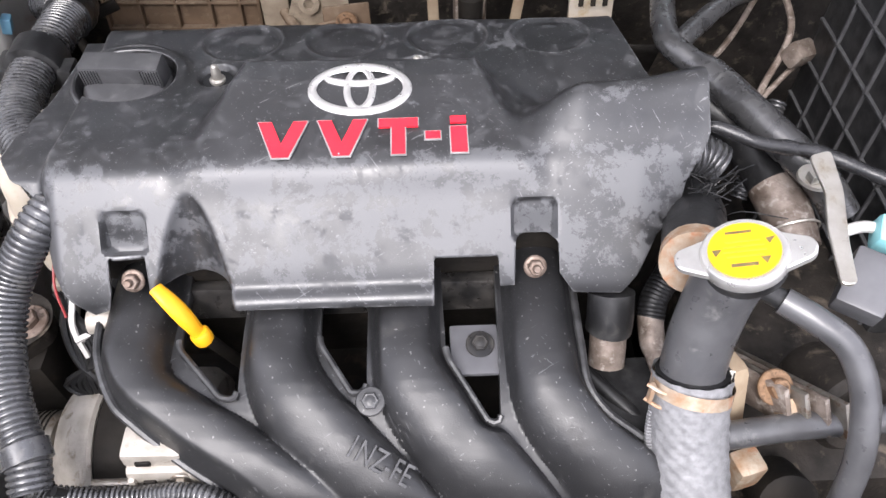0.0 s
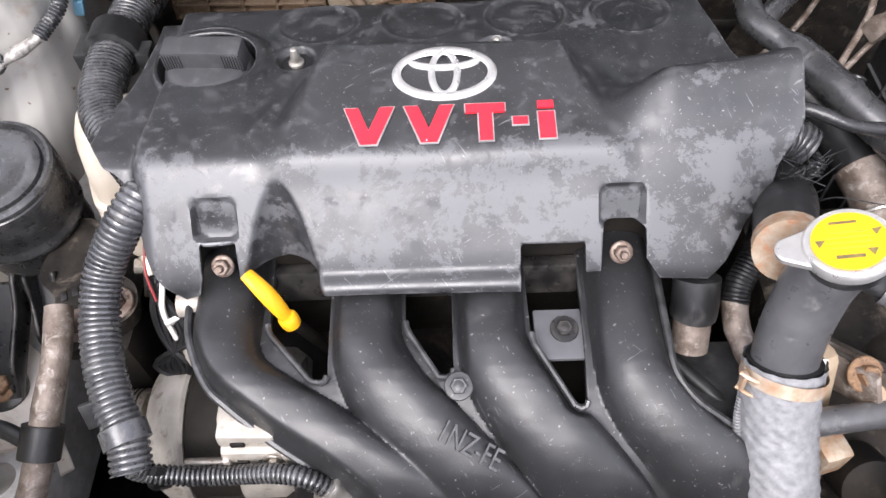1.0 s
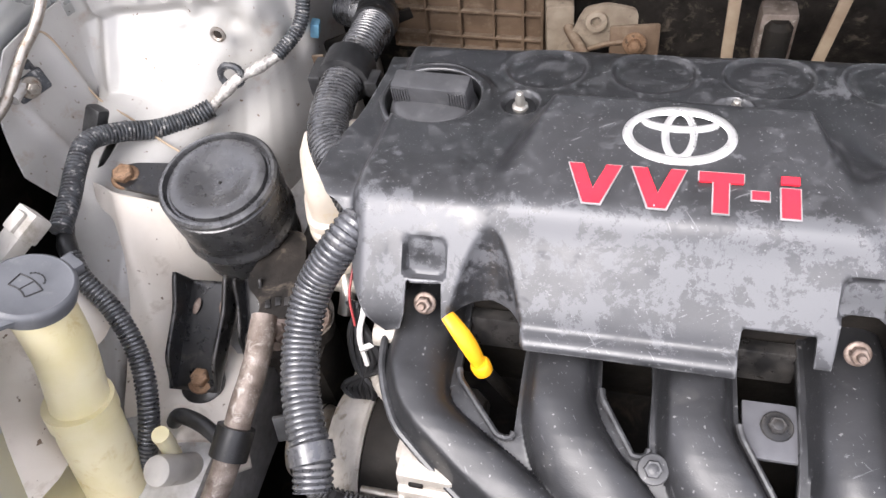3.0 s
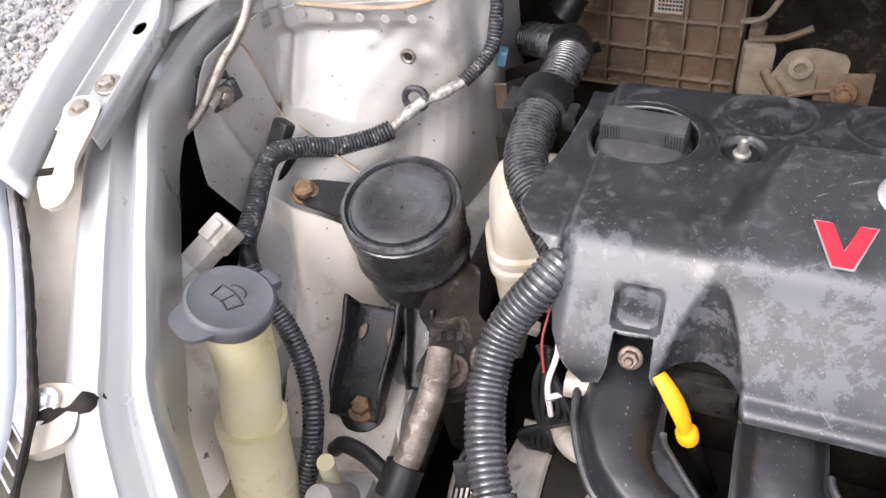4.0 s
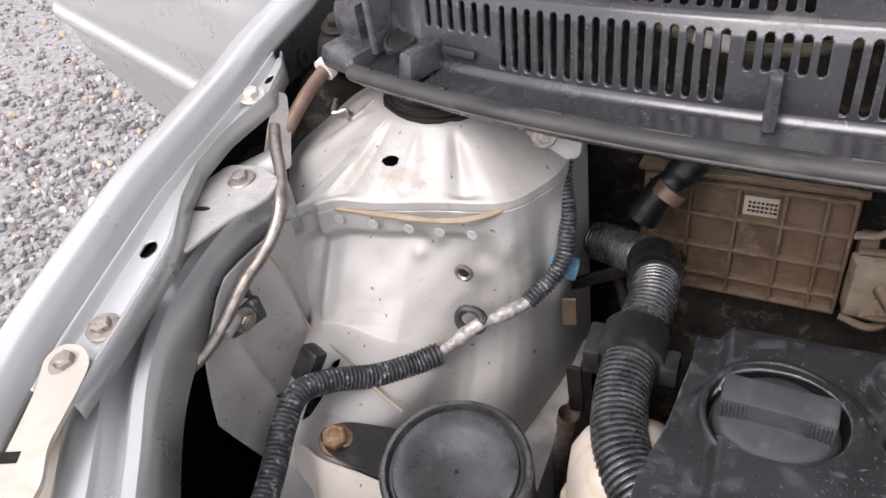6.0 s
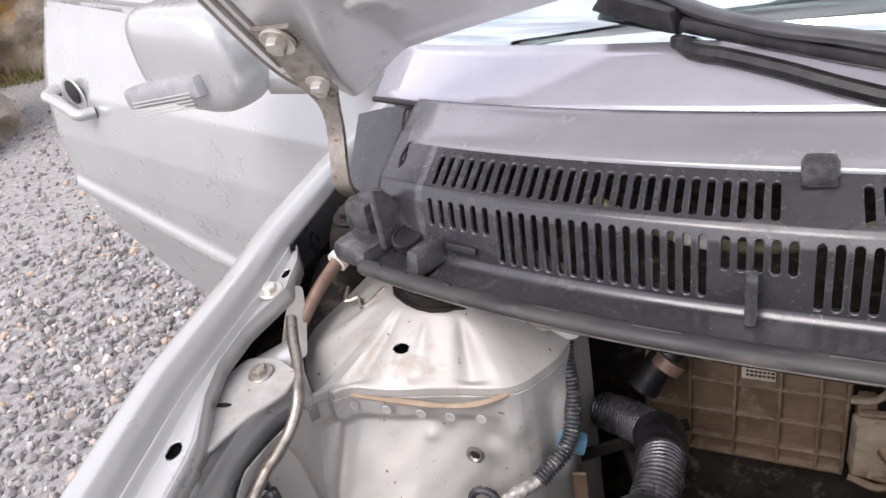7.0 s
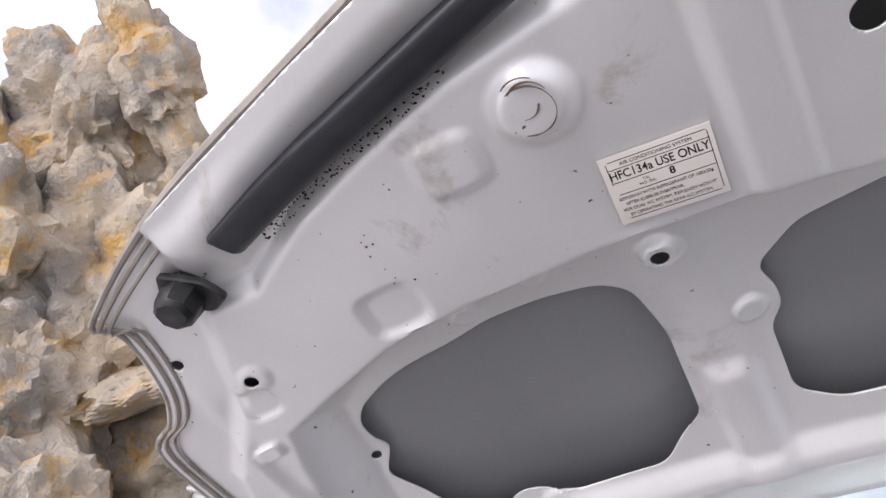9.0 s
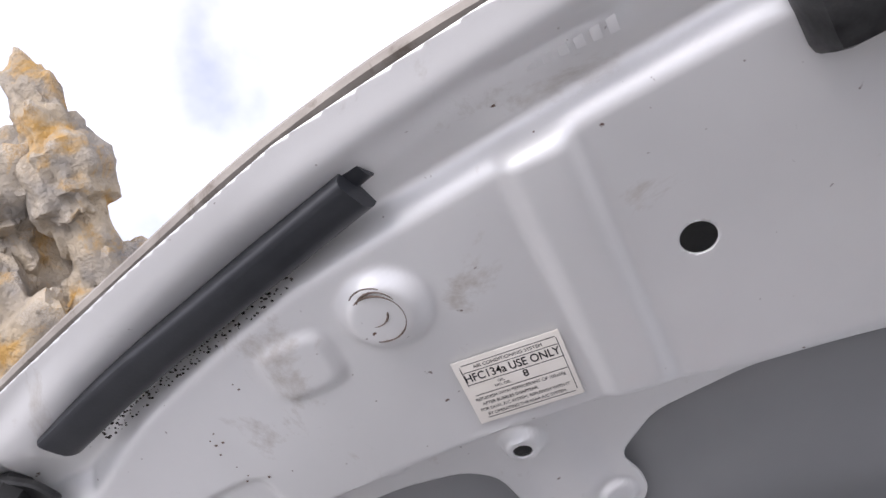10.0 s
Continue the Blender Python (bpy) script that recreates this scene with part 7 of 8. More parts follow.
# painted inner panels and small parts low in the bay
part("wheel_arch_panel", sheet(lambda U, V: (-0.62 + 0.125 * U + 0.012 * np.sin(V * 18), 0.31 - 0.30 * V + 0.02 * U, 0.80 - 0.10 * U - 0.10 * V * U + 0.012 * np.sin(U * 9)), np.linspace(0, 1, 20), np.linspace(0, 1, 26)), LEGPAINT, car_body, "beige painted wheel-arch panel low in the bay")
LEG = [((-0.548, 0.425, 0.737), (-0.524, 0.418, 0.734), (-0.467, 0.423, 0.712), (-0.440, 0.43, 0.63)), ((-0.530, 0.375, 0.688), (-0.504, 0.378, 0.699), (-0.476, 0.388, 0.655), (-0.45, 0.395, 0.615)),
       ((-0.515, 0.335, 0.652), (-0.486, 0.345, 0.660), (-0.462, 0.355, 0.637), (-0.44, 0.36, 0.615)), ((-0.506, 0.311, 0.630), (-0.482, 0.310, 0.629), (-0.450, 0.318, 0.624), (-0.395, 0.33, 0.621)),
       ((-0.488, 0.262, 0.624), (-0.466, 0.262, 0.624), (-0.44, 0.264, 0.624), (-0.383, 0.285, 0.621)), ((-0.478, 0.200, 0.570), (-0.458, 0.200, 0.572), (-0.43, 0.21, 0.570), (-0.378, 0.25, 0.560))]


def leg_surface(U, V):
    P = np.array(LEG)
    acc = [0, 0, 0]
    for du in (-0.12, 0, 0.12):
        for dv in (-0.16, 0, 0.16):
            u, v = np.clip(U + du, 0, 2.999), np.clip(V + dv, 0, 4.999)
            iu, iv = u.astype(int), v.astype(int)
            fu, fv = u - iu, v - iv
            for c in range(3):
                q = P[:, :, c]
                acc[c] = acc[c] + ((q[iv, iu] * (1 - fu) + q[iv, iu + 1] * fu) * (1 - fv) + (q[iv + 1, iu] * (1 - fu) + q[iv + 1, iu + 1] * fu) * fv) / 9
    return acc[0], acc[1], acc[2] + 0.0012 * np.sin(U * 5 + V * 3)


leg = part("chassis_leg_panel", sheet(leg_surface, np.linspace(0, 3, 46), np.linspace(0, 5, 70)), LEGPAINT, car_body, "creased dusty beige chassis leg beside the engine mount")
thicken(leg, 0.0015, (0, 0.3, -1))
# pipe with rubber collar
ac = thing("coolant_pipe", "blotchy oxidised metal pipe with a rubber collar", "pipe")
part("pipe", tube([(-0.350, 0.325, 0.705), (-0.347, 0.29, 0.694), (-0.350, 0.255, 0.681), (-0.354, 0.225, 0.665), (-0.362, 0.195, 0.645), (-0.375, 0.16, 0.62)], 0.0105, 16, 0.005, wobble=0.05), PIPE, ac)
part("collar", tube([(-0.3515, 0.243, 0.6755), (-0.355, 0.222, 0.663)], 0.0148, 18, 0.004), RUBBER, ac, "black rubber collar")
part("collar_arm", tube([(-0.358, 0.230, 0.668), (-0.385, 0.243, 0.668), (-0.41, 0.25, 0.66), (-0.425, 0.252, 0.64)], 0.0065, 10, 0.005), RUBBER, ac)
vent = thing("plastic_nozzle", "small cream plastic nozzle low in the bay", "nozzle")
part("nozzle", moved(lathe([(0.0125, -0.05), (0.0125, -0.004), (0.0118, 0.0), (0.009, 0.0015), (0.003, 0.001)], 24), frame_to((-0.412, 0.205, 0.655), (-0.1, -0.5, 1))), GREYPL, vent)
part("stem", tube([(-0.412, 0.228, 0.672), (-0.414, 0.228, 0.655), (-0.418, 0.225, 0.62)], 0.007, 12, 0.004), NECK, vent)

# alternator
alt = thing("alternator", "dull alloy alternator with a dark stator and pulley", "alternator")
AM = pose(-0.235, 0.268, 0.605, 0, 90, 0)
part("stator", moved(lathe([(0.058, -0.02), (0.060, -0.018), (0.060, 0.018), (0.058, 0.02)], 48), AM), CAVE, alt, "dark laminated stator ring")
part("front_housing", moved(lathe([(0.03, -0.058), (0.05, -0.052), (0.062, -0.036), (0.063, -0.022), (0.061, -0.0195)], 48), AM), ALLOY, alt, "cast alloy front housing")
part("rear_housing", moved(lathe([(0.061, 0.0195), (0.063, 0.022), (0.062, 0.052), (0.054, 0.062), (0.02, 0.064)], 48), AM), ALLOY, alt, "cast alloy rear housing")
part("pulley", moved(lathe([(0.02, -0.095), (0.030, -0.093), (0.032, -0.090), (0.032, -0.070), (0.030, -0.066), (0.02, -0.064)], 40), AM), STEEL, alt, "steel pulley")
for i in range(5):
    # Dark raised ring paints the shade of a pulley groove.
    part("groove_shade_ring", moved(lathe([(0.0322, -0.089 + 0.004 * i), (0.0330, -0.088 + 0.004 * i), (0.0322, -0.087 + 0.004 * i)], 32, close=False), AM), CAVE, alt)
ear = part("ear", moved(block(0.052, 0.026, 0.022, 0.005), pose(-0.187, 0.222, 0.672)), ALLOY, alt, "cast mounting ear with slots")
part("ear_step", moved(block(0.040, 0.024, 0.018, 0.004), pose(-0.193, 0.226, 0.692, 0, 4, 0)), ALLOY, ear)
part("ear_rib", moved(block(0.006, 0.03, 0.03, 0.002), pose(-0.166, 0.221, 0.668)), ALLOY, ear)
part("ear_rib", moved(block(0.005, 0.03, 0.026, 0.002), pose(-0.209, 0.221, 0.662)), ALLOY, ear)
part("ear", moved(block(0.03, 0.024, 0.03, 0.006), pose(-0.208, 0.247, 0.655)), ALLOY, alt)
part("terminal_cover", moved(block(0.040, 0.026, 0.030, 0.004), pose(-0.190, 0.236, 0.640)), ALLOY, alt)
for x, z, w in ((-0.198, 0.6985, 0.010), (-0.183, 0.679, 0.008), (-0.198, 0.679, 0.008)):
    # Dark block paints the shade inside a slot of the ear.
    part("slot", moved(block(w, 0.003, 0.005, 0.001), pose(x, 0.2085 if z < 0.69 else 0.2135, z)), CAVE, ear)
bolt((-0.176, 0.2085, 0.684), (0, -1, 0.1), 0.0048, STEEL, alt, high=0.6)
for k in range(6):
    a_ = math.radians(60 + 18 * k)
    part("housing_fin", tube([tuple(AM @ Vector((0.0595 * math.cos(a_ + math.pi), 0.0595 * math.sin(a_), h))) for h in (-0.052, -0.040, -0.024)], 0.0032, 8, 0.004), ALLOY, alt)
bolt((-0.160, 0.214, 0.668), (0.9, -0.4, 0.2), 0.0065, STEEL, alt, high=0.8)
part("adjuster_rod", tube([(-0.245, 0.215, 0.664), (-0.20, 0.215, 0.664)], 0.004, 10, 0.006), STEEL, alt)
part("tensioner_arm", tube([(-0.255, 0.305, 0.672), (-0.235, 0.285, 0.683), (-0.205, 0.283, 0.690)], 0.009, 12, 0.005), ALLOY, alt)
part("oil_filter_like_can", moved(lathe([(0.0, -0.03), (0.026, -0.03), (0.028, -0.026), (0.028, 0.03), (0.024, 0.034), (0.0, 0.034)], 36), pose(-0.145, 0.225, 0.640, -25, 8, 0)), RUBBER, alt, "dark grey cylindrical can")
part("starter_tail", moved(lathe([(0.0, -0.01), (0.010, -0.01), (0.010, 0.012), (0.006, 0.014)], 16), pose(-0.24, 0.315, 0.720, 0, 90, 0)), ALLOY, alt)

# dipstick
dip = thing("dipstick", "yellow plastic dipstick loop handle", "dipstick")
dl = tube([(-0.1895, 0.3095, 0.7640), (-0.184, 0.305, 0.7605), (-0.1765, 0.300, 0.751), (-0.1705, 0.2965, 0.739), (-0.1675, 0.2955, 0.729)], lambda t: 0.0052 + 0.0016 * math.sin(t * 3.14), 14, 0.003, flat=0.62)
part("handle", dl, YELLOW, dip, "flat curved yellow handle")
part("collar", moved(lathe([(0.0068, -0.006), (0.0072, -0.004), (0.0072, 0.002), (0.006, 0.004)], 18), frame_to((-0.1668, 0.2955, 0.726), (-0.25, 0.1, 1))), YELLOW, dip)
part("tube", tube([(-0.166, 0.297, 0.722), (-0.157, 0.305, 0.68), (-0.14, 0.32, 0.60)], 0.0048, 10, 0.008), CAVE, dip, "dark guide tube")

# ---- right of the engine: radiator neck, hoses, air box ----
neck = thing("radiator_filler_neck", "black coolant filler pipe with a silver radiator cap", "radiator cap")
NM = frame_to((0.1728, 0.2655, 0.8365), (-0.32, 0.05, 1.0), (0, 1, 0)) @ Matrix.Scale(0.88, 4)
part("pipe", tube([(0.1740, 0.2665, 0.831), (0.1695, 0.2650, 0.802), (0.1640, 0.256, 0.775), (0.1605, 0.246, 0.755), (0.160, 0.240, 0.743)], 0.0205, 24, 0.005), GREYRUB, neck, "smooth dusty black plastic pipe")
part("seat", moved(lathe([(0.024, -0.016), (0.0265, -0.012), (0.0275, -0.004), (0.027, 0.0)], 32), NM), BLACK, neck)
capr = part("radiator_cap", moved(lathe([(0.026, -0.006), (0.0275, -0.004), (0.0275, 0.002), (0.0262, 0.0042), (0.0240, 0.0050), (0.0225, 0.0046), (0.0, 0.0050)], 48), NM), SILVERP, neck, "silver pressed cap")
for sx in (-1, 1):
    part("ear", moved(prism(rounded([(sx * 0.018, -0.017), (sx * 0.030, -0.012), (sx * 0.041, -0.007), (sx * 0.044, 0.001), (sx * 0.041, 0.008), (sx * 0.030, 0.012), (sx * 0.018, 0.017)][::sx], 0.005), 0.005, 0.0012), NM @ pose(0, 0, -0.003, 0, 0, -8)), SILVERP, capr, "pressed cap ear")
disc = part("label_disc", moved(lathe([(0.0222, 0.0), (0.0220, 0.0007), (0.0, 0.0008)], 48), NM @ Matrix.Translation((0, 0, 0.0050))), LABELY, capr, "worn yellow warning label")
LBM = NM @ pose(0, 0, 0.0060, 0, 0, 172)
for i, (y, w) in enumerate(((0.006, 0.022), (0.002, 0.026), (-0.002, 0.025), (-0.006, 0.021))):
    part("print_bar", moved(block(w, 0.0013, 0.0003), LBM @ pose(0, y, 0)), PRINTY, disc)
part("print_block", moved(block(0.020, 0.0055, 0.0003), LBM @ pose(0.001, 0.0125, 0) @ Matrix.Diagonal((0.8, 0.45, 1, 1))), INK2, disc, "dark printed heading bar")
part("print_block", moved(block(0.020, 0.0045, 0.0003), LBM @ pose(0.002, -0.0140, 0) @ Matrix.Diagonal((0.8, 0.4, 1, 1))), INK2, disc, "dark printed bar")
part("print_mark", moved(prism([(-0.003, -0.0025), (0.003, -0.0025), (0, 0.003)], 0.0003), LBM @ pose(-0.012, 0.010, 0)), INK2, disc)
part("print_mark", moved(prism([(-0.003, -0.003), (0.003, -0.003), (0.001, 0.0025)], 0.0003), LBM @ pose(0.0165, 0.002, 0)), INK2, disc)
part("print_mark", moved(prism([(-0.003, -0.003), (0.003, -0.002), (0.001, 0.0025)], 0.0003), LBM @ pose(-0.0165, -0.005, 0)), INK2, disc)
part("spout", tube([(0.190, 0.262, 0.808), (0.203, 0.256, 0.803), (0.214, 0.249, 0.80)], 0.0065, 12, 0.004), BLACK, neck, "overflow spout")
rear_collar = thing("inlet_hose", "short black hose with a white corroded joint behind the radiator cap", "hose", "coolant hoses")
part("hose", tube([(0.165, 0.300, 0.788), (0.172, 0.325, 0.782), (0.182, 0.348, 0.772), (0.19, 0.38, 0.75)], 0.0205, 20, 0.005), RUBBER, rear_collar)
part("joint_ring", tube([(0.163, 0.293, 0.792), (0.167, 0.304, 0.787)], 0.0225, 24, 0.002, wobble=0.06), OLDCLAMP, rear_collar, "corroded pale joint ring")
for k in range(26):
    a = random.Random(k)
    x0, y0 = 0.175 + 0.02 * a.random(), 0.335 + 0.03 * a.random()
    part("fibre", tube([(x0, y0, 0.787), (x0 + 0.02 * (a.random() - 0.3), y0 + 0.01 * (a.random() - 0.5), 0.796), (x0 + 0.05 * (a.random() - 0.3), y0 + 0.03 * (a.random() - 0.5), 0.80)], 0.0004, 4, 0.006), TAPE, rear_collar)

hose = thing("radiator_hose", "grey spiral-sheathed radiator hose with a corroded clamp", "hose", "coolant hoses")
HP = [(0.160, 0.2415, 0.748), (0.1595, 0.230, 0.730), (0.160, 0.214, 0.709), (0.161, 0.195, 0.690), (0.163, 0.17, 0.665), (0.165, 0.14, 0.63)]
part("hose", tube(HP, 0.0232, 28, 0.005), RUBBER, hose)


def spiral_sheath():
    pts = spline(HP, 0.0012)
    vs, fs = [], []
    n = 56
    side = None
    for i, c in enumerate(pts):
        d = (pts[min(i + 1, len(pts) - 1)] - pts[max(i - 1, 0)]).normalized()
        side = side or d.cross(Vector((0, 1, 0.3))).normalized()
        side = (side - d * side.dot(d)).normalized()
        up = d.cross(side)
        for k in range(n):
            a = 2 * math.pi * k / n
            s = i * 0.0012
            r = 0.0246 + 0.0011 * abs(math.sin(a * 7 + s * 330)) * (0.45 + 0.55 * abs(math.sin(a * 7 - s * 330)))
            vs.append(c + side * (math.cos(a) * r) + up * (math.sin(a) * r))
    for i in range(len(pts) - 1):
        for k in range(n):
            q = (k + 1) % n
            fs.append((i * n + k, i * n + q, (i + 1) * n + q, (i + 1) * n + k))
    return vs, fs


part("sheath", spiral_sheath(), BRAID, hose, "diagonal quilted grey sheath")
cl = part("clamp", tube([(0.1605, 0.2375, 0.7435), (0.1592, 0.2325, 0.7360)], 0.0262, 28, 0.003, wobble=0.03, ends=False), OLDCLAMP, hose, "rust-spotted spring clamp")
part("torn_rim", tube([(0.160 + 0.0252 * math.cos(a), 0.2425 + 0.0205 * math.sin(a), 0.7485 + 0.012 * math.sin(a)) for a in np.linspace(-2.9, -0.1, 24)], 0.0018, 6, 0.002, wobble=1.4), STICKER, hose, "torn white rim of the hose sheath")
for k in (0, 1):
    part("clamp_ear", moved(block(0.003, 0.005, 0.014, 0.001), pose(0.1305 + 0.010 * k, 0.2265 - 0.003 * k, 0.738, -20, 8, 0)), OLDCLAMP, cl, "bent ear of the clamp")
part("clamp_wire", tube([(0.128, 0.231, 0.752), (0.136, 0.226, 0.750), (0.148, 0.2225, 0.749)], 0.0014, 6, 0.003), OLDCLAMP, cl)
part("clamp_wire", tube([(0.128, 0.228, 0.739), (0.137, 0.222, 0.737), (0.148, 0.219, 0.737)], 0.0014, 6, 0.003), OLDCLAMP, cl)
part("clamp_tongue", moved(block(0.014, 0.004, 0.020, 0.001), pose(0.179, 0.2205, 0.727, -28, 0, 25)), OLDCLAMP, cl)
over = thing("overflow_hose", "shiny black rubber overflow hose arching from the filler neck", "hose", "coolant hoses")
part("hose", tube([(0.203, 0.256, 0.803), (0.220, 0.243, 0.80), (0.238, 0.229, 0.791), (0.249, 0.210, 0.77), (0.251, 0.188, 0.74), (0.25, 0.172, 0.70), (0.248, 0.16, 0.65)], 0.0085, 14, 0.005), GREYRUB, over)
lowp = thing("bypass_hose", "dull grey-black rubber hose low beside the radiator hose", "hose", "coolant hoses")
part("hose", tube([(0.178, 0.216, 0.700), (0.21, 0.219, 0.702), (0.25, 0.222, 0.703), (0.30, 0.224, 0.703), (0.36, 0.23, 0.70)], 0.0095, 14, 0.006), GREYRUB, lowp)
braidl = thing("braided_hose", "thin braided black hose with a tan rubber end", "hose", "coolant hoses")
part("sleeve", tube([(0.183, 0.36, 0.735), (0.172, 0.337, 0.728), (0.158, 0.318, 0.718), (0.154, 0.306, 0.710)], 0.0105, 14, ribs=0.003, depth=0.06), TAPE, braidl, "ribbed black braided sleeve")
part("end", tube([(0.154, 0.308, 0.711), (0.154, 0.29, 0.703), (0.159, 0.275, 0.697), (0.166, 0.262, 0.69)], 0.0095, 14, 0.004, wobble=0.1), PIPE, braidl, "tan stained hose end")
part("cord", tube([(0.140, 0.236, 0.735), (0.135, 0.22, 0.715), (0.135, 0.20, 0.695), (0.14, 0.185, 0.68)], 0.0035, 8, ribs=0.0022, depth=0.3), BRAID, braidl, "thin braided cord")
plug = thing("breather_pipe", "stubby dark pipe with a tan metal end below the cover", "pipe")
part("collar", tube([(0.122, 0.312, 0.738), (0.1215, 0.300, 0.722), (0.121, 0.296, 0.714)], 0.0165, 20, 0.004), BLACK, plug)
part("metal_end", tube([(0.121, 0.297, 0.716), (0.1205, 0.287, 0.702), (0.120, 0.280, 0.692)], 0.0132, 20, 0.004), PIPE, plug, "tan stained metal end")
box_low = thing("throttle_body", "dark cast throttle housing below the manifold's end", "throttle body")
part("housing", moved(block(0.10, 0.09, 0.09, 0.02), pose(0.135, 0.25, 0.595)), BLACK, box_low)
part("flange_lip", tube([(0.10, 0.285, 0.685), (0.125, 0.255, 0.683), (0.15, 0.235, 0.676), (0.18, 0.225, 0.67)], 0.006, 10, 0.006), BLACK, box_low)

ha = thing("heater_hose", "black rubber heater hose snaking beside the cover", "hose", "heater hoses")
part("hose", tube([(0.208, 0.60, 0.80), (0.195, 0.54, 0.80), (0.196, 0.508, 0.798), (0.222, 0.475, 0.792), (0.241, 0.436, 0.790), (0.264, 0.401, 0.782), (0.283, 0.383, 0.77), (0.30, 0.365, 0.75)], lambda t: 0.0105 + 0.003 * float(sm(0.42, 0.46, t)), 16, 0.006), RUBBERS, ha)
part("branch", tube([(0.199, 0.507, 0.799), (0.222, 0.532, 0.80), (0.262, 0.570, 0.80), (0.31, 0.60, 0.79)], 0.0085, 14, 0.006), RUBBERS, ha, "branching hose")
hb = thing("heater_hose", "thick black hose curving behind the cover to a tan joint", "hose", "heater hoses")
part("hose", tube([(0.165, 0.468, 0.775), (0.190, 0.474, 0.772), (0.215, 0.474, 0.768), (0.240, 0.456, 0.760), (0.254, 0.422, 0.75), (0.262, 0.395, 0.745)], 0.0175, 20, 0.005), RUBBER, hb)
part("joint", tube([(0.260, 0.40, 0.746), (0.266, 0.376, 0.740), (0.268, 0.350, 0.73)], 0.0185, 20, 0.005), PIPE, hb, "stained tan metal joint")
part("wire_clip", moved(tube([(0.020 * math.cos(a), 0.020 * math.sin(a), 0) for a in np.linspace(0, 6.28, 16)], 0.001, 6, 0.004), frame_to((0.267, 0.362, 0.736), (0.1, -1, -0.3))), ZINC, hb)
hs = thing("wrapped_harness", "thin black tape-wrapped harness crossing the hoses", "wires")
part("harness", tube([(0.186, 0.402, 0.796), (0.196, 0.404, 0.806), (0.210, 0.398, 0.806), (0.228, 0.389, 0.803), (0.250, 0.386, 0.800), (0.272, 0.383, 0.797), (0.295, 0.372, 0.793), (0.325, 0.356, 0.788), (0.36, 0.34, 0.78)], 0.0052, 10, 0.004, wobble=0.2), TAPES, hs)
st = thing("corrugated_stub", "short ribbed black conduit end beside the cover", "wiring loom", "wiring looms")
part("conduit", tube([(0.180, 0.405, 0.778), (0.200, 0.407, 0.775), (0.214, 0.402, 0.768)], 0.0158, 18, ribs=0.0048, depth=0.14), LOOM, st)
bk = thing("hose_bracket", "thin zinc bracket strip holding the hoses", "bracket")
part("strip", moved(prism(rounded([(0.248, 0.360), (0.264, 0.364), (0.261, 0.33), (0.251, 0.29), (0.246, 0.26), (0.236, 0.26), (0.241, 0.30), (0.249, 0.33)][::-1], 0.005), 0.0025, 0.0006), pose(0, 0, 0.792, 4, 0, 0)), ZINC, bk)
part("clip_loop", moved(block(0.016, 0.008, 0.008, 0.002), pose(0.262, 0.358, 0.796, 0, 0, 12)), ZINC, bk)
part("end_plate", moved(lathe([(0.0125, 0), (0.012, 0.0025), (0.006, 0.003)], 24), pose(0.263, 0.362, 0.793)), ZINC, bk)
cp = thing("sensor_connector", "grey plastic connector with a pale cyan tag", "connector")
part("body", moved(block(0.030, 0.042, 0.022, 0.003), pose(0.278, 0.286, 0.765, 20, 0, -35)), GREYDK, cp)
part("tag", moved(block(0.030, 0.022, 0.024, 0.006), pose(0.305, 0.318, 0.775, 20, 0, -20)), CYAN, cp, "pale cyan plastic end")
part("lead", tube([(0.268, 0.32, 0.785), (0.285, 0.322, 0.788), (0.30, 0.318, 0.785)], 0.004, 8, 0.004), WIRE_W, cp)

gear = thing("gearbox", "cast alloy gearbox housing, grimy and ribbed", "gearbox")
part("case", moved(block(0.22, 0.26, 0.20, 0.03), pose(0.325, 0.34, 0.42)), GRIME, gear)
for i in range(4):
    part("rib", moved(block(0.0045, 0.11, 0.03, 0.0015), pose(0.214 + 0.012 * i, 0.262 - 0.004 * i, 0.672, -34, 0, 24)), (PIPE, STEEL)[i % 2], gear)
part("boss", moved(lathe([(0.0, -0.03), (0.03, -0.03), (0.032, -0.02), (0.032, 0.02), (0.027, 0.026), (0.0, 0.026)], 32), pose(0.290, 0.26, 0.665, 60, 20, 0)), GRIME, gear)
part("thermostat_housing", moved(block(0.026, 0.045, 0.06, 0.008), pose(0.196, 0.250, 0.665, -20, 0, 15)), SEALER, gear, "tan stained housing")
part("sender", moved(lathe([(0.006, -0.03), (0.006, 0.0), (0.011, 0.001), (0.011, 0.010), (0.007, 0.012)], 18), frame_to((0.235, 0.236, 0.70), (0.2, -0.6, 0.6))), OLDCLAMP, gear, "rusty sender")
bolt((0.226, 0.246, 0.712), (0.1, -0.6, 0.8), 0.0075, RUST, gear)
part("elbow", tube([(0.192, 0.222, 0.66), (0.200, 0.212, 0.645), (0.196, 0.205, 0.625), (0.18, 0.20, 0.61)], 0.009, 12, 0.004), PIPE, gear)
part("clamp_block", moved(block(0.022, 0.02, 0.03, 0.004), pose(0.212, 0.212, 0.640, 0, 0, 15)), OLDCLAMP, gear)
part("dark_port", moved(lathe([(0.0, -0.02), (0.022, -0.02), (0.022, 0.01), (0.016, 0.012)], 24), pose(0.245, 0.20, 0.63, 50, 0, 0)), CAVE, gear)
part("lower_case", moved(block(0.30, 0.22, 0.16, 0.03), pose(0.34, 0.18, 0.40)), CAVE, gear)

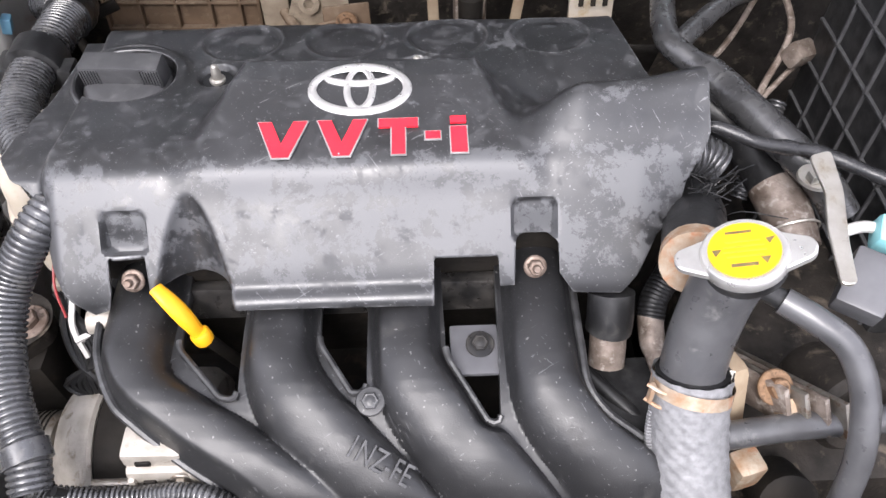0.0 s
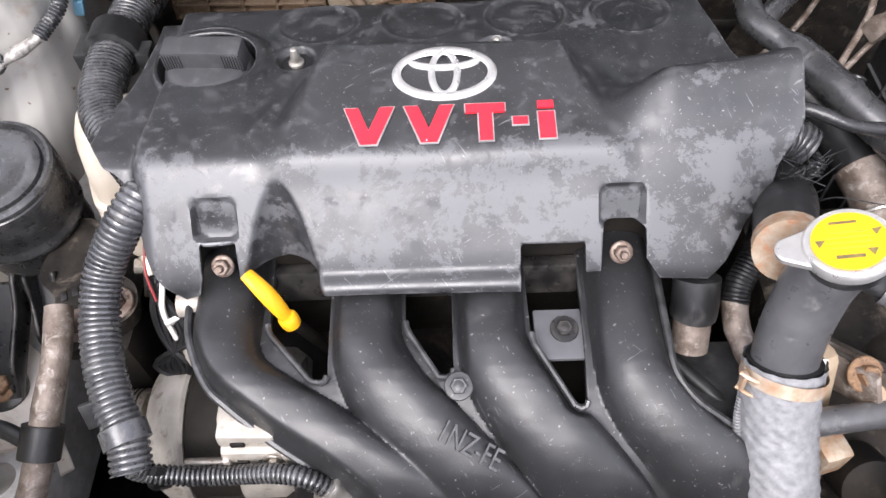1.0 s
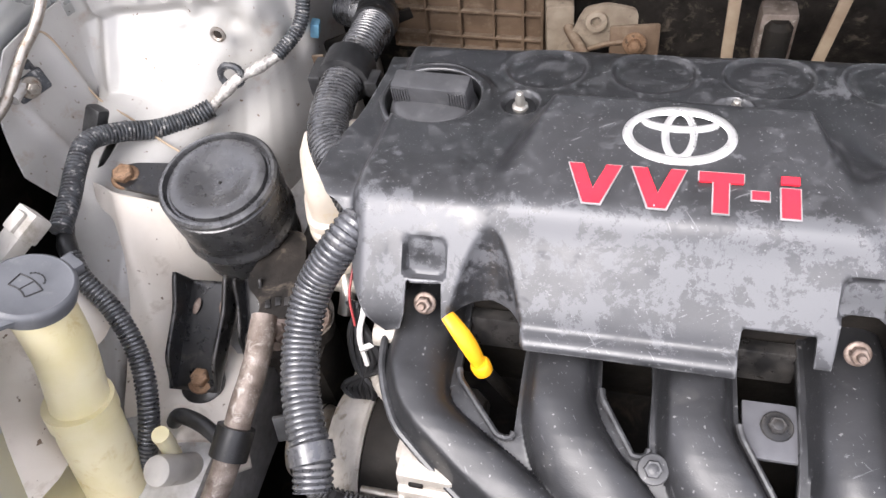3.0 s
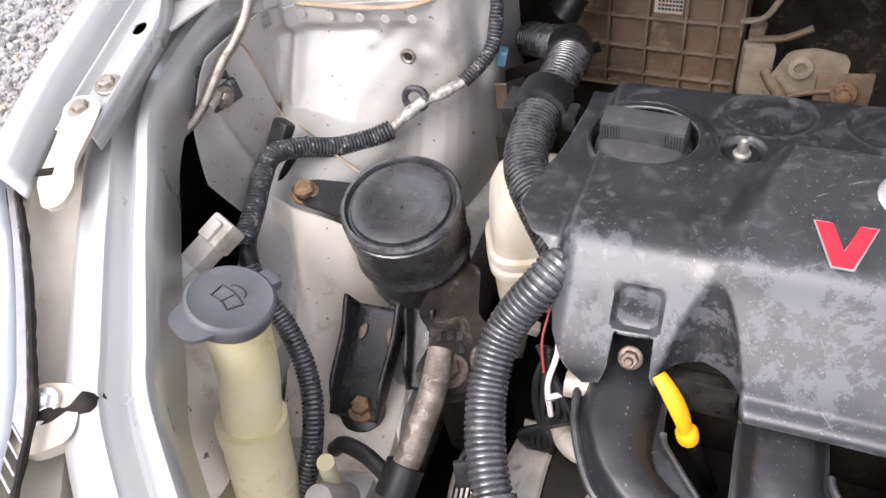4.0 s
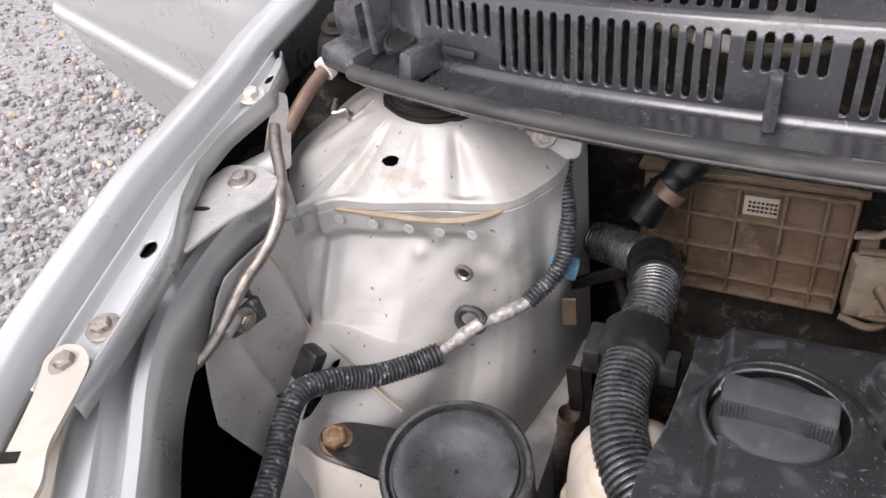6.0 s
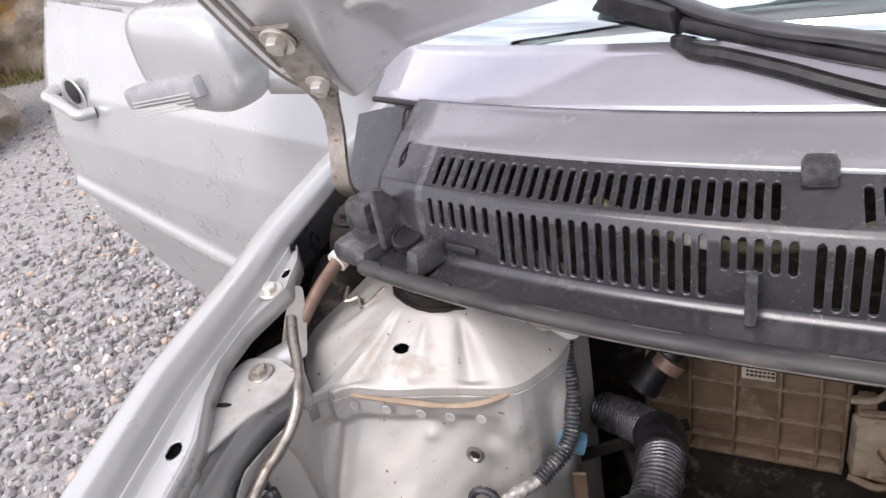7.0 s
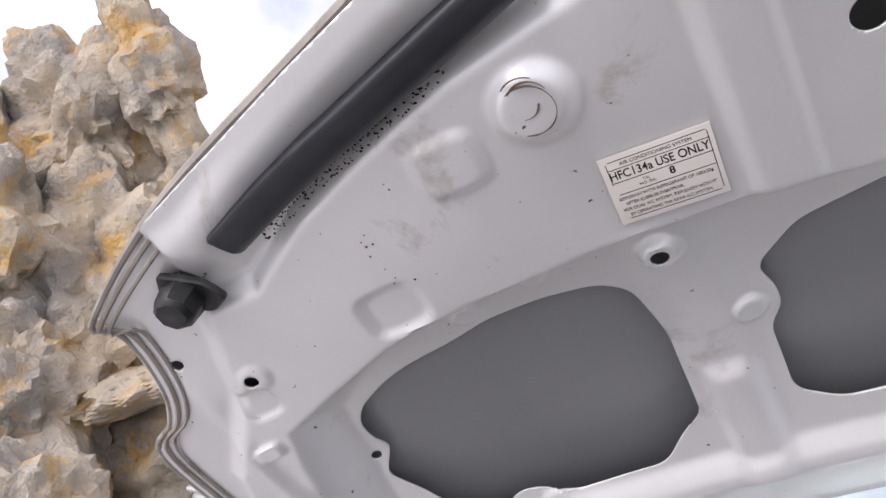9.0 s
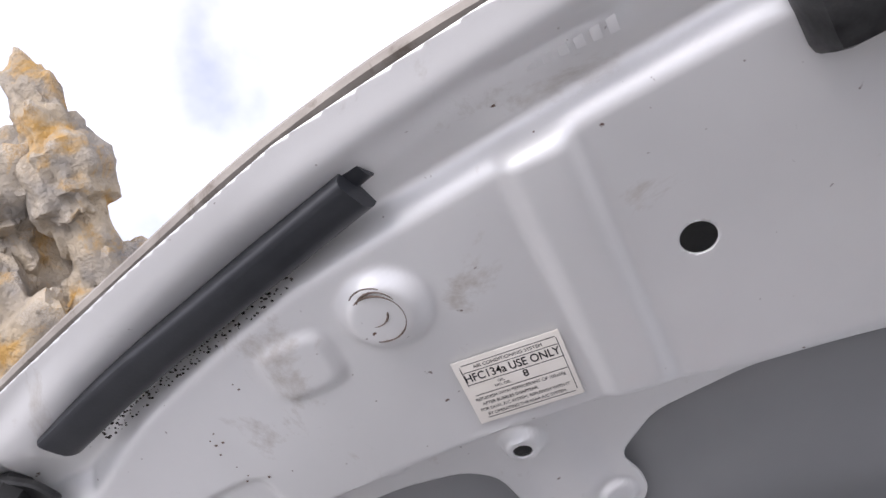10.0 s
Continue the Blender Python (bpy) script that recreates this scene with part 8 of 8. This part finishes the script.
# black ribbed air box wall
air = thing("air_cleaner_box", "matt black air cleaner box with a grid of raised ribs", "air box")
AB = Matrix.Translation((0.365, 0.36, 0.50)) @ pose(0, 0, 0, 0, 0, 90)
part("box", moved(block(0.26, 0.12, 0.36, 0.008), AB @ pose(0.11, -0.06, 0)), BLACK, air)
for y in (-0.01, 0.025, 0.06, 0.0945, 0.13, 0.16, 0.195):
    part("rib", moved(block(0.0026, 0.0035, 0.35, 0.001), AB @ pose(y, 0.0015, 0.005)), BLACKG, air)
for z in (0.13, 0.172, 0.215, 0.257, 0.30):
    part("rib", moved(block(0.25, 0.0035, 0.0026, 0.001), AB @ pose(0.11, 0.0015, z)), BLACKG, air)
part("lid", moved(block(0.28, 0.14, 0.02, 0.006), AB @ pose(0.11, -0.06, 0.362)), BLACK, air)
br_line = thing("brake_lines", "rusty thin metal brake lines at the firewall", "pipe")
part("line", tube([(0.22, 0.56, 0.70), (0.28, 0.60, 0.72), (0.33, 0.66, 0.75), (0.36, 0.70, 0.80)], 0.003, 8, 0.008), PIPE, br_line)
part("line", tube([(0.33, 0.70, 0.82), (0.345, 0.66, 0.76), (0.348, 0.61, 0.735), (0.32, 0.57, 0.70), (0.30, 0.54, 0.68)], 0.0034, 8, 0.008), PIPE, br_line)
part("line", tube([(0.30, 0.545, 0.685), (0.33, 0.57, 0.70), (0.37, 0.60, 0.72)], 0.003, 8, 0.008), PIPE, br_line)
part("ribbed_hose", tube([(0.30, 0.50, 0.62), (0.318, 0.53, 0.66), (0.335, 0.56, 0.69)], 0.009, 12, ribs=0.004, depth=0.2), LOOM, br_line)
part("fitting", moved(block(0.03, 0.02, 0.02, 0.004), pose(0.35, 0.59, 0.715, 20, 10, 30)), PIPE, br_line)
mc = thing("grey_junction_block", "weathered tan bracket block at the firewall", "bracket")
part("block", moved(block(0.05, 0.03, 0.04, 0.006), pose(0.335, 0.70, 0.79, 10, 0, 20)), GRIME, mc)
part("arm", moved(block(0.06, 0.012, 0.012, 0.003), pose(0.38, 0.69, 0.74, 0, -20, 10)), PIPE, mc)

# ---- behind the engine: control unit, brackets ----
ecu = thing("control_unit", "dusty brown ribbed plastic control unit with plugs on top", "control unit")
EB = pose(-0.2620, 0.752, 0.700, -8, 0, -3)
part("case", moved(block(0.182, 0.030, 0.122, 0.006), EB @ pose(-0.009, 0.015, -0.056)), DUSTY, ecu, "dusty brown plastic case")
for x in (-0.094, -0.055, -0.0147, 0.0236, 0.0566, 0.078):
    part("rib", moved(block(0.0034, 0.009, 0.114, 0.0012), EB @ pose(x, -0.0035, -0.052)), DUSTY, ecu)
for z in (-0.052, -0.036, -0.006, 0.0275, 0.060):
    part("rib", moved(block(0.174, 0.009, 0.0034, 0.0012), EB @ pose(-0.009, -0.0035, z)), DUSTY, ecu)
part("top_ledge", moved(block(0.190, 0.036, 0.006, 0.002), EB @ pose(-0.009, 0.012, 0.066)), DUSTY, ecu)
lab = part("label", moved(block(0.029, 0.0012, 0.019, 0.0003), EB @ pose(0.0045, -0.0012, 0.034)), STICKER2, ecu, "small dusty printed label")
rnd = random.Random(8)
for r in range(3):
    for c in range(7):
        part("print_bar", moved(block(0.0022 + 0.001 * rnd.random(), 0.0004, 0.0022), EB @ pose(-0.005 + 0.0036 * c, -0.0020, 0.0375 + 0.0042 * r)), INK, lab)
part("side_clip", moved(block(0.016, 0.022, 0.075, 0.004), EB @ pose(0.093, 0.002, -0.045)), DUSTY, ecu, "moulded side clip")
part("side_loop", tube([tuple(EB @ Vector(q)) for q in ((0.088, -0.010, 0.020), (0.118, -0.014, 0.026), (0.142, -0.012, 0.038))], 0.005, 10, 0.005, flat=0.7), DUSTY, ecu, "moulded side loop")
part("side_loop", tube([tuple(EB @ Vector(q)) for q in ((0.084, -0.010, -0.050), (0.110, -0.016, -0.052), (0.135, -0.014, -0.030))], 0.005, 10, 0.005, flat=0.7), DUSTY, ecu, "moulded side loop")
part("plug", moved(block(0.092, 0.03, 0.022, 0.004), EB @ pose(-0.040, 0.018, 0.074)), BLACK, ecu, "black multi-pin plug")
part("plug", moved(block(0.066, 0.036, 0.024, 0.004), EB @ pose(0.046, 0.018, 0.074)), TANDUST, ecu, "tan dusty plug with wires")
part("pin_mark", moved(block(0.004, 0.002, 0.008, 0.0005), EB @ pose(-0.024, 0.001, 0.080)), WIRE_W, ecu)
for k in range(8):
    part("wire", tube([tuple(EB @ Vector((0.020 + 0.007 * k, 0.004, 0.080))), tuple(EB @ Vector((0.024 + 0.008 * k, -0.004, 0.088))), tuple(EB @ Vector((0.036 + 0.009 * k, 0.012, 0.102)))], 0.0016, 6, 0.003), (TANDUST, STICKER2, CAVE)[k % 3], ecu)
plugl = thing("taped_connector", "taped black connector with bare coloured wires beside the control unit", "connector")
part("tape", tube([(-0.352, 0.705, 0.755), (-0.340, 0.712, 0.775), (-0.325, 0.722, 0.792), (-0.312, 0.73, 0.806)], 0.0135, 14, 0.004, wobble=0.22), TAPE, plugl)
part("sleeve", tube([(-0.333, 0.708, 0.778), (-0.327, 0.712, 0.786)], 0.0146, 16, 0.003), COPPER, plugl, "brown sleeve")
for k in range(9):
    a = k * 0.7
    part("wire", tube([(-0.313 + 0.006 * math.cos(a), 0.728 + 0.004 * math.sin(a), 0.805), (-0.305 + 0.007 * math.cos(a), 0.731 + 0.005 * math.sin(a), 0.822), (-0.285 + 0.004 * k * 0.5, 0.745, 0.842)], 0.0014, 6, 0.004), (AMBER, WIRE_W, WIRE_G, TAPE)[k % 4], plugl)
rb = thing("support_bracket", "dusty steel support brackets behind the engine", "bracket")
part("bar", tube([(-0.165, 0.745, 0.700), (-0.150, 0.72, 0.690), (-0.135, 0.69, 0.685), (-0.145, 0.66, 0.69)], 0.006, 10, 0.006), DUSTY, rb)
part("bar", tube([(-0.175, 0.735, 0.655), (-0.145, 0.71, 0.675), (-0.110, 0.70, 0.695), (-0.075, 0.70, 0.700)], 0.005, 10, 0.006, flat=0.6), DUSTY, rb)
part("plate", moved(block(0.050, 0.006, 0.035, 0.003), pose(-0.085, 0.70, 0.680, -10, 0, 8)), DUSTY, rb)
part("plate", moved(block(0.030, 0.02, 0.06, 0.004), pose(-0.165, 0.735, 0.66, 0, 0, 10)), TANDUST, rb)
part("strap", tube([(-0.184, 0.722, 0.752), (-0.165, 0.718, 0.760), (-0.153, 0.720, 0.783), (-0.139, 0.728, 0.808), (-0.110, 0.735, 0.830)], 0.0065, 10, 0.005, flat=0.45), TANDUST, rb, "bent tan steel strap")
lug = part("lug", moved(prism(rounded([(-0.168, 0.666), (-0.150, 0.692), (-0.138, 0.722), (-0.115, 0.728), (-0.085, 0.722), (-0.085, 0.684), (-0.125, 0.680)], 0.007), 0.006, 0.0015), Matrix.Translation((0, 0.724, 0)) @ pose(0, 0, 0, 90, 0, 0)), TANDUST, rb, "dusty tan bracket lug")
part("lug_boss", moved(lathe([(0.012, 0.0), (0.011, 0.004), (0.006, 0.005), (0.005, 0.001)], 20, close=False), frame_to((-0.125, 0.717, 0.710), (0, -1, 0.2))), TANDUST, lug)
part("back_plate", moved(block(0.085, 0.006, 0.13, 0.004), pose(-0.105, 0.748, 0.775, -6, 0, 10)), DUSTY, rb, "dusty brown plate behind the brackets")
bolt((-0.085, 0.695, 0.70), (0, -1, 0.2), 0.007, RUST, rb)
for x in (0.008, 0.092):
    part("tan_strip", moved(block(0.012, 0.004, 0.12, 0.002), pose(x, 0.71, 0.66, -6, 8 if x > 0.05 else -2, 0)), SEALER, rb, "tan painted strip")
part("valve", moved(block(0.034, 0.03, 0.06, 0.006), pose(0.045, 0.70, 0.68, -6, 0, 0)), PIPE, rb, "grimy valve body")
part("valve_can", moved(lathe([(0.0, -0.02), (0.012, -0.02), (0.013, 0.03), (0.008, 0.036)], 20), pose(0.045, 0.683, 0.70, -10, 0, 0)), CAVE, rb)
wj = thing("white_junction_plate", "cream plastic junction plate with dark slots behind the engine", "fuse box")
part("plate", moved(block(0.045, 0.006, 0.085, 0.002), pose(0.165, 0.665, 0.715, -12, 0, 0)), TANK, wj)
for i in range(5):
    # Dark block paints the shade inside a slot of the plate.
    part("slot", moved(block(0.005, 0.002, 0.010, 0.0005), pose(0.153 + 0.012 * (i % 3), 0.6608 - 0.002, 0.735 + 0.022 * (i // 3), -12, 0, 0)), CAVE, wj)
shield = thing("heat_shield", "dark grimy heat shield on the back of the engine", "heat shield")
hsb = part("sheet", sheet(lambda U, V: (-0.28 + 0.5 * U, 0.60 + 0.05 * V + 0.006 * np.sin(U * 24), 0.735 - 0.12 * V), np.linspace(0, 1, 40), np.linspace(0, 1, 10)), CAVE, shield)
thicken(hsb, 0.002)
ic = thing("fuel_line", "thin black pipe behind the strut tower loom", "pipe")
part("pipe", tube([(-0.375, 0.70, 0.70), (-0.36, 0.68, 0.675), (-0.35, 0.65, 0.66), (-0.352, 0.61, 0.64)], 0.005, 10, 0.006), CAVE, ic)
part("bracket", moved(block(0.10, 0.004, 0.012, 0.001), pose(-0.355, 0.665, 0.722, 0, -12, 22)), CAVE, ic)
part("tab", moved(block(0.012, 0.003, 0.03, 0.001), pose(-0.392, 0.612, 0.705, 0, 0, 10)), DUSTY, ic)

# strut top, corner behind the wing
top = thing("strut_mount", "black rubber strut top mount in its collar", "strut mount")
part("mount", moved(lathe([(0.052, -0.012), (0.050, 0.0), (0.044, 0.004), (0.043, 0.014), (0.036, 0.018), (0.02, 0.022), (0.0, 0.024)], 40), pose(TC.x, TC.y, 0.889)), RUBBER, top)
part("ring", moved(tube([(0.047 * math.cos(a), 0.047 * math.sin(a), 0) for a in np.linspace(0, 6.2832, 40)], 0.003, 8, 0.006, wobble=0.5), pose(TC.x, TC.y, 0.8925)), CAVE, top, "crumbling dark ring")
cb = thing("corner_brace", "folded silver brace at the tower corner", "bracket")
part("brace", moved(prism(rounded([(-0.02, 0.0), (0.022, 0.0), (0.028, 0.04), (0.0, 0.05), (-0.018, 0.03)], 0.006), 0.004, 0.001), frame_to((-0.412, 0.650, 0.845), (0.35, -0.9, 0.35), (0, 0, 1))), BAY, cb)
bolt((-0.417, 0.648, 0.868), (0.35, -0.9, 0.35), 0.0058, STEEL, cb, high=0.3)
vn = thing("threaded_insert", "small threaded steel insert in the tower wall", "insert")
part("insert", moved(lathe([(0.0078, 0.0), (0.0075, 0.002), (0.0055, 0.0026), (0.0042, 0.001)], 24, close=False), frame_to((-0.460, 0.5655, 0.792), (0, -1, 0.06), (0, 0, 1))), STEEL, vn)
# Dark disc paints the shade inside the insert's bore.
part("bore_shade_disc", moved(lathe([(0.0043, 0.0008), (0.001, 0.0009)], 16), frame_to((-0.460, 0.5655, 0.792), (0, -1, 0.06), (0, 0, 1))), CAVE, vn)
am = thing("drain_hose", "amber drain hose joined to a stained pipe at the wing corner", "hose")
part("hose", tube([(-0.588, 0.700, 0.915), (-0.598, 0.682, 0.911), (-0.604, 0.664, 0.907)], 0.0082, 14, 0.004), AMBER, am, "translucent amber hose")
part("tie", tube([(-0.6045, 0.663, 0.9065), (-0.6065, 0.657, 0.905)], 0.0098, 14, 0.003), STICKER, am)
part("pipe", tube([(-0.606, 0.658, 0.905), (-0.614, 0.632, 0.893), (-0.622, 0.606, 0.875), (-0.63, 0.585, 0.855)], 0.0062, 12, 0.005), COPPER, am, "brown stained pipe")
part("wire_stay", tube([(-0.60, 0.655, 0.880), (-0.595, 0.64, 0.876), (-0.585, 0.645, 0.877), (-0.575, 0.635, 0.875), (-0.56, 0.652, 0.885)], 0.0022, 6, 0.004), STEEL, am)
cw = car_body
# Dark material here puts the hinge cavity's shade into dusty panels.
part("corner_panel", sheet(lambda U, V: (-0.66 + 0.085 * U, 0.56 + 0.26 * V, 0.845 + 0.035 * V + 0.01 * np.sin(U * 6) - 0.02 * U + 0.01 * np.sin(V * 14 + U * 3)), np.linspace(0, 1, 20), np.linspace(0, 1, 30)), GRIME, cw, "dusty panel in the hinge corner, darkened for the cavity's shade")
part("hinge_box", moved(block(0.06, 0.06, 0.035, 0.012, taper=0.8), pose(-0.625, 0.735, 0.875, 0, 0, 10)), GRIME, cw, "hinge mounting box, darkened for the cavity's shade")
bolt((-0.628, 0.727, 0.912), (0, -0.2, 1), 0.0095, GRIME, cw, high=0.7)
# bonnet hinge
def strap(pts, w, t):
    """A flat steel strap, w wide along x, bent along pts."""
    path = spline(pts, 0.006)
    vs, fs = [], []
    for i, c in enumerate(path):
        d = (path[min(i + 1, len(path) - 1)] - path[max(i - 1, 0)]).normalized()
        nrm = d.cross(Vector((1, 0, 0))).normalized()
        k = i / (len(path) - 1)
        ww = w(k)
        for sx, sn in ((-1, -1), (1, -1), (1, 1), (-1, 1)):
            vs.append(c + Vector((sx * ww / 2, 0, 0)) + nrm * (sn * t / 2))
    n = len(path)
    for i in range(n - 1):
        for k in range(4):
            q = (k + 1) % 4
            fs.append((i * 4 + k, i * 4 + q, (i + 1) * 4 + q, (i + 1) * 4 + k))
    fs += [(3, 2, 1, 0), tuple(4 * (n - 1) + k for k in range(4))]
    return vs, fs


hg = part("hinge_arm", strap([(-0.597, 0.648, 1.118), (-0.596, 0.662, 1.098), (-0.593, 0.684, 1.060), (-0.596, 0.697, 1.038), (-0.600, 0.702, 1.012), (-0.600, 0.694, 0.985), (-0.600, 0.692, 0.962), (-0.596, 0.707, 0.946), (-0.59, 0.725, 0.942)], lambda k: 0.034 - 0.018 * float(sm(0.25, 0.5, k)), 0.0045), STEEL, bonnet, "bent plated steel hinge arm")
for v, u in ((0.060, -0.595), (0.003, -0.590)):
    p = HM @ Vector((u, v, float(hood_n(u)) - 0.004))
    bolt(tuple(p), (0, -0.829, -0.559), 0.0085, ZINC, hg, washer=1.7, high=0.7)
boot = thing("strut_boot", "ribbed dark rubber boot seated on the strut tower top", "rubber boot")
part("boot", moved(lathe([(0.044, -0.004), (0.0485, 0.0), (0.0495, 0.003), (0.046, 0.006), (0.0475, 0.010), (0.0485, 0.013), (0.045, 0.016), (0.0465, 0.020), (0.0455, 0.024), (0.036, 0.028), (0.012, 0.029)], 48), pose(TC.x, TC.y, 0.890)), RUBBER, boot)
part("grime_ring", moved(tube([(0.0505 * math.cos(a), 0.0505 * math.sin(a), 0) for a in np.linspace(0, 6.28, 40)], 0.0018, 6, 0.003, wobble=1.0), pose(TC.x, TC.y, 0.8895)), CAVE, boot, "flaking dirt round the boot")
# wipers
wp = thing("wiper", "satin black windscreen wiper arm and blade", "wiper", "wipers")
part("arm", tube([(-0.350, 0.828, 1.080), (-0.332, 0.808, 1.072), (-0.3026, 0.7869, 1.064), (-0.2565, 0.7571, 1.0585), (-0.2085, 0.735, 1.056), (-0.167, 0.7154, 1.053), (-0.05, 0.68, 1.045), (0.06, 0.66, 1.035)], 0.0108, 12, 0.008, flat=0.5), GREYDK, wp, "satin grey-black wiper arm")
part("blade_clip", moved(block(0.085, 0.024, 0.016, 0.004, taper=0.8), pose(-0.358, 0.806, 1.059, 0, 8.6, -29)), BLACK, wp, "black blade adapter")
part("head", moved(block(0.026, 0.018, 0.014, 0.004), pose(-0.338, 0.812, 1.062, 0, 8, -29)), BLACK, wp)
part("blade", tube([(-0.3225, 0.785, 1.058), (-0.2576, 0.7575, 1.049), (-0.1659, 0.724, 1.037), (-0.05, 0.70, 1.028), (0.06, 0.68, 1.018)], 0.0042, 8, 0.012, flat=1.4), BLACK, wp, "rubber blade")
w2 = thing("wiper", "satin black windscreen wiper blade lying low on the glass", "wiper", "wipers")
part("blade", tube([(-0.3216, 0.7705, 1.0482), (-0.310, 0.760, 1.043), (-0.2929, 0.7535, 1.0425), (-0.2493, 0.7345, 1.0360), (-0.2101, 0.716, 1.0285), (-0.1681, 0.701, 1.0230), (-0.05, 0.68, 1.016)], 0.0056, 8, 0.012, flat=1.2), BLACK, w2)
part("end", moved(block(0.014, 0.010, 0.010, 0.003), pose(-0.322, 0.771, 1.044, 0, 0, -35)), BLACK, w2)
wl_ = thing("washer_pipe", "pale green washer pipe with a white joint behind the slots", "pipe")
part("pipe", tube([(-0.37, 0.66, 0.972), (-0.335, 0.645, 0.962), (-0.295, 0.635, 0.955), (-0.25, 0.63, 0.956), (-0.21, 0.632, 0.966), (-0.18, 0.64, 0.975)], 0.004, 10, 0.006), WPIPE, wl_)
part("joint", tube([(-0.312, 0.638, 0.958), (-0.288, 0.634, 0.955)], 0.0052, 10, 0.006), STICKER, wl_, "white joint piece")

# ---- bonnet labels and marks ----
sticker = thing("warning_sticker", "white air-conditioning label with black print on the bonnet", "sticker")
SM_ = on_hood(-0.179, 0.4195, -0.0022) @ pose(0, 0, 0, 0, 7.4, -3.6)
part("paper", moved(block(0.069, 0.053, 0.0006, 0.0002), SM_), STICKER, sticker)


def line(x, y, text, size, w=None, bold=0.0):
    ob = words(text, size, 0.00005, INK, SM_ @ Matrix.Translation((x, y, 0.00075)) @ Matrix.Diagonal((w or 1.0, 1, 1, 1)), "print", sticker, bold=bold)
    return ob


line(0.000, 0.0195, "AIR CONDITIONING SYSTEM", 0.0036, 0.95)
line(0.000, 0.0115, "HFC134a USE ONLY", 0.0088, 0.80, 0.0001)
line(-0.010, 0.0035, "OIL", 0.0028)
line(-0.010, 0.0003, "NO. OIL", 0.0028)
line(0.006, 0.0025, "8", 0.0075, 1.0, 0.00015)
for i, t_ in enumerate(("REPLENISH WITH REFRIGERANT OF 100\u00b150g", "AFTER BUBBLES DISAPPEAR.", "FOR DUAL A/C SYSTEM, REPLENISH WITH IT", "BY OPERATING THE REAR A/C SYSTEM.")):
    line(-0.001 - 0.008 * (i == 1), -0.0065 - 0.0045 * i, t_, 0.0034, 0.88)
for y, w in ((0.0225, 0.060), (0.0165, 0.062), (0.0065, 0.062), (-0.0030, 0.060), (-0.0228, 0.058)):
    part("rule", moved(block(w, 0.0005, 0.0002), SM_ @ pose(0.001, y, 0.0005)), INK, sticker)
for x in (-0.0305, 0.0315):
    part("rule", moved(block(0.0005, 0.043 if x > 0 else 0.016, 0.0002), SM_ @ pose(x, 0 if x > 0 else 0.0135, 0.0005)), INK, sticker)
MARK = 0.015 - 0.0275 * float(sm(0.004, 0.058, 0.599 - float(ledge_v(-0.078)))) - 0.0014
for i, u in enumerate(np.linspace(-0.096, -0.054, 6)):
    part("pressed_mark", moved(block(0.0052, 0.0085, 0.0010, 0.0004), on_hood(float(u), 0.599, MARK)), HOODIN, bonnet)
part("scribed_ring", moved(tube([(0.0165 * math.cos(a), 0.0165 * math.sin(a), 0) for a in np.linspace(0, 6.2832, 30)], 0.0005, 5, 0.003, wobble=0.8), on_hood(-0.230, 0.502, -0.0106)), NUT, bonnet)
for r, x, y, a0, a1 in ((0.0125, 0.003, 0.006, 0.3, 3.4), (0.0100, -0.002, 0.005, 3.5, 6.0), (0.0150, 0.001, 0.007, 0.9, 2.3)):
    part("scuff", moved(tube([(x + r * math.cos(a), y + r * math.sin(a), 0) for a in np.linspace(a0, a1, 16)], 0.0005, 5, 0.003, wobble=1.0), on_hood(-0.230, 0.502, -0.0105)), NUT, bonnet, "scratched worn arc")
# grit caught under the sealing strip
rnd = random.Random(41)
gv, gf = [], []
for _ in range(190):
    u = -0.425 + 0.16 * rnd.random() ** 1.5
    v = float(np.interp(u, [-0.4445, -0.36, -0.26], [0.5125, 0.5375, 0.562])) - 0.0145 - 0.0075 * rnd.random() ** 1.6
    m_, r = on_hood(u, v, 0.0005), 0.0004 + 0.0009 * rnd.random()
    k = len(gv)
    gv += [tuple(m_ @ Vector((r * math.cos(a), r * math.sin(a) * 0.8, 0))) for a in (0.2, 1.5, 2.6, 3.9, 5.2)] + [tuple(m_ @ Vector((0, 0, r)))]
    gf += [(k + j, k + (j + 1) % 5, k + 5) for j in range(5)]
part("grit", (gv, gf), GRIME, bonnet, "dark grit caught below the strip")
# rust spots on the inner panel
for u, v, r in ((-0.367, 0.469, 0.7), (-0.371, 0.460, 1.1), (-0.373, 0.452, 0.9), (-0.370, 0.438, 0.6), (-0.368, 0.428, 0.7), (-0.357, 0.420, 1.1), (-0.334, 0.491, 0.9), (-0.335, 0.496, 0.6), (-0.372, 0.465, 0.7), (-0.366, 0.460, 1.1), (-0.371, 0.424, 0.9)):
    part("rust_spot", moved(lathe([(0.0011, 0.0), (0.0009, 0.0003)], 8), on_hood(u, v, -0.0012) @ Matrix.Diagonal((r, r * 0.8, 1, 1))), NUT, bonnet)
